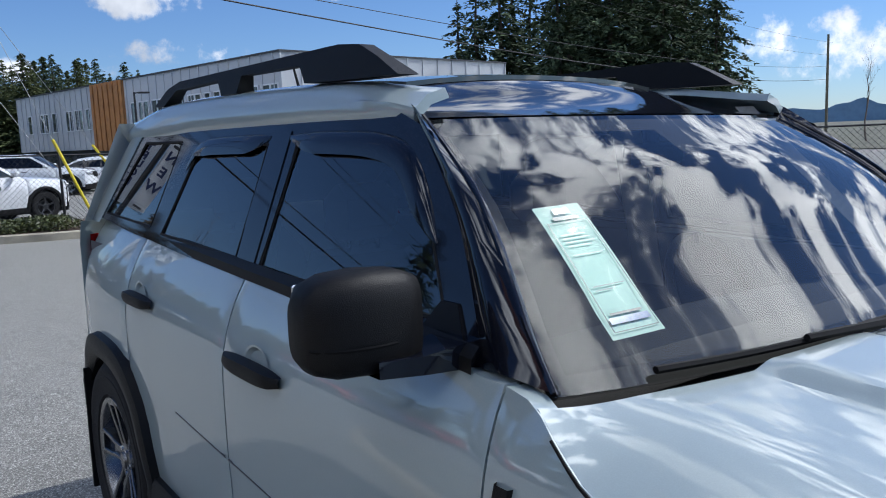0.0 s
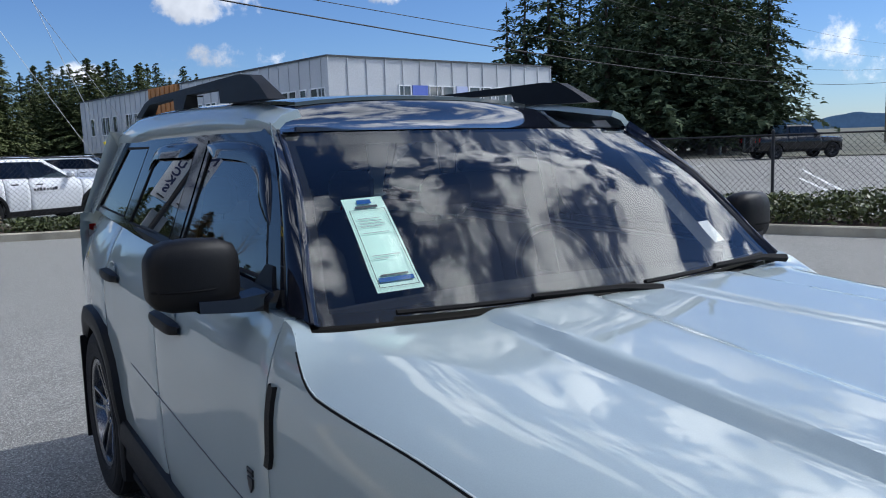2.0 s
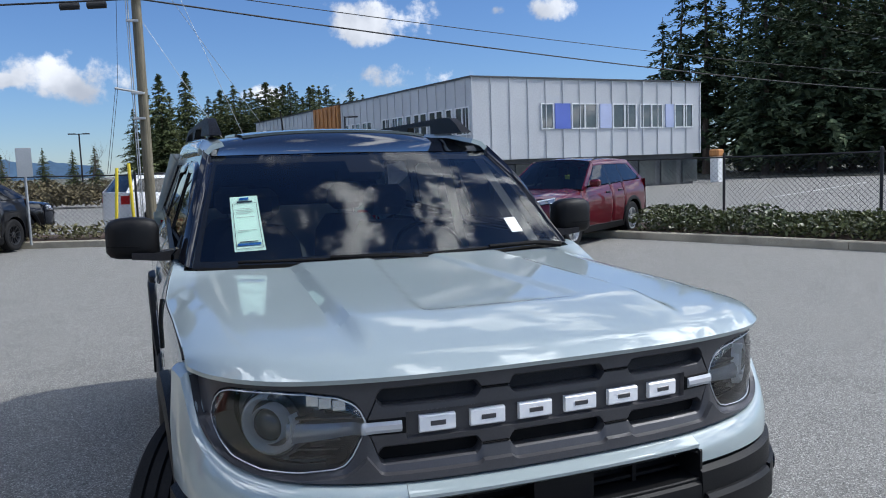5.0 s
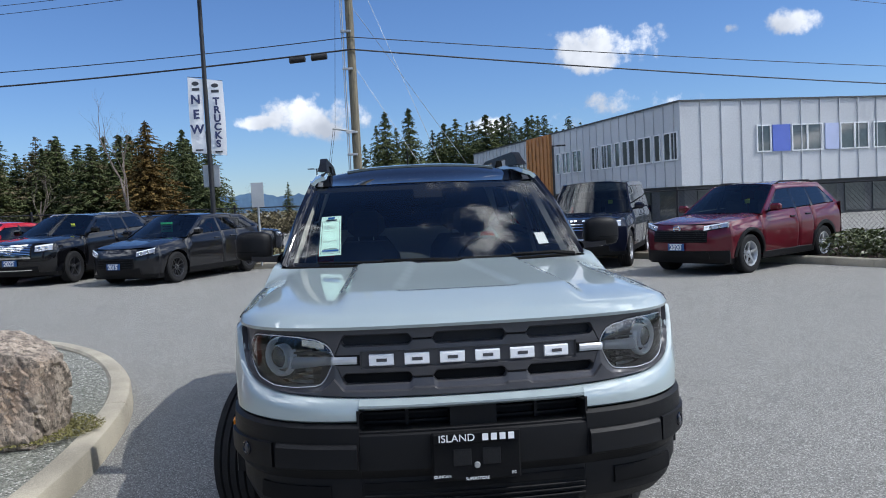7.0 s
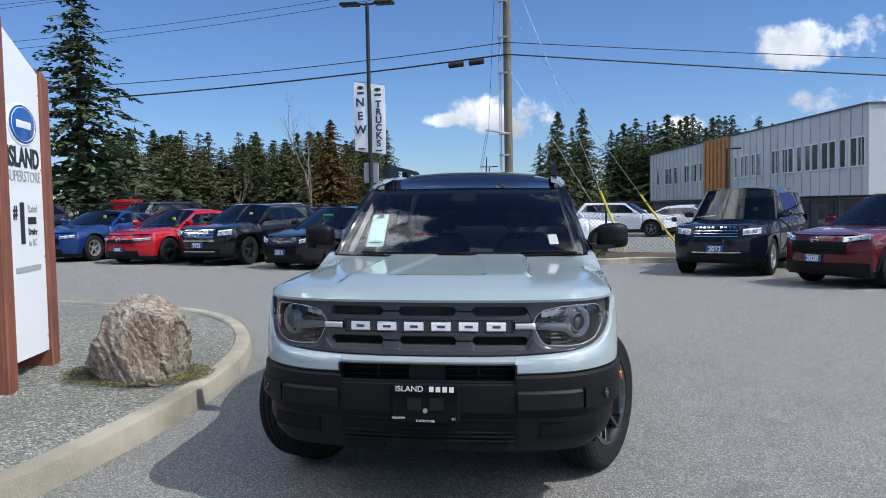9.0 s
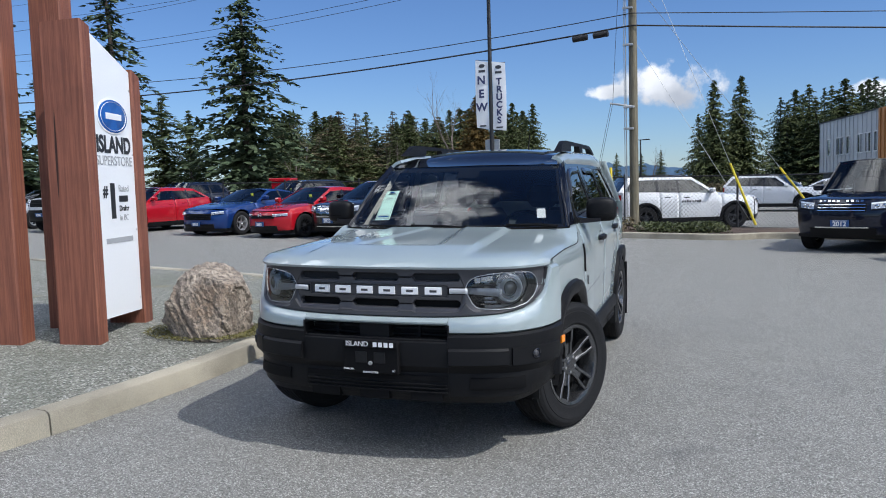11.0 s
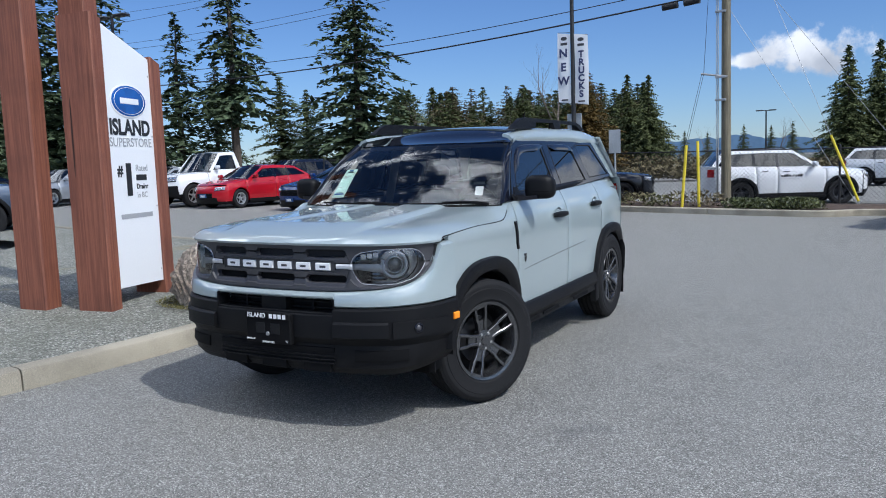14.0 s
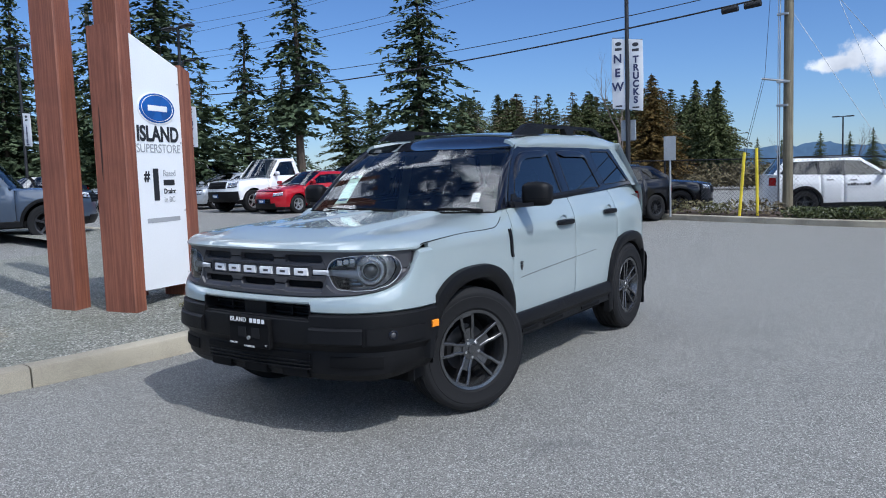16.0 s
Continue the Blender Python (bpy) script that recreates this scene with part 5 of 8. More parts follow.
        for k in range(3):
            strip("lamp_louvre", sd * (0.560 + 0.006 * k), sd * (0.672 + 0.014 * k), 0.884 - 0.020 * k, 0.893 - 0.020 * k, -0.095, -0.052, M["gloss_black"], lamp, b=0.003, n=4)
        strip("lamp_brow", sd * 0.530, sd * 0.690, 0.944, 0.951, -0.095, -0.036, M["grille_grey"], lamp, b=0.002, n=5)
    # -- side of the body
    def sx(y, z):
        w = 0.893
        if y > 1.0:
            w -= 0.018 * min(1.0, (y - 1.0) / 1.2)
        if y < 0.3:
            w -= 0.016 * ((0.3 - y) / 0.75) ** 2
        if y > 2.5:
            w -= 0.065 * ((y - 2.5) / 0.8) ** 2
        if z < 0.75:
            w -= 0.022 * ((0.75 - z) / 0.3) ** 2
        if z > 0.98:
            w -= 0.076 * ((z - 0.98) / 0.25) ** 2
        return w - 0.004 * math.exp(-((z - 0.70) / 0.06) ** 2)

    def belt(y):
        return 1.195 + 0.036 * (y - 0.55)

    def arch(y):
        return arch_bottom(y, (0.0, 2.67), 0.46, 0.455, 0.385)

    def fender_top(y):
        return smooth_table([(-0.53, 1.064), (-0.30, 1.078), (-0.10, 1.088), (0.25, 1.093), (0.31, 1.108), (0.37, 1.145), (0.43, 1.184), (0.50, 1.192)], y)

    panels = (("front_fender", -0.435, 0.500), ("front_door", 0.506, 1.577), ("rear_door", 1.583, 2.40), ("rear_quarter", 2.406, 3.14))
    for sd in (-1, 1):
        obs = {}
        for nm, a, b in panels:
            g = geo()
            n = max(10, int((b - a) / 0.03))
            rows = []
            for i in range(n + 1):
                y = a + (b - a) * i / n
                zb = arch(y)
                zt = fender_top(y) if nm == "front_fender" else belt(y)
                rows.append([Vector((sd * sx(y, zb + (zt - zb) * k / 18), y, zb + (zt - zb) * k / 18)) for k in range(19)])
            inn = Vector((-sd * 0.03, 0, 0))
            edge0 = [p + inn for p in rows[0]]
            edge1 = [p + inn for p in rows[-1]]
            rows[0] = [p + Vector((-sd * 0.005, 0.0, 0)) for p in rows[0]]
            rows[-1] = [p + Vector((-sd * 0.005, 0.0, 0)) for p in rows[-1]]
            grid(g, [edge0] + rows + [edge1])
            grid(g, [[r[-1] for r in rows], [r[-1] + Vector((-sd * 0.04, 0, -0.004)) for r in rows]])
            obs[nm] = part(nm, g, body, car, "", 34)
        # handles in their cups
        for nm, yh, zh in (("front_door", 1.40, 1.055), ("rear_door", 2.22, 1.085)):
            g = geo()
            xh = sx(yh, zh)
            rows = []
            for k in range(11):
                u = -1 + 2 * k / 10
                y = yh + u * 0.145
                hgt = 0.021 * (1 - 0.35 * abs(u) ** 3)
                out = 0.034 - 0.012 * abs(u) ** 4
                if abs(u) == 1:
                    hgt, out = 0.012, 0.012
                rows.append([(sd * (xh + 0.006), y, zh - hgt), (sd * (xh + out), y, zh - hgt * 0.8), (sd * (xh + out + 0.004), y, zh), (sd * (xh + out), y, zh + hgt * 0.8), (sd * (xh + 0.006), y, zh + hgt)])
            grid(g, rows)
            part("handle", g, trim, obs[nm], "black door handle")
            g = geo()
            lathe(g, [(0.0, -0.014), (0.028, -0.010), (0.040, 0.0008), (0.046, 0.001)], Matrix.Translation((sd * (xh - 0.001), yh - 0.02 * 0, zh + 0.018)) @ Matrix.Diagonal((sd, 1.35, 0.85, 1)), 24)
            part("handle_cup", g, body, obs[nm])
        # crease under the doors' middle, its shade drawn as a grey strip; badge, fender vent
        for nm, a, b in (("front_door", 0.63, 1.572), ("rear_door", 1.588, 1.92)):
            g = geo()
            ys = [a + (b - a) * k / 12 for k in range(13)]
            zz = lambda y: 0.735 + 0.048 * (y - 0.65)
            grid(g, [[(sd * (sx(y, zz(y)) + o), y, zz(y) + dz) for o, dz in ((-0.002, -0.003), (0.0016, -0.002), (0.0016, 0.0005), (-0.002, 0.002))] for y in ys])
            part("door_moulding", g, M["grille_grey"], obs[nm])
        g = geo()
        rows = []
        for k in range(7):
            z = 0.885 + 0.185 * k / 6
            yc = 0.468 - 0.02 * (k / 6) + (0.012 if k in (0,) else 0)
            rows.append([(sd * (sx(yc, z) + o), yc + dy, z) for o, dy in ((-0.004, -0.022), (0.009, -0.018), (0.009, 0.012), (-0.004, 0.018))])
        grid(g, rows, close=True)
        part("fender_vent", g, trim, obs["front_fender"], "slim black fender vent")
        g = geo()
        mm = Matrix.Translation((sd * (sx(0.64, 0.82) + 0.003), 0.64, 0.82)) @ Matrix.Diagonal((1, 0.72, 0.72, 1))
        for y0, y1, z0, z1 in ((-0.036, 0.036, 0.022, 0.030), (-0.034, 0.034, 0.008, 0.018)):
            box(g, -0.002, 0.002, y0, y1, z0, z1, mm)
        add(g, [mm @ Vector(v) for v in ((0.002, -0.034, 0.0), (0.002, 0.034, 0.0), (0.002, 0.026, -0.026), (0.002, 0.0, -0.05), (0.002, -0.026, -0.026), (-0.002, -0.034, 0.0), (-0.002, 0.034, 0.0), (-0.002, 0.026, -0.026), (-0.002, 0.0, -0.05), (-0.002, -0.026, -0.026))],
            [(0, 1, 2, 3, 4), (9, 8, 7, 6, 5), (0, 5, 6, 1), (1, 6, 7, 2), (2, 7, 8, 3), (3, 8, 9, 4), (4, 9, 5, 0)])
        part("door_badge", g, M["ink"], obs["front_door"], "small dark shield badge")
        # wheel arch flares
        for wy in (0.0, 2.67):
            g = geo()
            rows = []
            for k in range(41):
                a = math.pi * ((-0.09 + 1.18 * k / 40) if wy else (0.03 + 1.06 * k / 40))
                ca, sa = math.cos(a), math.sin(a)
                q = (abs(ca) ** 2.6 + abs(sa) ** 2.6) ** (-1 / 2.6)
                row = []
                for rad, o in ((0.405, -0.12), (0.412, 0.012), (0.424, 0.030), (0.470, 0.034), (0.496, 0.026), (0.505, -0.02)):
                    r = rad * q if rad > 0.42 else rad * (0.5 + 0.5 * q)
                    y, z = wy - r * ca, 0.385 + r * sa
                    if wy == 0.0 and y < -0.43:
                        row.append((sd * (0.886 + o), y, z))
                    else:
                        row.append((sd * (sx(y, max(0.46, z)) + o), y, z))
                rows.append(row)
            grid(g, rows)
            part("wheel_arch_flare", g, trim, car, "black plastic wheel arch flare", 40)
            g = geo()
            grid(g, [[(sd * x, wy - 0.42 * math.cos(math.pi * k / 20), 0.38 + 0.42 * math.sin(math.pi * k / 20)) for x in (0.87, 0.52)] for k in range(21)])
            part("wheel_liner", g, M["dark"], car)
        # sill cladding with its step
        g = geo()
        ys = [0.44 + 1.80 * k / 24 for k in range(25)]
        grid(g, [[(sd * (sx(y, 0.46) + o), y, z) for o, z in ((-0.01, 0.505), (0.022, 0.500), (0.030, 0.485), (0.034, 0.42), (0.016, 0.385), (0.020, 0.345), (-0.06, 0.320))] for y in ys])
        sill = part("sill_cladding", g, trim, car, "black plastic sill cladding", 30)
        for y0 in (0.62, 1.02, 1.62):
            g = geo()
            box(g, min(sd * 0.896, sd * 0.904), max(sd * 0.896, sd * 0.904), y0, y0 + 0.30, 0.362, 0.388, bev=0.003)
            part("sill_recess", g, M["dark"], sill)
        # mud flap
        g = geo()
        box(g, sd * 0.79 - 0.105, sd * 0.79 + 0.105, 2.995, 3.007, 0.20, 0.70, pose(0, 0, 0), 0.003)
        part("mud_flap", g, trim, car, "black rear mud flap")
        g = geo()
        box(g, sd * 0.82 - 0.06, sd * 0.82 + 0.06, 0.432, 0.442, 0.24, 0.36, pose(0, 0, 0), 0.003)
        part("mud_flap", g, trim, car, "black front mud flap")

        # -- side glass in its gloss black frame (the plane leans inwards)
        def sp(y, z, o=0.0):
            return Vector((sd * (0.812 - (z - 1.21) * 0.345 + o), y, z))

        outer = [(0.60, 1.20), (0.78, 1.39), (0.97, 1.572), (1.10, 1.612), (1.40, 1.624), (2.22, 1.626), (2.34, 1.620), (2.70, 1.612), (3.00, 1.300), (2.0, 1.245)]
        holes = {"front_window": [(0.77, 1.250), (0.90, 1.405), (0.99, 1.488), (1.08, 1.536), (1.18, 1.554), (1.505, 1.560), (1.535, 1.258)],
                 "rear_window": [(1.655, 1.268), (1.635, 1.560), (2.00, 1.560), (2.08, 1.538), (2.215, 1.285)],
                 "quarter_window": [(2.34, 1.300), (2.24, 1.578), (2.64, 1.580), (2.91, 1.318)]}
        bm = bmesh.new()
        edges = []
        for loop in [outer] + list(holes.values()):
            vs = [bm.verts.new(sp(y, z)) for y, z in loop]
            edges += [bm.edges.new((vs[i], vs[(i + 1) % len(vs)])) for i in range(len(vs))]
        bmesh.ops.triangle_fill(bm, edges=edges, use_beauty=True)
        me = bpy.data.meshes.new("window_frame")
        bm.to_mesh(me)
        bm.free()
        me.materials.append(black)
        fr = new("window_frame", me)
        fr.parent = car
        tagged(fr, label="gloss black side window frame")
        for nm, loop in holes.items():
            g = geo()
            add(g, [sp(y, z, -0.006) for y, z in loop], [tuple(range(len(loop)))])
            part(nm, g, M["pane_side"] if nm == "front_window" else M["pane_dark"], fr, "tinted side window")
            g = geo()
            pts = [sp(y, z, -0.004) for y, z in loop]
            tube(g, pts + [pts[0]], 0.006, 6, False)
            part("window_seal", g, M["rubber"], fr)
        # rain visors over the door windows and the belt strip
        heads = [dense([(0.86, 1.375), (0.97, 1.490), (1.06, 1.546), (1.17, 1.570), (1.34, 1.577), (1.542, 1.579)], 0.03),
                 dense([(1.628, 1.580), (1.85, 1.580), (2.00, 1.576), (2.08, 1.555), (2.13, 1.49)], 0.03)]
        for head in heads:
            g = geo()
            rows = []
            for k, p in enumerate(head):
                t = (head[min(k + 1, len(head) - 1)] - head[max(k - 1, 0)]).normalized()
                n = Vector((t.y, -t.x))
                tp = min(1.0, 0.12 + k / 4, 0.12 + (len(head) - 1 - k) / 4)
                rows.append([sp(p.x + n.x * d * tp, p.y + n.y * d * tp, o * tp) for d, o in ((-0.008, 0.002), (0.0, 0.012), (0.022, 0.013), (0.044, 0.010))])
            shell(g, rows, (-sd * 0.005, 0, 0))
            part("rain_visor", g, black, fr, "smoked rain visor", 60)
        g = geo()
        ys = [0.60 + 2.30 * k / 30 for k in range(31)]
        grid(g, [[(sd * (sx(y, belt(y)) + o), y, belt(y) + dz) for o, dz in ((-0.012, -0.012), (0.006, -0.002), (0.004, 0.022), (-0.012, 0.040))] for y in ys])
        part("belt_moulding", g, trim, fr)
        # B pillar cover
        g = geo()
        shell(g, [[sp(1.555, 1.25, 0.003), sp(1.62, 1.25, 0.003)], [sp(1.535, 1.59, 0.003), sp(1.615, 1.59, 0.003)]], (-sd * 0.02, 0, 0))
        part("door_pillar", g, black, fr)

        # -- roof side band, painted
        g = geo()
        ys = [1.065 + 1.875 * k / 28 for k in range(29)]
        rows = []
        for y in ys:
            e = max(0.0, (y - 2.35) / 0.6)
            if y < 1.24:
                e = 0.9 * (1.24 - y) / 0.16
            rt = smooth_table([(1.06, 1.650), (1.2, 1.668), (1.35, 1.686), (1.8, 1.706), (2.5, 1.708), (2.94, 1.668)], y)
            lo = smooth_table([(1.06, 1.594), (1.15, 1.612), (1.40, 1.622), (2.20, 1.624), (2.34, 1.616), (2.94, 1.606)], y)
            rows.append([(sd * (0.682 - 0.012 * e * e), y, lo), (sd * (0.680 - 0.012 * e * e), y, lo + 0.026), (sd * (0.668 - 0.012 * e * e), y, rt - 0.024), (sd * (0.648 - 0.012 * e * e), y, rt - 0.004), (sd * 0.590, y, rt + 0.010)])
        shell(g, rows, (-sd * 0.01, 0, -0.02))
        part("roof_side", g, body, car, "", 50)
        # D pillar
        g = geo()
        rows = []
        for k in range(9):
            f = k / 8
            z = 1.28 + 0.35 * f
            y0 = 2.98 - 0.29 * f
            y1 = 3.27 - 0.30 * f
            xx = 0.812 - (z - 1.21) * 0.345
            rows.append([(sd * (xx + 0.001), y0, z), (sd * (xx - 0.002), (y0 + y1) / 2, z), (sd * (xx - 0.04), y1 - 0.03, z), (sd * (xx - 0.10), y1, z)])
        grid(g, rows)
        part("rear_pillar", g, body, car, "", 50)

        # -- roof rail
        g = geo()
        prof = [(1.16, 1.696), (1.24, 1.742), (1.32, 1.776), (1.42, 1.786), (2.42, 1.786), (2.55, 1.768), (2.68, 1.712), (2.58, 1.708), (2.46, 1.758), (2.06, 1.762), (2.02, 1.712), (1.92, 1.712), (1.90, 1.762), (1.58, 1.756), (1.55, 1.708), (1.36, 1.700)]
        n = len(prof)
        vs = [Vector((sd * (0.622 + (0.010 if z < 1.72 else 0.0)), y, z)) for y, z in prof] + [Vector((sd * (0.584 - (0.008 if z < 1.72 else 0.0)), y, z)) for y, z in prof]
        add(g, vs, [tuple(range(n)), tuple(range(2 * n - 1, n - 1, -1))] + [(i, i + n, (i + 1) % n + n, (i + 1) % n) for i in range(n)])
        part("roof_rail", g, trim, car, "black roof rail")

        # -- door mirror
        g = geo()
        rows = []
        for x, sy, sz, cy, cz in ((0.888, 0.040, 0.050, 0.715, 1.280), (0.900, 0.062, 0.068, 0.710, 1.282), (0.932, 0.076, 0.078, 0.708, 1.284), (0.985, 0.084, 0.081, 0.712, 1.285), (1.040, 0.080, 0.078, 0.722, 1.284), (1.068, 0.066, 0.068, 0.732, 1.282), (1.082, 0.040, 0.048, 0.740, 1.280)):
            row = []
            for k in range(28):
                a = 2 * math.pi * k / 28
                ca, sa = math.cos(a), math.sin(a)
                q = (abs(ca) ** 3.6 + abs(sa) ** 3.6) ** (-1 / 3.6)
                row.append((sd * (x - 0.012), cy + 0.034 + sy * q * ca, cz + sz * q * sa))
            rows.append(row)
        grid(g, rows, close=True)
        add(g, rows[0], [tuple(range(28))])
        add(g, rows[-1], [tuple(range(28))])
        mir = part("door_mirror", g, trim, car, "black door mirror housing", 50)
        g = geo()
        lathe(g, [(1.0, -0.003), (1.012, 0.0), (1.0, 0.003)], Matrix.Translation((sd * 0.973, 0.746, 1.256)) @ pose(0, 0, 0, 0, 90) @ Matrix.Diagonal((1, 0.085, 0.096, 1)), 32)
        part("mirror_seam", g, M["dark"], mir)
        g = geo()
        box(g, min(sd * 0.893, sd * 1.053), max(sd * 0.893, sd * 1.053), 0.828, 0.836, 1.226, 1.342, bev=0.003)
        part("mirror_glass", g, M["chrome"], mir, "mirror glass")
        g = geo()
        rows = [[(sd * x, y, z) for y, z in ((y0, z0), (y1, z0), (y1, z1), (y0, z1))] for x, y0, y1, z0, z1 in ((0.775, 0.62, 0.80, 1.190, 1.246), (0.83, 0.645, 0.775, 1.195, 1.236), (0.90, 0.655, 0.755, 1.198, 1.228), (0.98, 0.66, 0.75, 1.206, 1.232))]
        grid(g, rows, close=True)
        part("mirror_arm", g, black, mir)
        g = geo()
        shell(g, [[sp(0.66, 1.212, 0.008), sp(0.85, 1.225, 0.008)], [sp(0.735, 1.285, 0.005), sp(0.80, 1.285, 0.005)]], (-sd * 0.02, 0, 0))
        part("mirror_sail", g, trim, mir)

        # -- windscreen pillar
        g = geo()
        rows = []
        for k in range(13):
            f = k / 12
            a = wind(sd * 1.0, f)
            b = Vector((sd * 0.815, 0.60, 1.20)).lerp(Vector((sd * 0.668, 1.075, 1.628)), f) + Vector((0, -0.02 * math.sin(math.pi * f), 0.014 * math.sin(math.pi * f)))
            c = a.lerp(b, 0.5) + Vector((sd * 0.012, -0.008, 0.010))
            rows.append([a + Vector((-sd * 0.012, 0.0, 0.002)), a + Vector((sd * 0.004, -0.004, 0.008)), c, b])
        shell(g, rows, (-sd * 0.02, 0.02, -0.01))
        part("windscreen_pillar", g, black, car, "gloss black windscreen pillar", 60)
        g = geo()
        tube(g, [wind(sd * 1.0, k / 12) + Vector((sd * 0.004, -0.004, 0.008)) for k in range(13)], 0.005, 6)
        part("pillar_moulding", g, black, car, "black windscreen edge moulding")

    # -- bonnet
    def zc(y):
        return smooth_table([(-0.88, 1.064), (-0.80, 1.090), (-0.60, 1.112), (0.0, 1.144), (0.33, 1.166), (0.55, 1.185)], y)

    g = geo()
    rows = []
    SU = 1.02
    us = [-1 + 2 * k / 120 for k in range(121)]
    for i in range(49):
        f = i / 48
        row = []
        for u in us:
            p = fp(u * SU, 0.006, 0.0) if u else fp(1e-6, 0.006, 0.0)
            yb = 0.325 + 0.095 * u * u
            y = p.y + (yb - p.y) * f
            xe = sx(max(y, -0.43), max(1.05, fender_top(y))) - 0.003
            x = p.x + (u * xe - p.x) * min(1.0, f * 1.35) ** 0.8 if f < 1 else u * xe
            a = abs(u)
            yv = -0.88 + (yb + 0.88) * f
            z = zc(yv) - (zc(yv) - fender_top(y)) * max(0.0, (a - 0.72) / 0.28) ** 2.2
            ax = abs(x)
            xb = 0.415 + (0.47 - 0.415) * max(0.0, min(1.0, (0.5 - yv) / 0.95)) - 0.03
            stepw = max(0.0, min(1.0, (xb + 0.045 - ax) / 0.05))
            fade = max(0.0, min(1.0, (yv + 0.80) / 0.22)) * max(0.0, min(1.0, (0.40 - y) / 0.10))
            z += 0.026 * (stepw * stepw * (3 - 2 * stepw)) * fade
            xi = 0.10 + 0.14 * max(0.0, min(1.0, (0.45 - yv) / 0.95))
            inn = max(0.0, min(1.0, (xi + 0.012 - ax) / 0.024))
            z -= 0.009 * inn * max(0.0, min(1.0, (yv + 0.58) / 0.05)) * max(0.0, min(1.0, (0.40 - y) / 0.05))
            if i == 0:
                z -= 0.016
            elif i == 1:
                z -= 0.004
            row.append((x, y, z))
        rows.append(row)
    shell(g, rows, (0, 0.006, -0.012))
    hood = part("bonnet", g, body, car, "", 24)
    for k in (0, -1):
        sg = geo()
        tube(sg, [Vector(r[k]) + Vector((0.004 if k else -0.004, 0, -0.004)) for r in rows[1:-2]], 0.0030, 6)
        part("bonnet_seam", sg, M["dark"], hood, "dark seam beside the bonnet")

    # -- cowl, windscreen, roof
    g = geo()
    grid(g, [[(u * 0.82, 0.325 + 0.095 * u * u - 0.01 + d, 1.160 - 0.045 * abs(u) ** 3 + dz) for d, dz in ((0.0, -0.012), (0.05, -0.010), (0.12, 0.010), (0.17, 0.03))] for u in [-1 + k / 12 for k in range(25)]])
    part("cowl_panel", g, trim, car)
    g = geo()
    grid(g, [[wind(-1 + 2 * k / 24, j / 12) for j in range(13)] for k in range(25)])
    screen = part("windscreen", g, M["pane"], car, "clear curved windscreen mirroring the clouds", 60)
    screen.visible_shadow = False
    # black border printed on the glass, as its own thin sheet just inside
    def inner(u, f):
        return wind(u, f) + Vector((0, 0.010, -0.008))
    for u0, u1, f0, f1 in ((-1, 1, 0.0, 0.055), (-1, 1, 0.93, 1.0), (-1, -0.945, 0.055, 0.93), (0.945, 1, 0.055, 0.93)):
        g = geo()
        grid(g, [[inner(u0 + (u1 - u0) * k / 16, f0 + (f1 - f0) * j / 8) for j in range(9)] for k in range(17)])
        part("screen_border", g, M["dark"], screen)
    g = geo()
    grid(g, [[inner(-0.12 + 0.24 * k / 6, 0.80 + 0.14 * j / 4) for j in range(5)] for k in range(7)])
    part("camera_cover", g, M["dark"], screen)

    def roofz(y, u):
        c = smooth_table([(0.97, 1.618), (1.10, 1.662), (1.30, 1.704), (1.7, 1.738), (2.4, 1.744), (2.85, 1.716), (2.98, 1.691)], y)
        return c - 0.055 * abs(u) ** 2.4 * min(1.0, max(0.2, (y - 0.95) / 0.3))

    g = geo()
    rows = []
    for i in range(25):
        f = i / 24
        row = []
        for k in range(25):
            u = -1 + k / 12
            y = wind(u, 1.0).y + 0.006 + (2.96 - 0.05 * u * u - wind(u, 1.0).y) * f
            t = min(1.0, max(0.0, (y - 1.05) / 0.15))
            k2 = min(1.0, f * 6)
            row.append((u * (0.648 - 0.03 * t), y, (wind(u, 1.0).z + 0.004) * (1 - k2) + roofz(y, u) * k2))
        rows.append(row)
    shell(g, rows, (0, 0.04, -0.02))
    roof = part("roof", g, black, car, "gloss black roof")
    g = geo()
    rows = [[(u * 0.46, 1.38 + 0.62 * j / 8 - 0.03 * (1 - u * u) * (1 - j / 8), roofz(1.38 + 0.62 * j / 8, u * 0.7) + 0.010) for u in [-1 + k / 6 for k in range(13)]] for j in range(9)]
    shell(g, rows, (0, 0, -0.012))
    part("sunroof", g, M["window"], roof, "dark glass sunroof panel")
    g = geo()
    tube(g, [(0.0, 2.70, roofz(2.70, 0)), (0.0, 2.74, roofz(2.70, 0) + 0.05), (0.0, 2.81, roofz(2.70, 0) + 0.20)], [0.018, 0.007, 0.004], 8)
    part("antenna", g, M["dark"], roof, "short black roof antenna")

    # -- wipers
    for x0, x1, f in ((-0.62, 0.06, 0.028), (0.10, 0.70, 0.028)):
        g = geo()
        pts = [wind((x0 + (x1 - x0) * k / 8) / 0.80, 0.022) + Vector((0, -0.010, 0.008)) for k in range(9)]
        tube(g, pts, 0.0065, 6)
        w = part("wiper", g, M["dark"], car, "black wiper blade")
        g = geo()
        tube(g, [pts[4] + Vector((0, -0.008, 0.008)), pts[7] + Vector((0, -0.03, 0.005)), pts[8] + Vector((0.04, -0.05, -0.01))], [0.007, 0.010, 0.014], 6)
        part("wiper_arm", g, M["dark"], w)

    # -- paper behind the screen
    g = geo()
    def spt(u, f):
        return wind(u, f) + Vector((0, 0.016, -0.013))
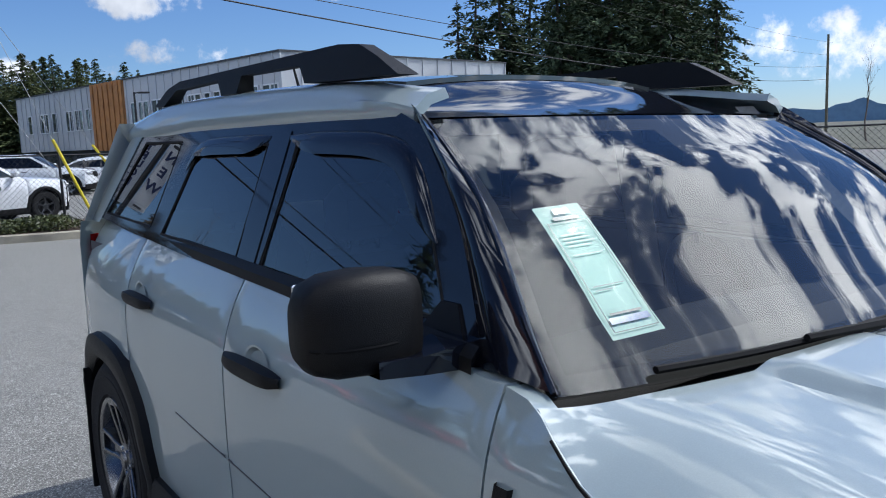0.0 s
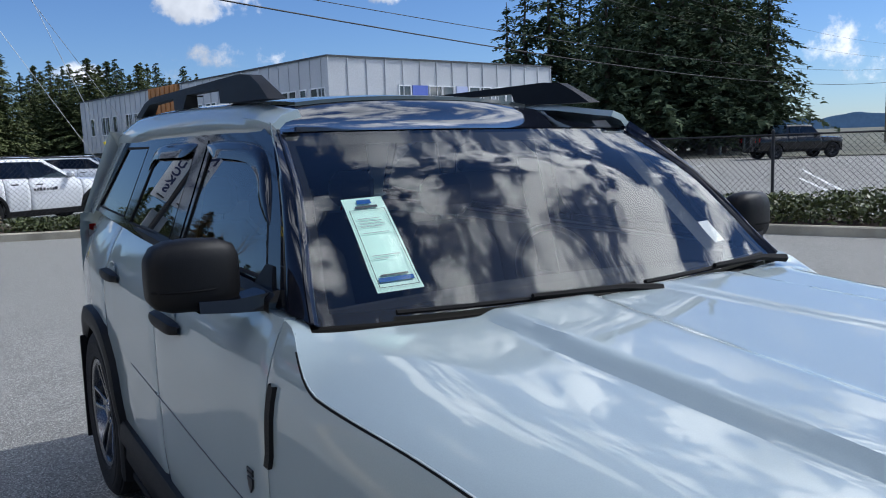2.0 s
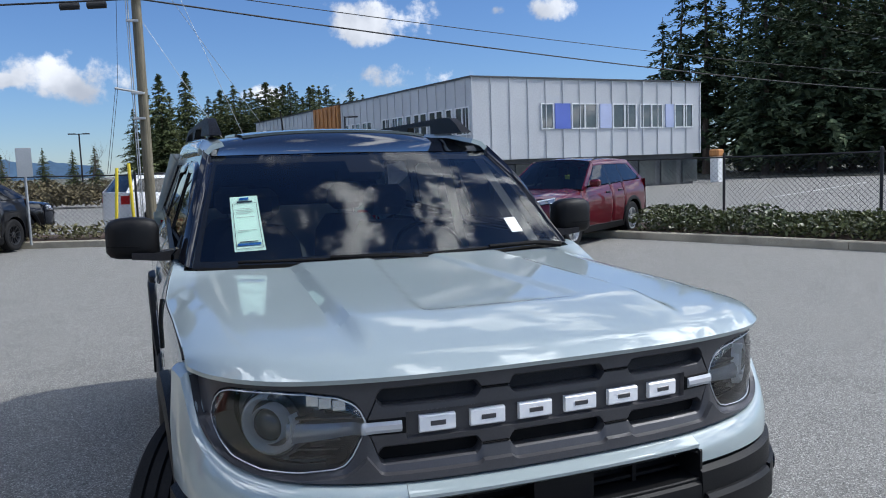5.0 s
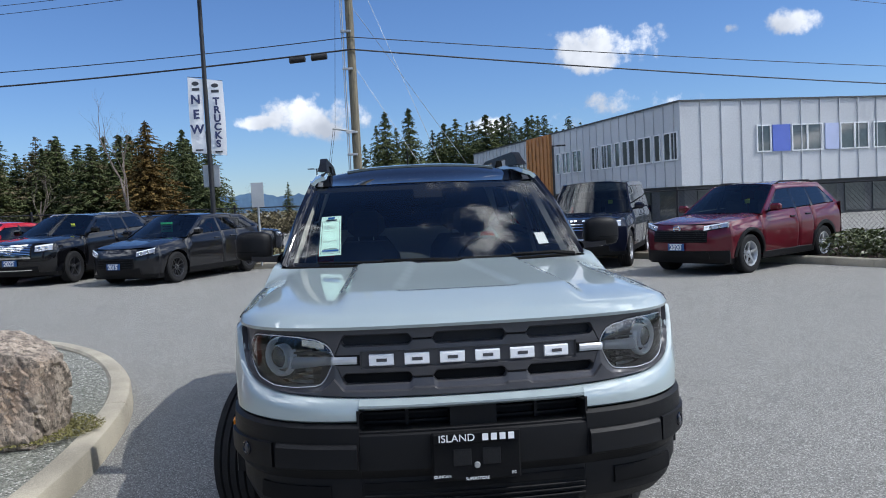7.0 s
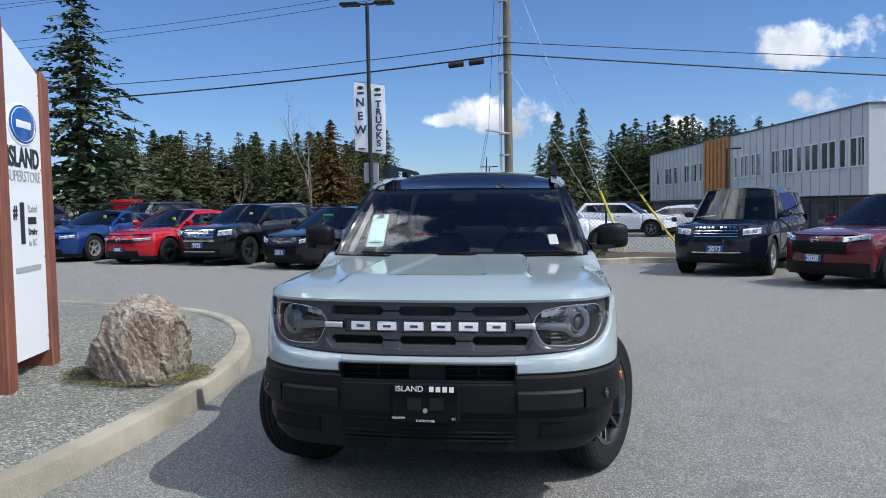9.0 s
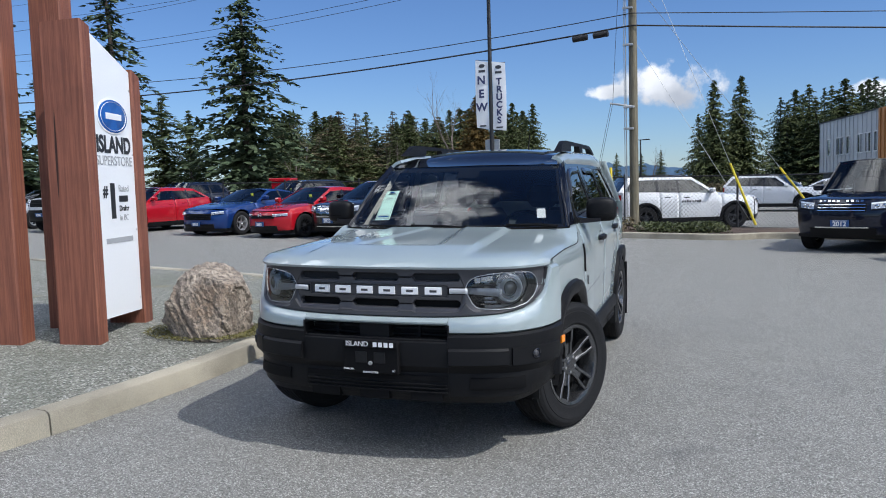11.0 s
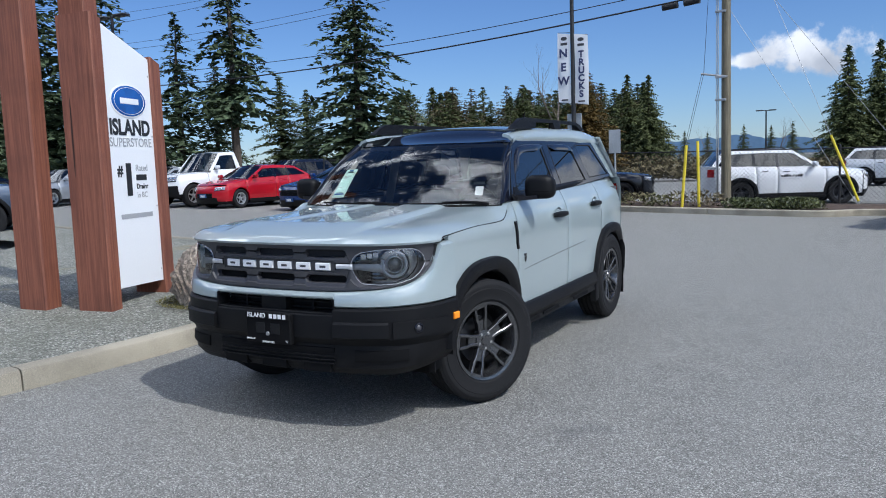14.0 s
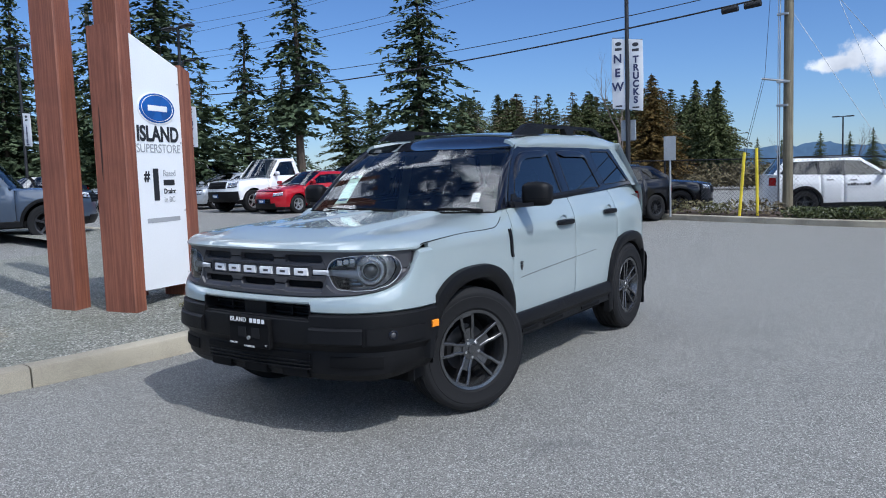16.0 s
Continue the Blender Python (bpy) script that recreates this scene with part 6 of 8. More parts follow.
    def on_sticker(a, b):
        u = -0.790 + 0.150 * a - 0.055 * b
        f = 0.130 + 0.460 * b + 0.012 * a
        return spt(u, f)
    grid(g, [[on_sticker(a / 4, b / 6) for b in range(7)] for a in range(5)])
    part("price_sheet", g, M["paper"], screen, "pale green price sheet behind the windscreen")
    def on_sheet(name, a0, a1, b0, b1, mat):
        gg_ = geo()
        grid(gg_, [[on_sticker(a0 + (a1 - a0) * i / 3, b0 + (b1 - b0) * j / 2) + Vector((0, -0.003, 0.0025)) for j in range(3)] for i in range(4)])
        part(name, gg_, mat, screen)
    for a0, a1, b0, b1 in ((0.07, 0.93, 0.035, 0.040), (0.07, 0.93, 0.845, 0.850), (0.07, 0.085, 0.04, 0.845), (0.915, 0.93, 0.04, 0.845)):
        on_sheet("sheet_rule", a0, a1, b0, b1, M["ink"])
    on_sheet("sheet_emblem", 0.33, 0.67, 0.915, 0.965, M["blue_ink"])
    on_sheet("sheet_title", 0.24, 0.78, 0.865, 0.895, M["ink"])
    for b, w in ((0.74, 0.5), (0.71, 0.55), (0.68, 0.6), (0.65, 0.5), (0.58, 0.6), (0.34, 0.62), (0.31, 0.35)):
        on_sheet("sheet_line", 0.18, 0.18 + w, b, b + 0.008, M["grey_ink"])
    on_sheet("sheet_footer", 0.12, 0.88, 0.085, 0.125, M["blue_ink"])
    on_sheet("sheet_footer", 0.2, 0.8, 0.14, 0.155, M["ink"])
    # small white tag on the driver's side of the screen
    g = geo()
    grid(g, [[spt(0.74 + 0.075 * a / 2, 0.16 + 0.13 * b / 2) for b in range(3)] for a in range(3)])
    part("inspection_tag", g, M["white"], screen, "small white paper tag")

    # -- cabin
    g = geo()
    rows = [[(x, y, z + 0.01 * math.cos(x * 3)) for y, z in ((0.58, 1.10), (0.62, 1.135), (0.80, 1.15), (0.93, 1.13), (0.98, 1.05), (0.96, 0.80))] for x in [-0.74 + 1.48 * k / 10 for k in range(11)]]
    grid(g, rows)
    part("dashboard", g, M["insert"], car)
    g = geo()
    lathe(g, [(0.175, -0.016), (0.190, 0.0), (0.175, 0.016), (0.165, 0.0), (0.175, -0.016)], Matrix.Translation((0.36, 1.08, 1.10)) @ pose(0, 0, 0, 0, 25, 90), 36)
    part("steering_wheel", g, M["trim"], car, "black steering wheel")
    for x, yy in ((-0.36, 1.62), (0.36, 1.62), (-0.36, 2.45), (0.36, 2.45)):
        g = geo()
        rows = []
        for z, hw_, y0 in ((0.60, 0.24, 0.0), (0.75, 0.25, 0.02), (0.95, 0.245, 0.05), (1.15, 0.22, 0.08), (1.24, 0.15, 0.10)):
            rows.append([(x - hw_, yy + y0 - 0.02, z), (x - hw_ * 0.6, yy + y0 - 0.07, z), (x + hw_ * 0.6, yy + y0 - 0.07, z), (x + hw_, yy + y0 - 0.02, z), (x + hw_ * 0.8, yy + y0 + 0.09, z), (x - hw_ * 0.8, yy + y0 + 0.09, z)])
        grid(g, rows, close=True)
        add(g, rows[-1], [tuple(range(6))])
        seat = part("car_seat", g, M["seat"], car, "black cloth car seat")
        g = geo()
        box(g, x - 0.125, x + 0.125, yy + 0.05, yy + 0.15, 1.27, 1.44, bev=0.045)
        part("headrest", g, M["seat"], seat)
        for dx in (-0.05, 0.05):
            g = geo()
            tube(g, [(x + dx, yy + 0.10, 1.22), (x + dx, yy + 0.10, 1.29)], 0.006, 6)
            part("headrest_post", g, M["chrome"], seat)
    g = geo()
    box(g, -0.11, 0.11, 0.99, 1.02, 1.475, 1.535, bev=0.012)
    part("rear_view_mirror", g, M["dark"], car)
    g = geo()
    grid(g, [[(u * 0.63, 1.12 + 1.7 * j / 6, 1.600 + 0.02 * (1 - u * u)) for u in [-1 + k / 4 for k in range(9)]] for j in range(7)])
    part("headliner", g, M["headliner"], car)
    for sd in (-1, 1):
        g = geo()
        grid(g, [[(sd * 0.765, 0.66, 1.18), (sd * 0.735, 0.72, 1.18)], [(sd * 0.625, 1.13, 1.63), (sd * 0.60, 1.17, 1.63)]])
        grid(g, [[(sd * 0.80, 1.55, 1.0), (sd * 0.80, 1.66, 1.0)], [(sd * 0.65, 1.55, 1.64), (sd * 0.65, 1.66, 1.64)]])
        part("pillar_lining", g, M["headliner"], car)
        g = geo()
        grid(g, [[(sd * 0.80, 0.7 + 2.4 * k / 6, z) for z in (0.5, 0.9, 1.2)] for k in range(7)])
        part("door_lining", g, M["seat"], car)

    # -- tail
    def tail(x, z, off=0.0):
        e = min(1.0, abs(x) / 0.835)
        return Vector((x, 3.30 - 0.17 * e**3.5 - 0.75 * max(0.0, z - 1.22) + off, z))
    g = geo()
    grid(g, [[tail(0.835 * (-1 + k / 12), 0.50 + 0.78 * j / 8) for j in range(9)] for k in range(25)])
    tg = part("tailgate", g, body, car, "", 40)
    g = geo()
    grid(g, [[tail(0.82 * (-1 + k / 12) * (1 - 0.13 * j / 6), 1.28 + 0.38 * j / 6, -0.01) for j in range(7)] for k in range(25)])
    part("rear_screen", g, M["pane_dark"], tg, "dark tinted rear screen")
    g = geo()
    grid(g, [[tail(0.855 * (-1 + k / 12), z, o) for z, o in ((0.34, 0.0), (0.40, 0.06), (0.60, 0.08), (0.66, 0.03))] for k in range(25)])
    part("rear_bumper", g, trim, car)
    for sd in (-1, 1):
        g = geo()
        shell(g, [[tail(sd * (0.62 + 0.17 * k / 4), 0.98 + 0.24 * j / 3, 0.012) for j in range(4)] for k in range(5)], (0, -0.03, 0))
        part("tail_lamp", g, M["red_lens"], tg, "red tail lamp")
    # -- underside
    g = geo()
    box(g, -0.76, 0.76, -0.50, 3.10, 0.28, 0.46)
    box(g, -0.50, 0.50, -0.60, 0.60, 0.30, 1.00)
    part("underbody", g, M["dark"], car)
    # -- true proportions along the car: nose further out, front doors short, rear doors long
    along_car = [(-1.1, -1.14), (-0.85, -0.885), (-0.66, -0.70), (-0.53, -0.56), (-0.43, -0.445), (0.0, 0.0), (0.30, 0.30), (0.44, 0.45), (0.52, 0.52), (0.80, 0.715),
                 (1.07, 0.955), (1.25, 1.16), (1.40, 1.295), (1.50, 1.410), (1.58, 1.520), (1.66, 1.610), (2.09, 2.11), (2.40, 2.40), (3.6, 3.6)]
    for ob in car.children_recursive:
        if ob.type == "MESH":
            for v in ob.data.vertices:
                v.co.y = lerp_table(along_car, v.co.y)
    # -- wheels, the front pair turned
    for sd in (-1, 1):
        for wy, turn, wx, wz in ((0.0, -25.0, 0.810, 0.378), (2.67, 0.0, 0.765, 0.405)):
            make_wheel(car, 0.376, 0.235, pose(sd * wx, wy, wz, 0, 0, turn), M["alloy_mix"], "split", 0.236, sd)
    outward(car, (0, 1.35, 0.95), PANELS)
    return car


def wind(u, f):
    """A point of the windscreen: u from side to side, f from its foot to its top."""
    lo = Vector((u * 0.795, 0.340 + 0.095 * u * u, 1.168 + 0.012 * u * u))
    hi = Vector((u * 0.648, 0.972 + 0.090 * u * u, 1.599 - 0.003 * abs(u) ** 2.4))
    p = lo.lerp(hi, f)
    bow = math.sin(math.pi * f)
    return p + Vector((0, -0.026, 0.016)) * bow


M["alloy_mix"] = material("dark_machined_alloy", (0.135, 0.137, 0.142), 0.24, 0.9, 0.2, 6, 60)
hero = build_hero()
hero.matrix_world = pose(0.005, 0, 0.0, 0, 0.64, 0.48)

# ---- parked vehicles ----
def put(x, y, turn):
    return pose(x, y, gz(x, y), 0, 0, turn)


SUV = dict(L=4.6, W=1.86, H=1.69, wb=2.69, fo=0.93, hood=(0.93, 1.06), belt=(1.06, 1.16), wsb=0.50, wst=1.28, rend=3.15, tailz=1.15, taily=3.50, r=0.35, clad=True, rails=True, tag=True)
make_car({**SUV, "paint": "maroon_paint", "rim": "alloy_silver", "name": "suv", "bar_mat": "trim", "year": "2020", "badge": 0.84, "lamp_slant": 0.06, "lamp_h": 0.10, "lamp_z": 0.84, "grille_box": (0.60, 0.60, 0.82), "grille_bars": 6, "lamp_x": (0.56, 0.95), "lip": 0.15, "rend": 2.95, "taily": 3.45}, "ruby red compact crossover with silver alloy wheels and roof rails", "suv", put(5.90, 10.7, -56.8), "cars along the lot")
make_car(dict(L=4.97, W=1.95, H=1.86, wb=2.88, fo=0.87, hood=(1.05, 1.15), belt=(1.17, 1.20), wsb=0.62, wst=1.20, rend=3.65, tailz=1.2, taily=3.95, sill=0.36, r=0.385, ww=0.255, paint="navy_paint", rim="alloy_silver",
              style="ten", name="suv", bar_mat="chrome", grille_bars=3, grille_box=(0.46, 0.80, 0.97), lamp_z=0.90, lamp_h=0.15, lamp_x=(0.56, 0.9), drop=0.0, roofw=0.66, tag=True, year="2012", low_bar=0.50, hood_marks=True), "deep navy full-size luxury off-roader with chrome grille bars", "suv", put(4.22, 13.0, -26), "cars along the lot")
make_car({**SUV, "paint": "black_paint", "rim": "alloy_dark", "name": "suv", "bar_mat": "chrome", "grille_bars": 8, "grille_rim": True, "grille_box": (0.50, 0.62, 0.90), "rail_mat": "chrome", "clad": False, "H": 1.60, "L": 4.5, "year": "2022", "low_bar": 0.36, "lamp_h": 0.16, "lamp_z": 0.80, "lamp_x": (0.60, 0.93), "badge": 0.77}, "gloss black crossover with a large chrome grille", "suv", put(-7.9, 14.9, -14), "cars along the lot")
make_car(dict(L=4.36, W=1.82, H=1.47, wb=2.65, fo=0.90, hood=(0.78, 0.95), belt=(0.97, 1.08), wsb=0.42, wst=1.22, rend=2.75, tailz=1.02, taily=3.35, sill=0.24, r=0.325, paint="char_paint", rim="alloy_dark", style="ten", name="hatchback", grille_box=(0.5, 0.38, 0.58), placard_z=0.42, lamp_h=0.12, drop=0.06, year="2015", card="green_card", grille_bars=4, lamp_slant=0.07),
         "charcoal grey hatchback with dark alloy wheels and a green price card", "car", put(-5.3, 13.9, -25), "cars along the lot")
make_car(dict(L=4.55, W=1.80, H=1.42, wb=2.73, fo=0.88, hood=(0.76, 0.93), belt=(0.95, 1.02), wsb=0.40, wst=1.25, rend=2.55, tailz=1.03, taily=3.25, sill=0.22, r=0.325, paint="red_paint", rim="alloy_dark", style="ten", name="sedan", grille_box=(0.55, 0.55, 0.64), placard_z=0.40, lamp_h=0.08, drop=0.08, tag=True, badge=0.64, lamp_slant=0.02, lamp_x=(0.50, 0.94)),
         "bright red compact saloon with black wheels", "car", put(-10.1, 15.1, -18), "cars along the lot")
make_car(dict(L=4.79, W=1.92, H=1.38, wb=2.72, fo=0.93, hood=(0.78, 0.97), belt=(0.98, 1.04), wsb=0.72, wst=1.42, rend=2.45, tailz=1.05, taily=3.2, sill=0.22, r=0.345, paint="blue_paint", rim="alloy_silver", style="five", name="coupe", grille_box=(0.55, 0.48, 0.66), placard_z=0.36, lamp_h=0.09, drop=0.10, tag=True),
         "royal blue sports coupe with silver five-spoke wheels", "car", put(-12.7, 15.7, -11), "cars along the lot")
make_car(dict(L=4.46, W=1.75, H=1.46, wb=2.64, fo=0.90, hood=(0.78, 0.97), belt=(0.97, 1.07), wsb=0.38, wst=1.20, rend=2.7, tailz=1.03, taily=3.3, sill=0.24, r=0.315, paint="red_paint", rim="alloy_silver", style="five", name="hatchback", grille_box=(0.45, 0.34, 0.52), placard_z=0.44, lamp_h=0.12, drop=0.06),
         "bright red hatchback with silver wheels and blue placard", "car", put(-16.8, 16.1, -7), "cars along the lot")
make_car(dict(L=5.6, W=2.03, H=1.95, wb=3.2, fo=0.95, hood=(1.12, 1.22), belt=(1.28, 1.30), wsb=0.78, wst=1.30, rend=2.0, tailz=1.33, taily=2.12, sill=0.46, r=0.40, ww=0.26, paint="white_paint", rim="alloy_silver", style="five", name="pickup_truck", pickup=True, grille_box=(0.52, 0.86, 1.10), lamp_h=0.22, placard_z=0.60, drop=0.0, roofw=0.70, lamp_x=(0.62, 0.94), lip=0.30),
         "white regular-cab pickup truck with black grille", "truck", put(-19.2, 16.2, -7), "cars along the lot")
make_car({**SUV, "L": 4.81, "W": 1.94, "H": 1.85, "wb": 2.95, "hood": (1.10, 1.18), "belt": (1.22, 1.24), "wsb": 0.70, "wst": 1.15, "rend": 3.3, "taily": 3.7, "tailz": 1.25, "sill": 0.42, "r": 0.41, "ww": 0.27, "paint": "steel_paint", "rim": "alloy_dark", "name": "off_roader", "rails": False, "placard": False}, "steel blue boxy off-roader with wide black tyres", "suv", put(-13.9, 6.0, 143))
make_car({**SUV, "paint": "white_paint", "rim": "alloy_dark", "name": "suv", "placard": False, "tag": False, "door_bars": True}, "white crossover with company lettering bars on its door", "suv", put(1.7, 21.3, 112), "cars behind the fence")
make_car({**SUV, "L": 4.2, "wb": 2.6, "H": 1.56, "paint": "char_paint", "rim": "alloy_dark", "name": "suv", "placard": False, "tag": False, "hood": (0.88, 1.0), "belt": (1.0, 1.08), "rend": 2.9, "taily": 3.2}, "charcoal small crossover behind the planter", "suv", put(-3.9, 19.6, 106), "cars behind the fence")

# ---- building ----
def build_hall():
    b = thing("office_building", "two-storey office with ribbed pale metal siding and orange cedar panel", "building", at=pose(14.7, 33.9, 0, 0, 0, 8.5))
    W, D, zt, zs, zg = 15.8, 36.7, 5.75, 1.66, -0.3
    g = geo()
    box(g, 0.3, W - 0.3, 0.3, D, zg, zs + 0.02)
    part("ground_floor", g, M["dark_wall"], b, "charcoal ground floor wall")
    g = geo()
    box(g, 0, W, 0, D, zs, zt)
    part("upper_wall", g, M["siding"], b, "ribbed pale metal siding")
    g = geo()
    box(g, -0.08, W + 0.08, -0.08, D + 0.08, zt, zt + 0.08)
    part("parapet_cap", g, M["dark_wall"], b)
    for k in range(15):
        r = geo()
        x = 0.02 + k * (W - 0.04) / 14
        box(r, x - 0.03, x + 0.03, -0.05, 0.0, zs, zt)
        part("siding_rib", r, M["siding"], b)
    for k in range(37):
        y = 0.55 + k * 1.0
        if 16.7 < y < 21.7:
            continue
        r = geo()
        box(r, -0.05, 0.0, y - 0.03, y + 0.03, zs, zt)
        part("siding_rib", r, M["siding"], b)
    def window(u0, u1, z0, z1, face):
        g = geo()
        f = 0.06
        def bx(a0, a1, d0, d1, c0, c1):
            if face == "front":
                box(g, a0, a1, -d1, -d0, c0, c1)
            else:
                box(g, -d1, -d0, a0, a1, c0, c1)
        for a0, a1, c0, c1 in ((u0 - f, u1 + f, z0 - f, z0), (u0 - f, u1 + f, z1, z1 + f), (u0 - f, u0, z0, z1), (u1, u1 + f, z0, z1)):
            bx(a0, a1, 0.0, 0.07, c0, c1)
        fr = part("window_frame", g, M["frame_white"], b)
        g = geo()
        bx(u0, u1, 0.004, 0.02, z0, z1)
        part("window_pane", g, M["window"], fr, "dark window pane")
    for u0, u1 in ((4.75, 5.45), (6.75, 7.55), (7.65, 8.45), (9.6, 10.35), (10.45, 11.2), (11.6, 12.35), (12.45, 13.2), (14.25, 14.9), (15.0, 15.6)):
        window(u0 - 0.5, u1 - 0.5, 3.22, 4.45, "front")
    for nm, mat, u0, u1 in (("blue_panel", "blue_panel", 5.6, 6.6), ("pale_panel", "pale_panel", 8.65, 9.45), ("pale_panel", "pale_panel", 13.5, 14.1)):
        g = geo()
        box(g, u0 - 0.5, u1 - 0.5, -0.06, -0.004, 3.18, 4.5)
        part(nm, g, M[mat], b)
    for y0, y1 in ((0.25, 0.82), (0.92, 1.5), (1.95, 2.49), (2.91, 3.57), (3.67, 4.31), (4.68, 5.35), (5.45, 6.11), (6.44, 7.05), (7.47, 8.1), (8.2, 8.84), (9.3, 9.75), (9.85, 10.27), (11.91, 12.5), (12.6, 13.2), (13.7, 14.3), (14.4, 14.94), (15.43, 16.0),
                   (22.3, 22.95), (23.6, 24.2), (24.3, 24.86), (25.3, 25.9), (26.0, 26.6), (28.3, 29.2), (30.0, 30.85), (30.95, 31.8), (33.5, 34.3)):
        window(y0, y1, 3.02, 4.30, "side")
    for k in range(12):
        g = geo()
        box(g, -0.25 if k % 2 else -0.18, 0.0, 16.9 + k * 0.385, 16.9 + (k + 1) * 0.385 - 0.03, zs - 0.1, zt + 0.02)
        part("cedar_plank", g, M["cladding_wood"], b, "orange cedar plank")
    for k in range(9):
        g = geo()
        box(g, 1.0 + k * 1.7, 2.2 + k * 1.7, 0.24, 0.30, zg + 0.3, zs - 0.25)
        part("ground_window", g, M["window"], b, "dark ground-floor window")
    for k in range(13):
        g = geo()
        box(g, 0.22, 0.30, 1.0 + k * 2.6, 2.6 + k * 2.6, zg + 0.2, zs - 0.25)
        part("ground_window", g, M["window"], b, "dark ground-floor window")


build_hall()


# ---- trees ----
def conifer_mesh(seed, h, spread, mat, droop=0.35, bare=0.06, gap=0.0, density=1.0):
    """Trunk and crown of one conifer: whorls of drooping boughs set with many small sprays."""
    rng = random.Random(seed)
    t = geo()
    pts = [(0.02 * h * 0.3 * math.sin(k * 1.3 + seed) * k / 8, 0.02 * h * 0.2 * math.cos(k * 1.7) * k / 8, h * k / 8) for k in range(9)]
    tube(t, pts, [h * 0.016 * (1 - k / 8.4) + 0.01 for k in range(9)], 7)
    c = geo()
    z = h * bare
    while z < h * 0.985:
        f = (z / h - bare) / (1 - bare)
        reach = spread * (1 - f) ** 0.85 * (0.75 + 0.5 * rng.random()) * min(1.0, 0.45 + f * 5)
        n = max(3, int((5 + 5 * (1 - f)) * density))
        a0 = rng.random() * 7
        for k in range(n):
            if rng.random() < gap:
                continue
            a = a0 + 2 * math.pi * k / n + rng.uniform(-0.35, 0.35)
            r = reach * rng.uniform(0.6, 1.15)
            zz = z + rng.uniform(-0.02, 0.02) * h
            dirn = Vector((math.cos(a), math.sin(a), 0))
            m = max(4, int(r / (h * 0.0148)))
            for j in range(m):
                u = (j + 0.6) / m
                p = dirn * (r * u) + Vector((0, 0, zz + r * (0.10 * u - droop * u * u)))
                s = h * 0.0195 * rng.uniform(0.7, 1.4) * (1.15 - 0.45 * u) * (1.1 - 0.55 * f) + 0.02
                for q in range(3):
                    e = dirn * rng.uniform(0.4, 1.2) + Vector((rng.uniform(-1, 1), rng.uniform(-1, 1), rng.uniform(-0.75, 0.15)))
                    e.normalize()
                    w = e.cross(Vector((rng.uniform(-1, 1), rng.uniform(-1, 1), 1))).normalized()
                    p2 = p + Vector((rng.uniform(-1, 1), rng.uniform(-1, 1), rng.uniform(-0.6, 0.6))) * s * 0.8
                    add(c, [p2 - e * s * 0.5, p2 + w * s * 0.42, p2 + e * s * 1.25, p2 - w * s * 0.42], [(0, 1, 2), (0, 2, 3)])
        z += h * (0.022 + 0.018 * (1 - f)) / max(0.6, density)
    return t, c


CONIFERS = {}


def conifer(kind, x, y, h, turn, label, group="conifers round the lot", wide=1.0):
    specs = {"fir": (3, 10.0, 3.4, "needle_dark", 0.38, 0.10, 0.24, 1.05), "fir_b": (5, 10.0, 3.0, "needle_dark", 0.42, 0.08, 0.36, 0.95), "spruce": (8, 10.0, 3.4, "needle", 0.30, 0.04, 0.0, 1.2), "spruce_dark": (9, 10.0, 3.0, "needle_dark", 0.34, 0.05, 0.05, 1.2),
             "cedar": (11, 10.0, 4.4, "needle_brown", 0.30, 0.03, 0.0, 1.3), "tall": (14, 10.0, 2.4, "needle_dark", 0.45, 0.30, 0.42, 1.1), "wood": (17, 10.0, 3.4, "needle", 0.25, 0.05, 0.05, 1.0), "alder": (19, 10.0, 4.2, "bud", 0.05, 0.12, 0.30, 1.0)}
    if kind not in CONIFERS:
        seed, hh, spread, mat, droop, bare, gap, dens = specs[kind]
        t, c = conifer_mesh(seed, hh, spread, mat, droop, bare, gap, dens)
        CONIFERS[kind] = (mesh_of("trunk", t, M["bark"]), mesh_of("crown", c, M[mat], smooth=False))
    tree = thing("conifer", label, "tree", group)
    for nm, me in zip(("trunk", "crown"), CONIFERS[kind]):
        ob = new(nm, me)
        ob.parent = tree
    s = h / 10.0
    tree.matrix_world = pose(x, y, gz(x, y) - 0.1, 0, 0, turn) @ Matrix.Diagonal((s * wide, s * wide, s, 1))
    return tree


def at_bearing(az, dist, eye=(0.6, -4.5)):
    return eye[0] + dist * math.sin(radians(az)), eye[1] + dist * math.cos(radians(az))


def tree_by(kind, az, el, dist, label, wide=1.0, eye=(0.6, -4.5)):
    x, y = at_bearing(az, dist, eye)
    conifer(kind, x, y, dist * math.tan(radians(el)) + 1.55, az * 7.3 % 360, label, wide=wide)


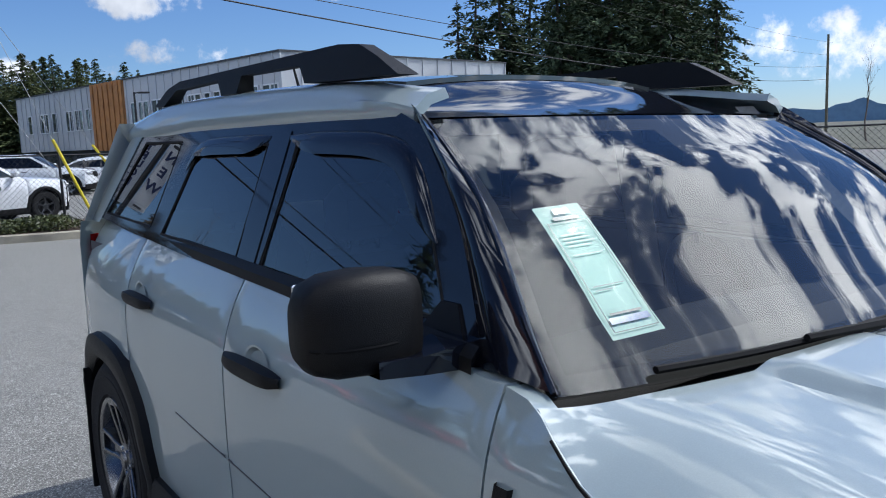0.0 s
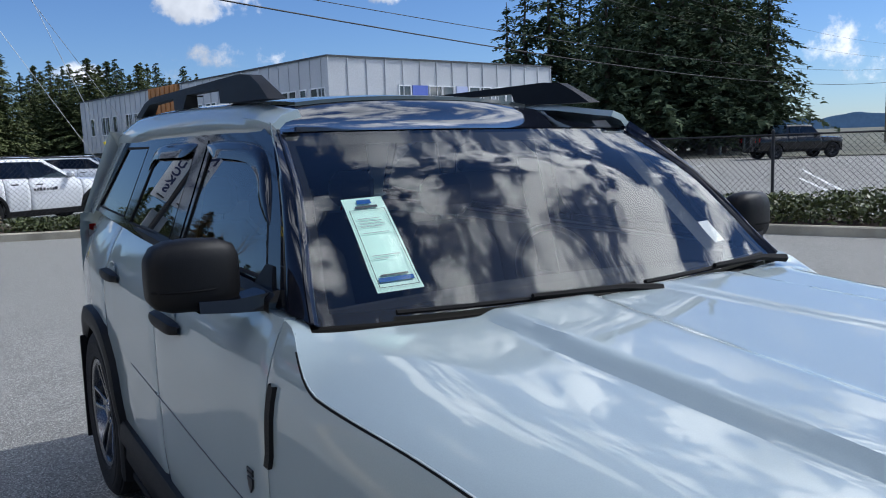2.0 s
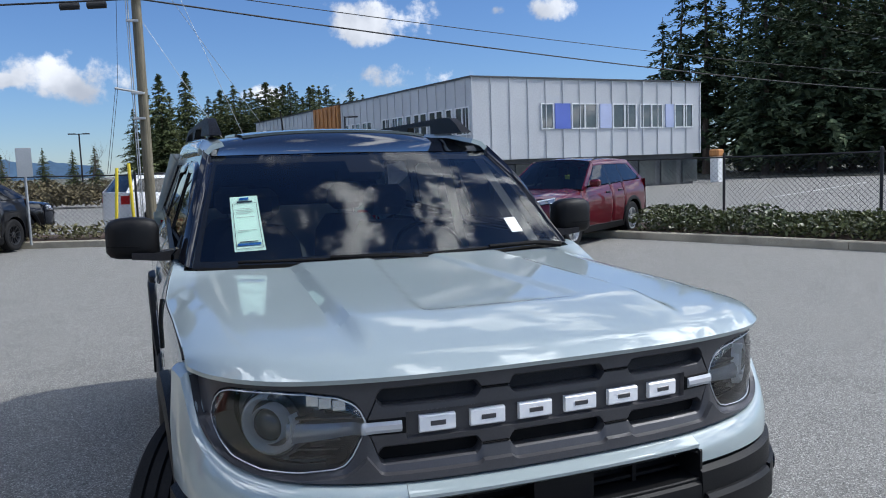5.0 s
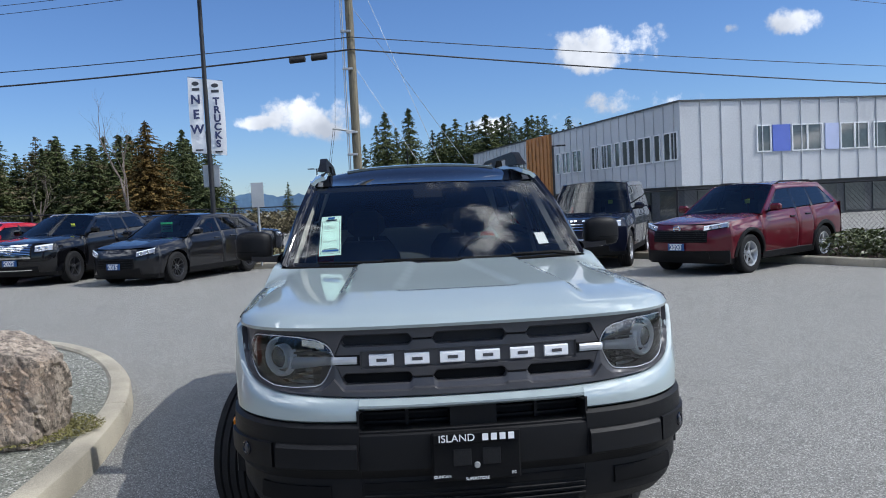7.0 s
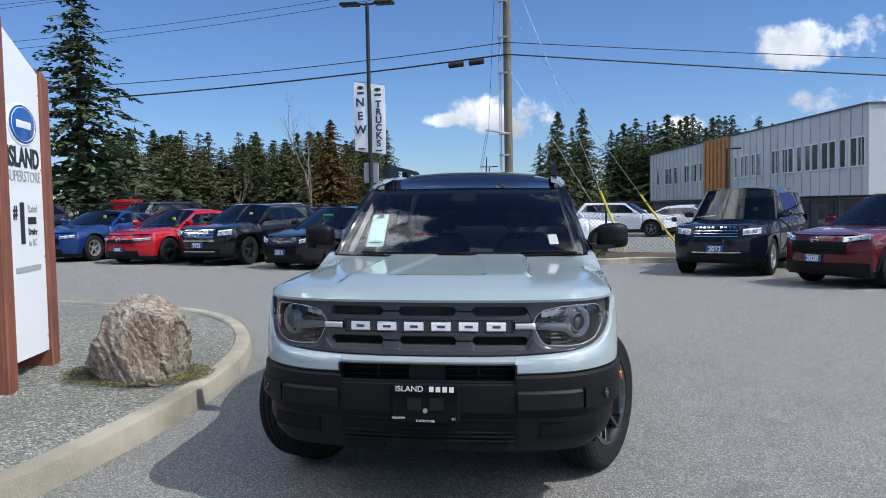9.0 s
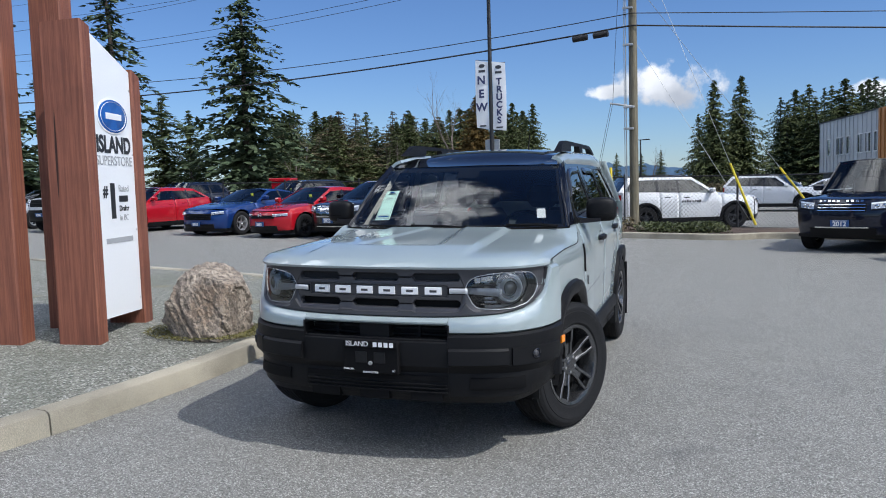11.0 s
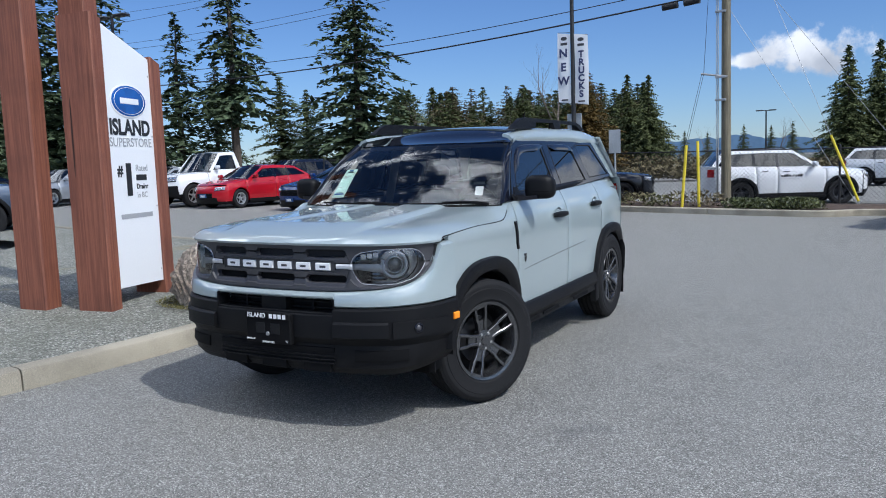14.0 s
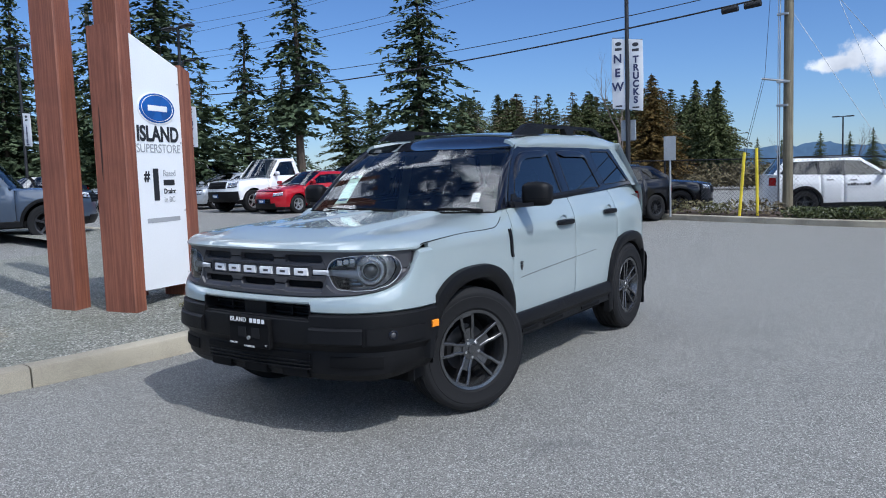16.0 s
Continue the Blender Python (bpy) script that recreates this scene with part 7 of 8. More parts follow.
for az, el, dist in ((0.3, 6.6, 62), (2.0, 6.8, 64), (-12.0, 5.5, 60), (-13.5, 5.6, 62)):
    tree_by("spruce", az, el, dist, "dark green fir standing alone beyond the road")
tree_by("cedar", -15.9, 6.2, 52, "browning cedar beyond the lot", 1.1)
tree_by("fir", -32.3, 14.4, 52, "tall dark fir with drooping layered boughs", 1.25)
rng = random.Random(4)
for k in range(120):
    az = -31 + 18.5 * rng.random()
    tree_by(rng.choice(["wood", "wood", "spruce", "alder"]), az, rng.uniform(3.0, 5.3), rng.uniform(66, 100), "conifer of the wood behind the lot", rng.uniform(1.05, 1.6))
for k in range(26):
    az = 4.0 + 10.5 * k / 25
    tree_by(rng.choice(["fir", "spruce", "wood"]), az, 5.9 - 0.05 * abs(k - 10) + rng.uniform(-0.6, 0.4), rng.uniform(105, 125), "conifer behind the office building", rng.uniform(1.0, 1.4))
for az, el, dist, kd in ((-55.8, 13.5, 45, "fir"), (-52.5, 15.0, 46, "fir"), (-47.0, 10.2, 50, "fir_b"), (-43.4, 14.0, 48, "tall"), (-44.6, 7.4, 55, "fir_b"), (-40.2, 6.0, 58, "wood"), (-38.4, 5.2, 60, "wood"), (-50, 7.0, 56, "fir_b"), (-58.9, 6.0, 60, "fir"), (-62, 9, 55, "fir")):
    tree_by(kd, az, el, dist, "tall dark fir behind the car rows", 1.3, (3.1, -4.1))
for az, el, dist, kd in ((36.6, 9.5, 75, "tall"), (37.8, 11.5, 72, "fir_b"), (39.4, 13.0, 70, "tall"), (40.4, 10.5, 74, "tall"), (41.6, 11.0, 78, "fir_b"), (42.8, 5.5, 72, "wood"), (39.0, 5.0, 76, "wood"), (36.4, 4.4, 78, "wood")):
    tree_by(kd, az, el, dist, "tall thin pine in the grove across the road", 1.15, (-0.9, -2.2))
for k in range(13):
    tree_by(("fir", "fir_b", "fir_b", "spruce_dark")[k % 4], 43.2 + 0.86 * k, 13.6 + 1.6 * math.sin(k * 2.1) - (2.5 if k > 10 else 0.0), 62 + 5 * (k % 4), "tall dense fir in the grove across the road", 0.98 + 0.1 * (k % 3), (-0.9, -2.2))
for az, el in ((-8.2, 1.9), (-6.5, 1.8), (-5.2, 2.0), (-2.7, 4.4), (-1.8, 5.7), (-0.4, 5.5), (-12, 1.6), (-10.5, 1.5)):
    tree_by("wood", az, el, 85, "conifer beyond the road", 0.9, (3.1, -4.1))

for k in range(26):
    az = 215 + 85 * k / 25 + rng.uniform(-1, 1)
    tree_by(rng.choice(["wood", "fir", "spruce"]), az, rng.uniform(9, 15), rng.uniform(38, 55), "conifer on the west side of the lot", 1.0, (0, 0))

# ---- the timber sign on the gravel island ----
def build_sign():
    d = Vector((-0.285, 0.958, 0)).normalized()
    turn = math.degrees(math.atan2(-d.x, d.y))
    base = 0.24
    s = thing("dealer_sign", "tall white enamel sign panel framed by red-brown timber posts", "sign", at=pose(-3.30, 0.70, base, 0, 0, turn))
    # local: +y runs along the sign, +x is its face
    H0, H1 = 2.63, 2.37
    g = geo()
    top = lambda y: H0 - (H0 - H1) * y / 0.77
    n = geo()
    v = [(x, y, z) for x in (-0.02, 0.0) for y, z in ((0.0, 0.15), (0.77, 0.13), (0.77, top(0.77)), (0.0, top(0.0)))]
    add(n, v, [(4, 5, 6, 7), (3, 2, 1, 0), (0, 1, 5, 4), (1, 2, 6, 5), (2, 3, 7, 6), (3, 0, 4, 7)])
    panel = part("panel", n, M["white"], s, "white enamel panel", 20)
    n = geo()
    v = [(x, y, z) for x in (-0.30, -0.28) for y, z in ((0.0, 0.15), (0.77, 0.13), (0.77, top(0.77)), (0.0, top(0.0)))]
    add(n, v, [(4, 5, 6, 7), (3, 2, 1, 0), (0, 1, 5, 4), (1, 2, 6, 5), (2, 3, 7, 6), (3, 0, 4, 7)])
    part("back_panel", n, M["white"], s)
    for y0, y1, h0, h1 in ((-0.15, 0.0, H0 + 0.06, H0 + 0.02), (0.77, 0.93, H1 + 0.03, H1 - 0.03)):
        g = geo()
        b = 0.012
        out = [(-0.33 + b, y0), (0.03 - b, y0), (0.03, y0 + b), (0.03, y1), (-0.33, y1), (-0.33, y0 + b)]
        lo = [Vector((x, y, -0.15)) for x, y in out]
        hi = [Vector((x, y, h0 + (h1 - h0) * (y - y0) / (y1 - y0) - (0.02 if x < -0.2 else 0))) for x, y in out]
        k = len(out)
        add(g, lo + hi, [(i, (i + 1) % k, (i + 1) % k + k, i + k) for i in range(k)] + [tuple(range(k, 2 * k)), tuple(reversed(range(k)))])
        part("sign_post", g, M["timber"], s, "red-brown stained timber post", 20)
    # lettering on the face: words run along +y, read from +x
    f = pose(0.002, 0.385, 0, 0, 0, 90)
    def spot(y, z):
        return pose(0.003, y, z, 0, 0, 90)
    g = geo()
    lathe(g, [(0.0, 0.010), (0.9, 0.010), (1.0, 0.006), (1.0, 0.0)], Matrix.Translation((0.0, 0.385, 1.93)) @ Matrix.Diagonal((1, 0.290, 0.160, 1)), 40)
    part("emblem_rim", g, M["white"], panel)
    g = geo()
    lathe(g, [(0.0, 0.014), (0.96, 0.014), (1.0, 0.010), (1.0, 0.0)], Matrix.Translation((0.0, 0.385, 1.93)) @ Matrix.Diagonal((1, 0.275, 0.146, 1)), 40)
    part("emblem", g, M["blue_ink"], panel, "plain blue oval emblem")
    g = geo()
    lathe(g, [(0.86, 0.014), (0.875, 0.017), (0.89, 0.014)], Matrix.Translation((0.0, 0.385, 1.93)) @ Matrix.Diagonal((1, 0.275, 0.146, 1)), 40)
    part("emblem_line", g, M["white"], panel)
    g = geo()
    box(g, 0.012, 0.017, 0.385 - 0.15, 0.385 + 0.15, 1.93 - 0.030, 1.93 + 0.026, None, 0.008)
    part("emblem_mark", g, M["white"], panel)
    words("ISLAND", 0.205, M["ink"], panel, spot(0.385, 1.67), bold=0.007, squeeze=0.95, thick=0.0015)
    words("SUPERSTORE", 0.120, M["grey_ink"], panel, spot(0.385, 1.53), squeeze=1.0, thick=0.001)
    words("#", 0.14, M["ink"], panel, spot(0.17, 1.26), bold=0.005, thick=0.001)
    words("1", 0.40, M["ink"], panel, spot(0.305, 1.16), bold=0.022, thick=0.001)
    words("Rated", 0.088, M["grey_ink"], panel, spot(0.42, 1.285), align="LEFT", thick=0.001)
    g = geo()
    box(g, 0.0, 0.003, 0.425, 0.60, 1.165, 1.222)
    part("lettering_bar", g, M["ink"], panel)
    words("Dealer", 0.070, M["ink"], panel, spot(0.42, 1.105), bold=0.002, align="LEFT", thick=0.001)
    words("in BC", 0.078, M["grey_ink"], panel, spot(0.42, 1.02), align="LEFT", thick=0.001)
    g = geo()
    box(g, 0.0, 0.003, 0.14, 0.66, 0.80, 0.845)
    part("address_bar", g, M["grey_ink"], panel)
    for y in (0.02, 0.75):
        for z in (0.25, 0.9, 1.6, 2.2):
            g = geo()
            lathe(g, [(0.0, 0.006), (0.008, 0.005), (0.009, 0.0)], Matrix.Translation((0.0, y, z)), 8)
            part("panel_screw", g, M["galv"], panel)
    # free-standing tall posts of the same timber
    for x, y, w, turn2 in ((-4.00, 0.375, 0.30, 16.0), (-4.05, 1.08, 0.30, 16.0)):
        g = geo()
        box(g, -w / 2, w / 2, -w * 0.36, w * 0.36, -0.3, 5.4, None, 0.014)
        ob = solid("timber_post", g, M["timber"], "tall square red-brown stained timber post on the gravel", "post", "sign posts", at=pose(x, y, base, 0, 0, turn2), sharp=20)


build_sign()


def build_rock():
    bm = bmesh.new()
    bmesh.ops.create_icosphere(bm, subdivisions=6, radius=1.0)
    rng = random.Random(21)
    cuts = []
    for k in range(22):
        d = Vector((rng.gauss(0, 1), rng.gauss(0, 1), rng.gauss(0.25, 0.6))).normalized()
        cuts.append((d, rng.uniform(0.86, 1.04)))
    cuts += [(Vector((-0.80, -0.20, 0.42)).normalized(), 0.80), (Vector((0.35, -0.15, 0.92)).normalized(), 0.84), (Vector((-0.30, -0.25, 0.92)).normalized(), 0.88), (Vector((0.15, -0.95, 0.25)).normalized(), 0.84)]
    for v in bm.verts:
        d0 = v.co.normalized()
        p = d0 / (abs(d0.x) ** 3.4 + abs(d0.y) ** 3.4 + abs(d0.z) ** 3.4) ** (1 / 3.4)
        for d, k in cuts:
            over = p.dot(d) - k
            if over > 0:
                p -= d * over * 0.96
        q = Vector((p.x * 0.372 - 0.012, p.y * 0.32, p.z * 0.388))
        # steep slanting beds with ledges, then a fine broken surface
        bed = q.x * 0.86 + q.z * 0.34 + q.y * 0.38
        step = (bed * 15.0 + 1.1 * noise.noise(q * 6.0)) % 1.0
        chip = noise.cell(Vector((bed * 15.0, q.y * 4.0, q.z * 4.5 + 0.8 * q.x)))
        ridg = noise.ridged_multi_fractal(Vector((q.x * 5.0 + q.z * 2.0, q.y * 5.0, q.z * 1.8)), 0.9, 2.2, 6, 1.0, 2.0)
        out = Vector((d0.x, d0.y, 0.5 * d0.z))
        q += out * (0.020 * step + 0.014 * chip + 0.012 * (ridg - 1.2) + 0.010 * noise.fractal(q * 7.0 + Vector((3, 1, 7)), 1.0, 2.1, 6))
        v.co = q
    me = bpy.data.meshes.new("boulder")
    bm.to_mesh(me)
    bm.free()
    me.materials.append(M["rock"])
    me.polygons.foreach_set("use_smooth", [True] * len(me.polygons))
    me.set_sharp_from_angle(angle=radians(28))
    ob = new("boulder", me)
    ob.matrix_world = pose(-2.60, 1.22, 0.455, 0, 0, 12)
    tagged(ob, "rough grey-brown boulder on the gravel island", "rock")
    # moss and weeds at its foot
    g = geo()
    rng = random.Random(8)
    for k in range(5200):
        a = rng.uniform(0, 2 * math.pi)
        r = rng.uniform(0.72, 1.32 if math.cos(a) < 0.2 else 1.15) - abs(rng.gauss(0, 0.05))
        x, y = -2.60 + 0.50 * r * math.cos(a), 1.25 + 0.36 * r * math.sin(a)
        z = gz(x, y) + 0.17
        h, w = rng.uniform(0.003, 0.013), rng.uniform(0.004, 0.009)
        t = rng.uniform(0, 6.3)
        dx, dy = math.cos(t) * w, math.sin(t) * w
        add(g, [(x - dx, y - dy, z), (x + dx, y + dy, z), (x + rng.uniform(-0.02, 0.02), y + rng.uniform(-0.02, 0.02), z + h)], [(0, 1, 2)])
    solid("moss", g, material("yellow_green_moss", (0.135, 0.122, 0.040), 0.9, 0, 0.4, 4, 40, island=0.4), "yellow-green moss and weeds round the boulder", "moss", kind="stuff")


build_rock()


# ---- far planters, hedge, fence ----
LEFT_KERB = [(-16.0, 19.5), (-9.0, 17.9), (-6.0, 17.2), (-3.6, 16.8), (-1.5, 16.25), (0.6, 15.75), (1.9, 15.65), (2.35, 16.1), (3.2, 16.3), (5.0, 15.4), (7.0, 12.9), (8.3, 10.8), (9.2, 8.5), (10.0, 6.0), (11.6, 2.0), (13.5, -3.0), (16, -9)]
kerb("kerb", LEFT_KERB[::-1][::-1], "grey concrete kerb of the planter along the fence")
inner_line = [(-16.2, 21.0), (-8.8, 19.6), (-5.6, 19.0), (-3.2, 18.7), (-1.1, 18.5), (1.0, 18.3), (2.4, 18.2), (3.6, 18.1), (4.9, 17.9), (6.5, 16.8), (8.6, 14.2), (9.9, 11.6), (10.8, 9.2), (11.7, 6.6), (13.3, 2.6), (15.2, -2.4), (17.7, -8.4)]
fill("planter_soil", [(x + 0.06, y + 0.10) for x, y in LEFT_KERB], inner_line, M["soil"], "dark bark mulch in the planter", 0.12, 0.03, 6)


def leaf_mass(name, pts, mat, label, rad, high, count, size, seed, category="hedge"):
    """A clipped mass of leaves along a line, as thousands of single leaves over dark twigs."""
    rng = random.Random(seed)
    g = geo()
    line = dense(pts, 0.1)
    for k in range(count):
        p = line[rng.randrange(len(line))]
        a, r = rng.uniform(0, 2 * math.pi), rad * math.sqrt(rng.random())
        bump_h = 0.75 + 0.35 * noise.noise(Vector((p.x * 1.7, p.y * 1.7, seed)))
        x, y = p.x + r * math.cos(a), p.y + r * math.sin(a)
        zt = high * bump_h * math.sqrt(max(0.05, 1 - (r / rad) ** 2 * 0.8))
        z = gz(x, y) + 0.12 + zt * (1 - rng.random() ** 2.2 * 0.9)
        s = size * rng.uniform(0.6, 1.4)
        e = Vector((rng.uniform(-1, 1), rng.uniform(-1, 1), rng.uniform(-0.3, 0.9))).normalized()
        w = e.cross(Vector((rng.uniform(-1, 1), rng.uniform(-1, 1), rng.uniform(-1, 1)))).normalized()
        c = Vector((x, y, z))
        add(g, [c - e * s, c + w * s * 0.5, c + e * s, c - w * s * 0.5], [(0, 1, 2, 3)])
    me = mesh_of(name, g, mat, smooth=False)
    ob = new(name, me)
    return tagged(ob, label, category, kind="stuff")


leaf_mass("hedge", [(8.9, 11.0), (9.6, 9.0), (10.35, 7.0), (11.2, 4.6), (12.2, 2.2)], M["leaf"], "low dense evergreen hedge in the planter", 0.55, 0.62, 15000, 0.045, 3)
leaf_mass("juniper", [(-0.1, 16.5), (0.6, 16.35), (1.5, 16.25)], M["leaf"], "low spreading juniper beside the utility pole", 0.42, 0.36, 3800, 0.038, 5, "shrub")
leaf_mass("juniper", [(4.3, 16.6), (5.0, 16.3)], M["leaf"], "low green shrub in the planter", 0.4, 0.45, 1500, 0.04, 7, "shrub")
leaf_mass("dry_shrub", [(-3.4, 17.3), (-2.6, 17.2), (-1.7, 16.9), (-0.6, 16.8)], material("dry_stems", (0.13, 0.10, 0.06), 0.9, 0, 0.3, 3, 20, color2=(0.16, 0.17, 0.07), island=0.4), "thin dry shrubs by the fence", 0.35, 0.5, 900, 0.05, 9, "shrub")


def build_fence():
    line = dense([(-16.3, 21.1), (-8.6, 19.9), (-3.0, 18.9), (2.3, 18.6), (4.6, 18.4), (6.6, 17.4), (8.9, 14.6), (10.4, 11.8), (12.2, 7.0), (13.9, 2.8), (15.9, -2.2), (18.3, -8.3)], 0.3)
    f = thing("fence", "black chain-link fence with round steel posts", "fence", kind="structure")
    run = 0.0
    topz = 1.60
    mesh = geo()
    tops = []
    for i, p in enumerate(line):
        if i:
            run += (p - line[i - 1]).length
        tops.append((p.x, p.y, gz(p.x, p.y) + topz - 0.05))
        if i == 0 or run > 2.9:
            run = 0.0
            g = geo()
            z = gz(p.x, p.y)
            tube(g, [(p.x, p.y, z - 0.1), (p.x, p.y, z + topz)], 0.030, 10)
            lathe(g, [(0.0, 0.05), (0.022, 0.04), (0.034, 0.0), (0.03, -0.02)], Matrix.Translation((p.x, p.y, z + topz)) @ pose(0, 0, 0, 0, -90), 10)
            part("fence_post", g, M["black_metal"], f)
    for z in (0.0, -1.42):
        g = geo()
        tube(g, [(x, y, zz + z) for x, y, zz in tops], 0.019 if z == 0 else 0.006, 6)
        part("fence_rail", g, M["black_metal"], f)
    # woven wire
    tot = [0.0]
    for a, b in zip(line, line[1:]):
        tot.append(tot[-1] + (b - a).length)

    def along(s):
        s = max(0.0, min(tot[-1] - 1e-3, s))
        i = max(0, np.searchsorted(tot, s) - 1)
        q = line[i].lerp(line[i + 1], (s - tot[i]) / (tot[i + 1] - tot[i]))
        return q
    s = 0.0
    while s < tot[-1] - 1.5:
        for sign in (0, 1):
            a, b = along(s + 1.4 * sign), along(s + 1.4 * (1 - sign))
            za, zb = gz(a.x, a.y) + 0.12, gz(b.x, b.y) + topz - 0.07
            tube(mesh, [(a.x, a.y, za), (b.x, b.y, zb)], 0.0035, 3, False)
        s += 0.11
    tagged(part("chain_link", mesh, M["black_metal"], f, "woven black wire"), kind="stuff")


build_fence()


# ---- poles, wires, lamps, banners ----
def sag_line(a, b, sag, n=24):
    a, b = Vector(a), Vector(b)
    return [a.lerp(b, k / n) - Vector((0, 0, sag * 4 * (k / n) * (1 - k / n))) for k in range(n + 1)]


def utility_pole(x, y, h, name_label, r=0.15):
    p = thing("utility_pole", name_label, "pole", "utility poles", at=pose(x, y, gz(x, y)))
    g = geo()
    tube(g, [(0, 0, -0.3), (0, 0, h * 0.5), (0, 0, h)], [r * 1.08, r * 0.95, r * 0.8], 14)
    part("pole", g, M["pole_wood"], p, "weathered round wooden pole")
    return p


PX, PY = -0.66, 18.2
pole = utility_pole(PX, PY, 11.0, "weathered wooden utility pole carrying cables and conduits", 0.12)
g = geo()
tube(g, [(0.05, -0.10, 3.50), (-0.62, -0.16, 3.62)], 0.028, 8)
part("bracket_arm", g, M["galv"], pole, "grey steel stand-off arm")
for dx, r0 in ((-0.19, 0.016), (-0.235, 0.010)):
    g = geo()
    tube(g, [(dx, -0.10, 0.2), (dx, -0.10, 9.5)], r0, 8)
    part("conduit", g, M["galv"], pole)
for z in (2.9, 3.5, 5.2, 6.2, 7.2):
    g = geo()
    box(g, -0.26, 0.02, -0.17, -0.11, z - 0.03, z + 0.03, None, 0.008)
    part("conduit_clamp", g, M["galv"], pole)
g = geo()
box(g, -1.3, 1.3, -0.06, 0.06, 9.3, 9.42, None, 0.01)
part("crossarm", g, M["pole_wood"], pole)
EAST, WEST = (80.0, 43.0), (-36.0, 21.5)
utility_pole(*EAST, 10.5, "weathered wooden utility pole far along the road", 0.14)
utility_pole(*WEST, 10.5, "weathered wooden utility pole beyond the car rows", 0.14)
cables = [((PX, PY, 8.15), (WEST[0], WEST[1], 8.0), 0.9, 0.008), ((PX, PY, 7.95), (WEST[0], WEST[1], 7.7), 0.9, 0.008),
          ((PX, PY - 0.15, 5.72), (WEST[0], WEST[1], 6.1), 0.75, 0.024), ((PX, PY - 0.15, 6.05), (WEST[0], WEST[1], 6.9), 0.85, 0.013), ((PX, PY - 0.15, 5.72), (EAST[0], EAST[1], 5.9), 1.1, 0.022), ((PX, PY - 0.15, 6.05), (EAST[0], EAST[1], 7.2), 1.0, 0.013),
          ((PX - 1.2, PY, 9.5), (WEST[0] - 1, WEST[1], 8.9), 1.0, 0.007), ((PX + 1.2, PY, 9.5), (WEST[0] + 1, WEST[1], 9.4), 1.0, 0.007), ((PX, PY, 10.6), (WEST[0], WEST[1], 10.0), 1.1, 0.006),
          ((PX + 1.2, PY, 9.5), (EAST[0] + 1, EAST[1], 9.6), 1.0, 0.008), ((PX, PY, 8.7), (EAST[0], EAST[1], 8.3), 1.0, 0.008),
          ((PX - 0.55, PY - 0.15, 3.62), (PX - 0.85, PY - 1.0, 1.6), 0.0, 0.006), ((PX - 0.55, PY - 0.15, 3.62), (PX - 0.25, PY, 9.0), 0.0, 0.006), ((PX - 0.9, PY - 1.0, 1.6), (PX - 0.6, PY - 0.16, 3.62), 0.0, 0.006)]
for a, b, sag, r in cables:
    g = geo()
    tube(g, sag_line(a, b, sag), r, 6)
    solid("cable", g, M["wire"], "black overhead cable strung between poles", "cable", "overhead cables")
west = sag_line((PX, PY - 0.15, 5.72), (WEST[0], WEST[1], 6.1), 0.75, 60)
for i0, i1 in ((1, 2), (2, 3)):
    a, b = west[i0].lerp(west[i1], 0.10), west[i0].lerp(west[i1], 0.85)
    g = geo()
    tube(g, [a - Vector((0, 0, 0.10)), a.lerp(b, 0.03) - Vector((0, 0, 0.10)), a.lerp(b, 0.97) - Vector((0, 0, 0.10)), b - Vector((0, 0, 0.10))], [0.04, 0.085, 0.085, 0.04], 12)
    solid("splice_case", g, M["wire"], "black cable splice case hung under the cable", "splice case", "splice cases")
# guy wires with yellow guards
for top, foot, frac in (((PX, PY, 8.4), (2.55, 18.0, 0.1), 0.21), ((PX, PY, 7.0), (4.5, 21.5, 0.05), 0.24), ((PX, PY, 5.4), (2.5, 18.05, 0.1), 0.0)):
    a, b = Vector(foot), Vector(top)
    g = geo()
    tube(g, [a, b], 0.006, 6)
    guy = solid("guy_wire", g, M["galv"], "steel guy wire bracing the pole, with yellow guard", "wire", "guy wires")
    if frac:
        g = geo()
        tube(g, [a.lerp(b, 0.01), a.lerp(b, frac)], 0.032, 10)
        part("guard", g, M["yellow"], guy, "yellow plastic guard tube")
for p0, p1 in (((-1.46, 16.45, 0.1), (-1.34, 16.45, 1.72)), ((-1.06, 16.6, 0.1), (-1.09, 16.6, 1.82))):
    g = geo()
    tube(g, [p0, p1], 0.036, 10)
    solid("marker_post", g, M["yellow"], "yellow plastic guard post beside the pole", "post", "yellow posts")


def street_lamp(x, y, h, double, label, banners=None):
    p = thing("street_lamp", label, "lamp post", "lamp posts", at=pose(x, y, gz(x, y)))
    g = geo()
    tube(g, [(0, 0, 0.0), (0, 0, h)], [0.065, 0.050], 12)
    lathe(g, [(0.16, 0.0), (0.16, 0.25), (0.13, 0.30), (0.07, 0.31)], pose(0, 0, 0, 0, -90), 16)
    part("post", g, M["black_metal"], p, "black steel post")
    for s in ((-1, 1) if double else (1,)):
        g = geo()
        tube(g, [(0, 0, h - 0.05), (s * 0.22, 0, h - 0.02)], 0.03, 8)
        box(g, min(s * 0.20, s * 0.72), max(s * 0.20, s * 0.72), -0.16, 0.16, h - 0.06, h + 0.02, None, 0.03)
        part("lamp_head", g, M["black_metal"], p, "flat black lamp head")
    return p


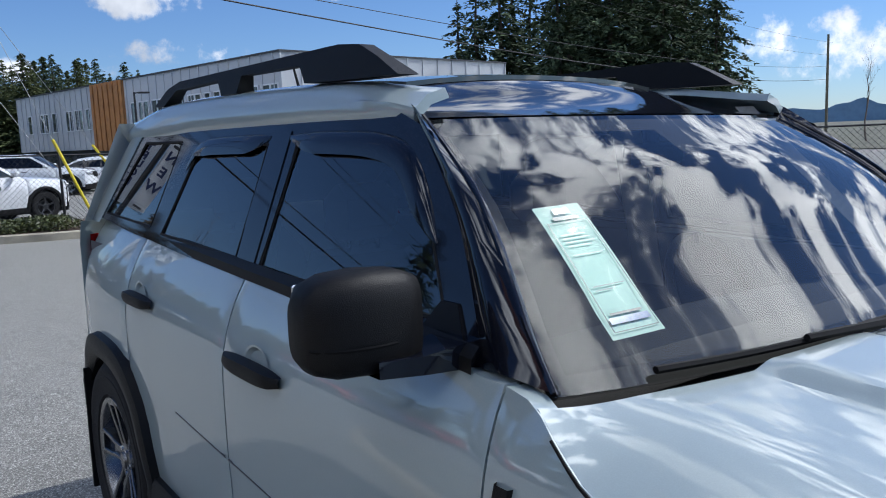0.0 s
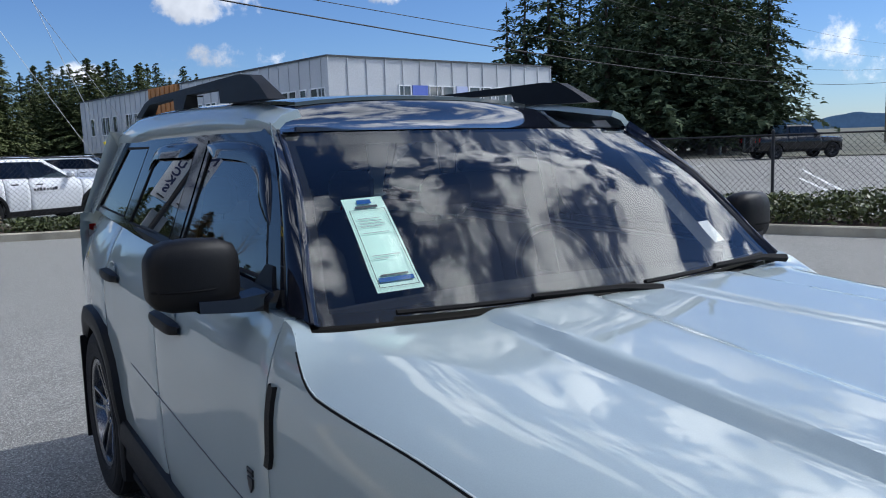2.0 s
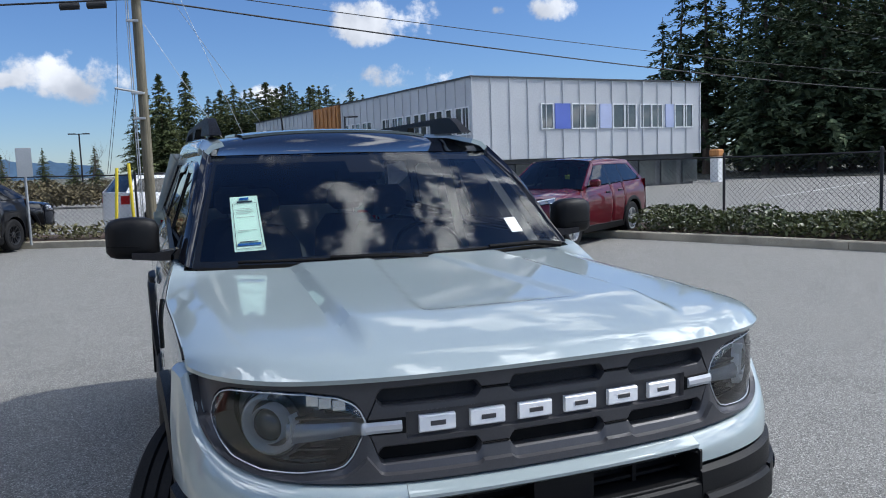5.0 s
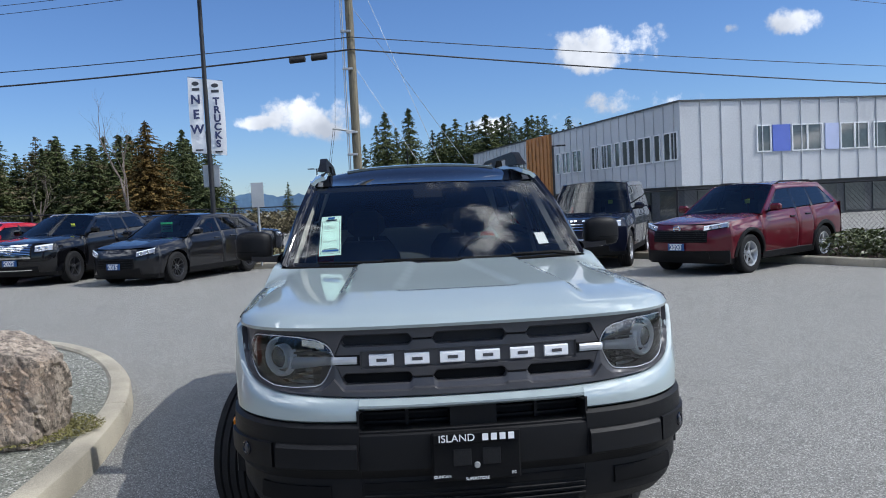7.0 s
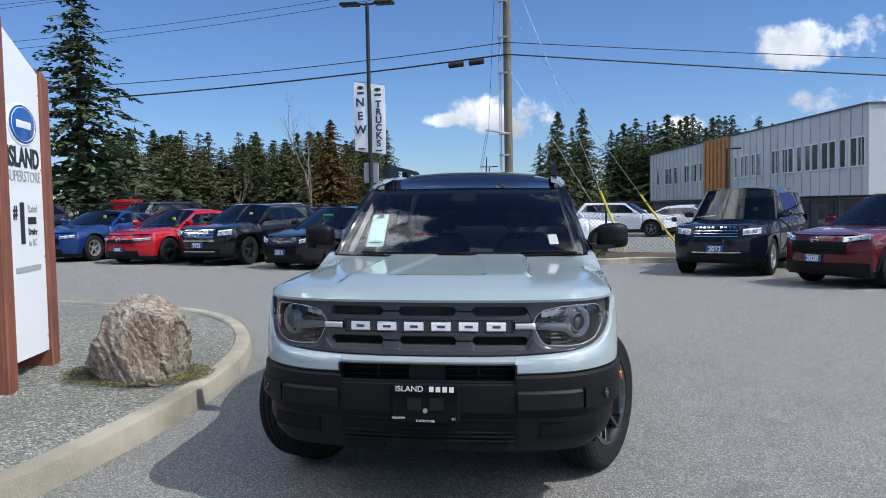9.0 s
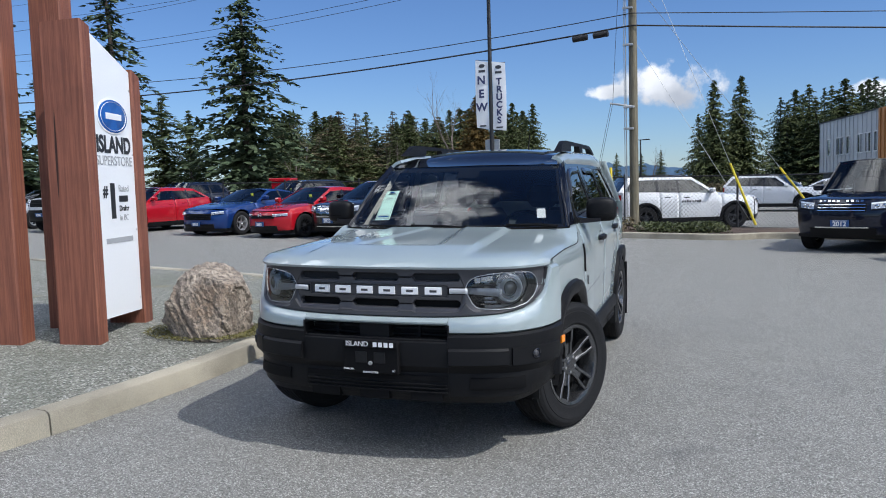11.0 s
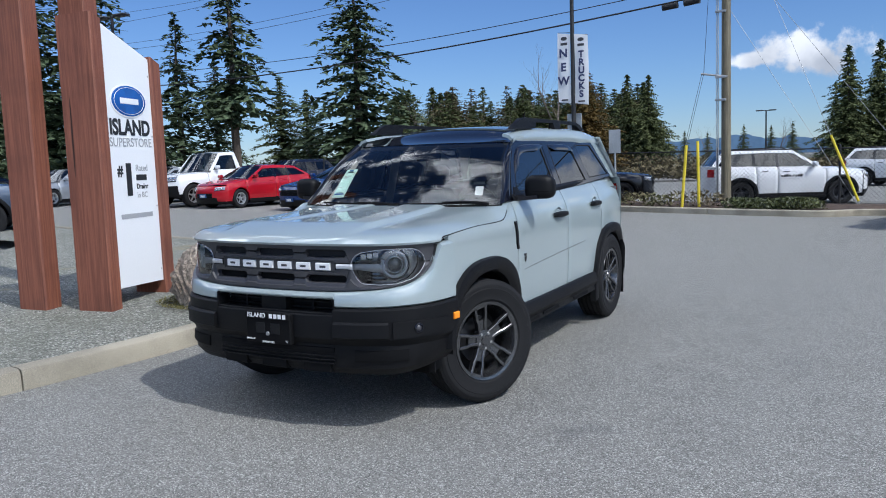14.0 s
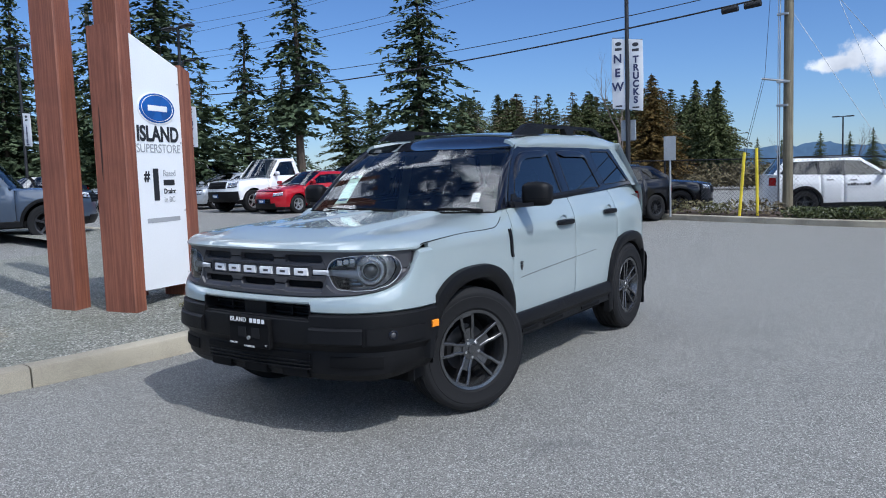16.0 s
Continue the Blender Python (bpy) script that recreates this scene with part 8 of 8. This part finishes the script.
def banner(parent, x0, x1, z0, z1, text, size, gap, bow, yaw=0.0):
    g = geo()
    rows = []
    n = 12
    for k in range(n + 1):
        z = z0 + (z1 - z0) * k / n
        off = bow * math.sin(math.pi * k / n)
        slope = -0.10 * (x1 + x0) * 0
        rows.append([(x0 + (x1 - x0) * j / 4 + off * 0.35, -0.02 - abs(off) * math.sin(math.pi * j / 4) * 0.5, z - 0.06 * (j / 4 - 0.5) * (1 if x0 > -0.1 else 1)) for j in range(5)])
    shell(g, rows, (0, 0.006, 0))
    b = part("banner", g, M["cloth"], parent, "white fabric banner lettered in navy")
    cx = (x0 + x1) / 2
    z = z1 - 0.62 * (z1 - z0) * 0.5
    count = len(text)
    zs = z1 - 0.52
    for i, ch in enumerate(text):
        zz = zs - gap * i
        k = (zz - z0) / (z1 - z0)
        words(ch, size, M["banner_ink"], b, pose(cx + bow * math.sin(math.pi * k) * 0.35, -0.032 - abs(bow) * 0.5, zz), "lettering", 0.001, bold=0.010)
    g = geo()
    lathe(g, [(0.0, 0.006), (1.0, 0.005), (1.0, 0.0)], Matrix.Translation((cx, -0.030, z1 - 0.13)) @ pose(0, 0, 0, 0, 0, -90) @ Matrix.Diagonal((1, 0.085, 0.05, 1)), 24)
    part("banner_emblem", g, M["grille_grey"], b)
    for a, c in ((z1 - 0.30, z1 - 0.235), (z0 + 0.05, z0 + 0.09)):
        g = geo()
        box(g, cx - 0.09, cx + 0.09, -0.036, -0.028, a, c)
        part("banner_bar", g, M["grille_grey"], b)
    g = geo()
    tube(g, [(0, 0, z1 + 0.01), (x0 if abs(x0) > abs(x1) else x1, -0.01, z1 + 0.01 + (0.03 if x0 < -0.1 else -0.03))], 0.008, 6)
    tube(g, [(0, 0, z0 - 0.01), (x0 if abs(x0) > abs(x1) else x1, -0.01, z0 - 0.01)], 0.008, 6)
    part("banner_arm", g, M["black_metal"], b)


lampost = street_lamp(-4.2, 16.15, 6.80, True, "black double-headed lot lamp post hung with two white banners")
banner(lampost, -0.40, -0.05, 2.92, 4.72, "NEW", 0.30, 0.36, -0.05)
banner(lampost, 0.05, 0.42, 2.86, 4.66, "TRUCKS", 0.24, 0.205, 0.05)
g = geo()
box(g, -0.20, 0.20, 0.04, 0.07, 2.08, 2.62, None, 0.01)
part("box_sign", g, M["galv"], lampost, "plain grey sign back")
lp2 = street_lamp(-27.2, 20.5, 6.6, True, "black lot lamp post with a white banner among the car rows")
banner(lp2, 0.05, 0.72, 2.65, 4.5, "SUVS", 0.36, 0.30, 0.05)
lp4 = street_lamp(-19.25, 14.0, 6.4, True, "black lot lamp post with a white banner behind the timber sign")
banner(lp4, -0.95, -0.06, 2.42, 3.85, "NEW", 0.34, 0.34, -0.05)
lp3 = street_lamp(-28.5, 13.5, 6.6, True, "black lot lamp post with a white banner by the car rows")
banner(lp3, 0.05, 0.60, 2.65, 3.95, "LEASING", 0.16, 0.115, 0.05)
street_lamp(9.8, 40.0, 4.4, False, "black lamp post beside the office building")
street_lamp(-4.6, 60.0, 4.6, True, "black double lamp post beyond the road")
g = geo()
tube(g, [(0, 0, 0), (0, 0, 8.3), (-0.4, 0, 8.8), (-1.6, 0, 9.0)], [0.10, 0.07, 0.05, 0.04], 8)
box(g, -2.1, -1.5, -0.12, 0.12, 8.93, 9.06, None, 0.03)
solid("street_lamp", g, M["galv"], "tall grey cobra-head street lamp across the road", "lamp post", at=pose(47.5, 37.5, -0.2))

sg = thing("traffic_sign", "plain grey back of a sign on a thin steel post", "sign", at=pose(-3.14, 16.3, gz(-3.1, 16.3) + 0.1, 0, 0, 10))
g = geo()
tube(g, [(0, 0, 0), (0, 0, 2.05)], 0.028, 8)
part("post", g, M["galv"], sg)
g = geo()
box(g, -0.15, 0.15, -0.04, -0.03, 1.45, 2.06, None, 0.004)
part("plate", g, M["galv"], sg, "grey metal sign plate")

# ---- bare trees ----
def bare_tree(x, y, h, seed, label):
    rng = random.Random(seed)
    g = geo()

    def grow(p, d, length, r, depth):
        n = 4
        pts, q, dd = [p], p.copy(), d.copy()
        for k in range(n):
            dd = (dd + Vector((rng.uniform(-1, 1), rng.uniform(-1, 1), rng.uniform(-0.2, 0.6))) * 0.16).normalized()
            q = q + dd * length / n
            pts.append(q.copy())
        tube(g, pts, [r * (1 - 0.5 * k / n) for k in range(n + 1)], 5 if depth < 3 else 3, False)
        if depth < 5:
            for c in range(rng.choice((2, 3, 3))):
                k = rng.randrange(2, n + 1)
                side = Vector((rng.uniform(-1, 1), rng.uniform(-1, 1), rng.uniform(0.2, 1.0))).normalized()
                grow(pts[k], (dd + side * 0.9).normalized(), length * rng.uniform(0.5, 0.75), r * 0.45, depth + 1)
    grow(Vector((0, 0, 0)), Vector((0, 0, 1)), h * 0.42, h * 0.012, 0)
    ob = solid("bare_tree", g, M["bare"], label, "tree", "bare trees", at=pose(x, y, gz(x, y)))
    return ob


for az, dist, h, sd in ((-17.3, 44, 8.2, 3), (-22.5, 66, 6.5, 5), (-29.2, 60, 7.0, 6), (60.5, 70, 7.5, 8), (-4.0, 70, 5.0, 9), (-8.5, 75, 4.5, 12), (-36, 56, 6.0, 13)):
    bx, by = at_bearing(az, dist)
    bare_tree(bx, by, h, sd, "leafless tree with fine upright twigs")


# ---- far hills ----
def ridge(name, az0, az1, peak, dist, seed, label, rise=0.6, bumpy=0.5):
    g = geo()
    n = 60
    rows = [[], [], []]
    for k in range(n + 1):
        az = az0 + (az1 - az0) * k / n
        e = math.sin(math.pi * k / n) ** rise
        el = peak * e * (0.72 + bumpy * noise.noise(Vector((k * 0.13, seed, 0))) + 0.12 * noise.noise(Vector((k * 0.5, seed, 3))))
        x, y = at_bearing(az, dist)
        rows[0].append((x, y, -20.0))
        rows[1].append((x, y, dist * math.tan(radians(max(0.05, el)))))
        x2, y2 = at_bearing(az, dist * 1.15)
        rows[2].append((x2, y2, -20.0))
    grid(g, rows)
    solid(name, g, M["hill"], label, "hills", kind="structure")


ridge("backdrop", -17, -2, 1.75, 2300, 2.0, "far ridge tinted haze blue on the horizon", 0.3, 0.18)
ridge("backdrop", 50, 74, 1.35, 2400, 5.0, "far hills tinted haze blue on the horizon")

# ---- more vehicles far off ----
SEDAN = dict(L=4.6, W=1.80, H=1.45, wb=2.7, fo=0.9, hood=(0.76, 0.95), belt=(0.95, 1.03), wsb=0.40, wst=1.25, rend=2.6, tailz=1.03, taily=3.3, sill=0.22, r=0.325, drop=0.08, placard=False)
for spec, x, y, t, lab in (({**SEDAN, "paint": "grey_paint", "name": "sedan", "rim": "alloy_silver"}, -22.6, 17.4, -5, "silver-grey saloon in the row of parked cars"),
                           ({**SEDAN, "paint": "grey_paint", "name": "sedan", "rim": "alloy_silver"}, -25.5, 15.0, 10, "silver-grey saloon in the row of parked cars"),
                           ({**SEDAN, "paint": "black_paint", "name": "sedan", "rim": "alloy_dark"}, -27.8, 12.4, 20, "black saloon in the row of parked cars"),
                           ({**SUV, "paint": "char_paint", "name": "suv", "rim": "alloy", "placard": False}, -14.6, 21.5, -20, "dark grey crossover behind the front row"),
                           ({**SUV, "paint": "navy_paint", "name": "suv", "rim": "alloy", "placard": False}, -21.0, 23.0, -10, "dark blue crossover behind the front row"),
                           ({**SUV, "paint": "white_paint", "name": "suv", "rim": "alloy", "placard": False}, 5.2, 33.0, 70, "white crossover in the far lot behind the fence"),
                           ({**SEDAN, "paint": "white_paint", "name": "sedan", "rim": "alloy"}, 8.4, 34.0, 62, "white saloon in the far lot behind the fence")):
    make_car(spec, lab, "car", put(x, y, t), "cars in the far rows")
make_car(dict(L=5.6, W=2.0, H=2.2, wb=3.3, fo=0.9, hood=(1.05, 1.25), belt=(1.35, 1.40), wsb=0.25, wst=0.95, rend=4.55, tailz=1.42, taily=4.65, sill=0.35, r=0.36, paint="white_paint", rim="alloy_silver", name="van", blind=True, placard=False, roofw=0.80, drop=0.0), "tall white panel van behind the car rows", "van", put(-31.9, 27.0, 78))
# lettering bars on the white crossover's flank
# ---- road markings beyond the fence ----
for a, b in (((15.4, 8.6), (24.0, 15.6)), ((17.6, 10.0), (30.0, 19.5)), ((20.0, 20.0), (33.0, 27.0))):
    a, b = Vector(a), Vector(b)
    d = (b - a).normalized()
    nrm = Vector((-d.y, d.x)) * 0.06
    g = geo()
    pts = [a + nrm, b + nrm, b - nrm, a - nrm]
    add(g, [(p.x, p.y, gz(p.x, p.y) + 0.006) for p in pts], [(0, 1, 2, 3)])
    solid("road_line", g, material("worn_white_road_paint", (0.55, 0.55, 0.53), 0.8, 0, 0.25, 4, 30), "worn white painted road line", "road marking", kind="structure")
# white post with an orange cap by the building
g = geo()
box(g, -0.42, 0.42, -0.25, 0.25, 0.0, 1.85, None, 0.03)
ps = solid("gate_pillar", g, M["white"], "white gate pillar with an orange wooden cap", "pillar", at=pose(32.0, 36.8, -0.45, 0, 0, 30))
g = geo()
box(g, -0.46, 0.46, -0.3, 0.3, 1.85, 2.3, None, 0.08)
part("cap", g, M["cladding_wood"], ps)


# ---- far clutter behind the car rows ----
def booth(x, y, w, d, h, mat, label, roof=None):
    b = thing("booth", label, "booth", at=pose(x, y, gz(x, y), 0, 0, 14))
    g = geo()
    box(g, -w / 2, w / 2, -d / 2, d / 2, 0.0, h, None, 0.03)
    wall = part("wall", g, M[mat], b)
    g = geo()
    box(g, -w / 2 - 0.1, w / 2 + 0.1, -d / 2 - 0.1, d / 2 + 0.1, h, h + 0.14, None, 0.02)
    part("roof", g, M[roof or mat], b)
    g = geo()
    box(g, -w * 0.3, w * 0.1, -d / 2 - 0.02, -d / 2 + 0.01, 0.9, h - 0.3)
    part("window_pane", g, M["window"], wall)


booth(-20.3, 32.2, 0.95, 1.2, 1.66, "red_paint", "small red kiosk beyond the car rows")
booth(-18.9, 32.0, 1.5, 1.3, 1.38, "white", "small white booth beyond the car rows")
make_car(dict(L=5.9, W=2.05, H=1.98, wb=3.68, fo=0.95, hood=(1.15, 1.25), belt=(1.30, 1.32), wsb=0.80, wst=1.32, rend=2.9, tailz=1.35, taily=3.0, sill=0.5, r=0.43, ww=0.29, paint="black_paint", rim="alloy_dark", style="five", name="pickup_truck", pickup=True, placard=False, drop=0.0, roofw=0.70),
         "black crew-cab pickup truck standing on the road", "truck", put(43.5, 27.0, 68))
for seed, line, high in ((31, [(-16, 46), (-10, 47), (-5, 46.5)], 1.6), (33, [(-5, 49), (0, 50), (4, 49)], 1.3), (35, [(-9, 40), (-6, 41), (-3, 40.5)], 1.0)):
    leaf_mass("brush", line, M["bud"], "brown leafless brush along the far verge", 1.3, high, 2600, 0.13, seed, "shrub")
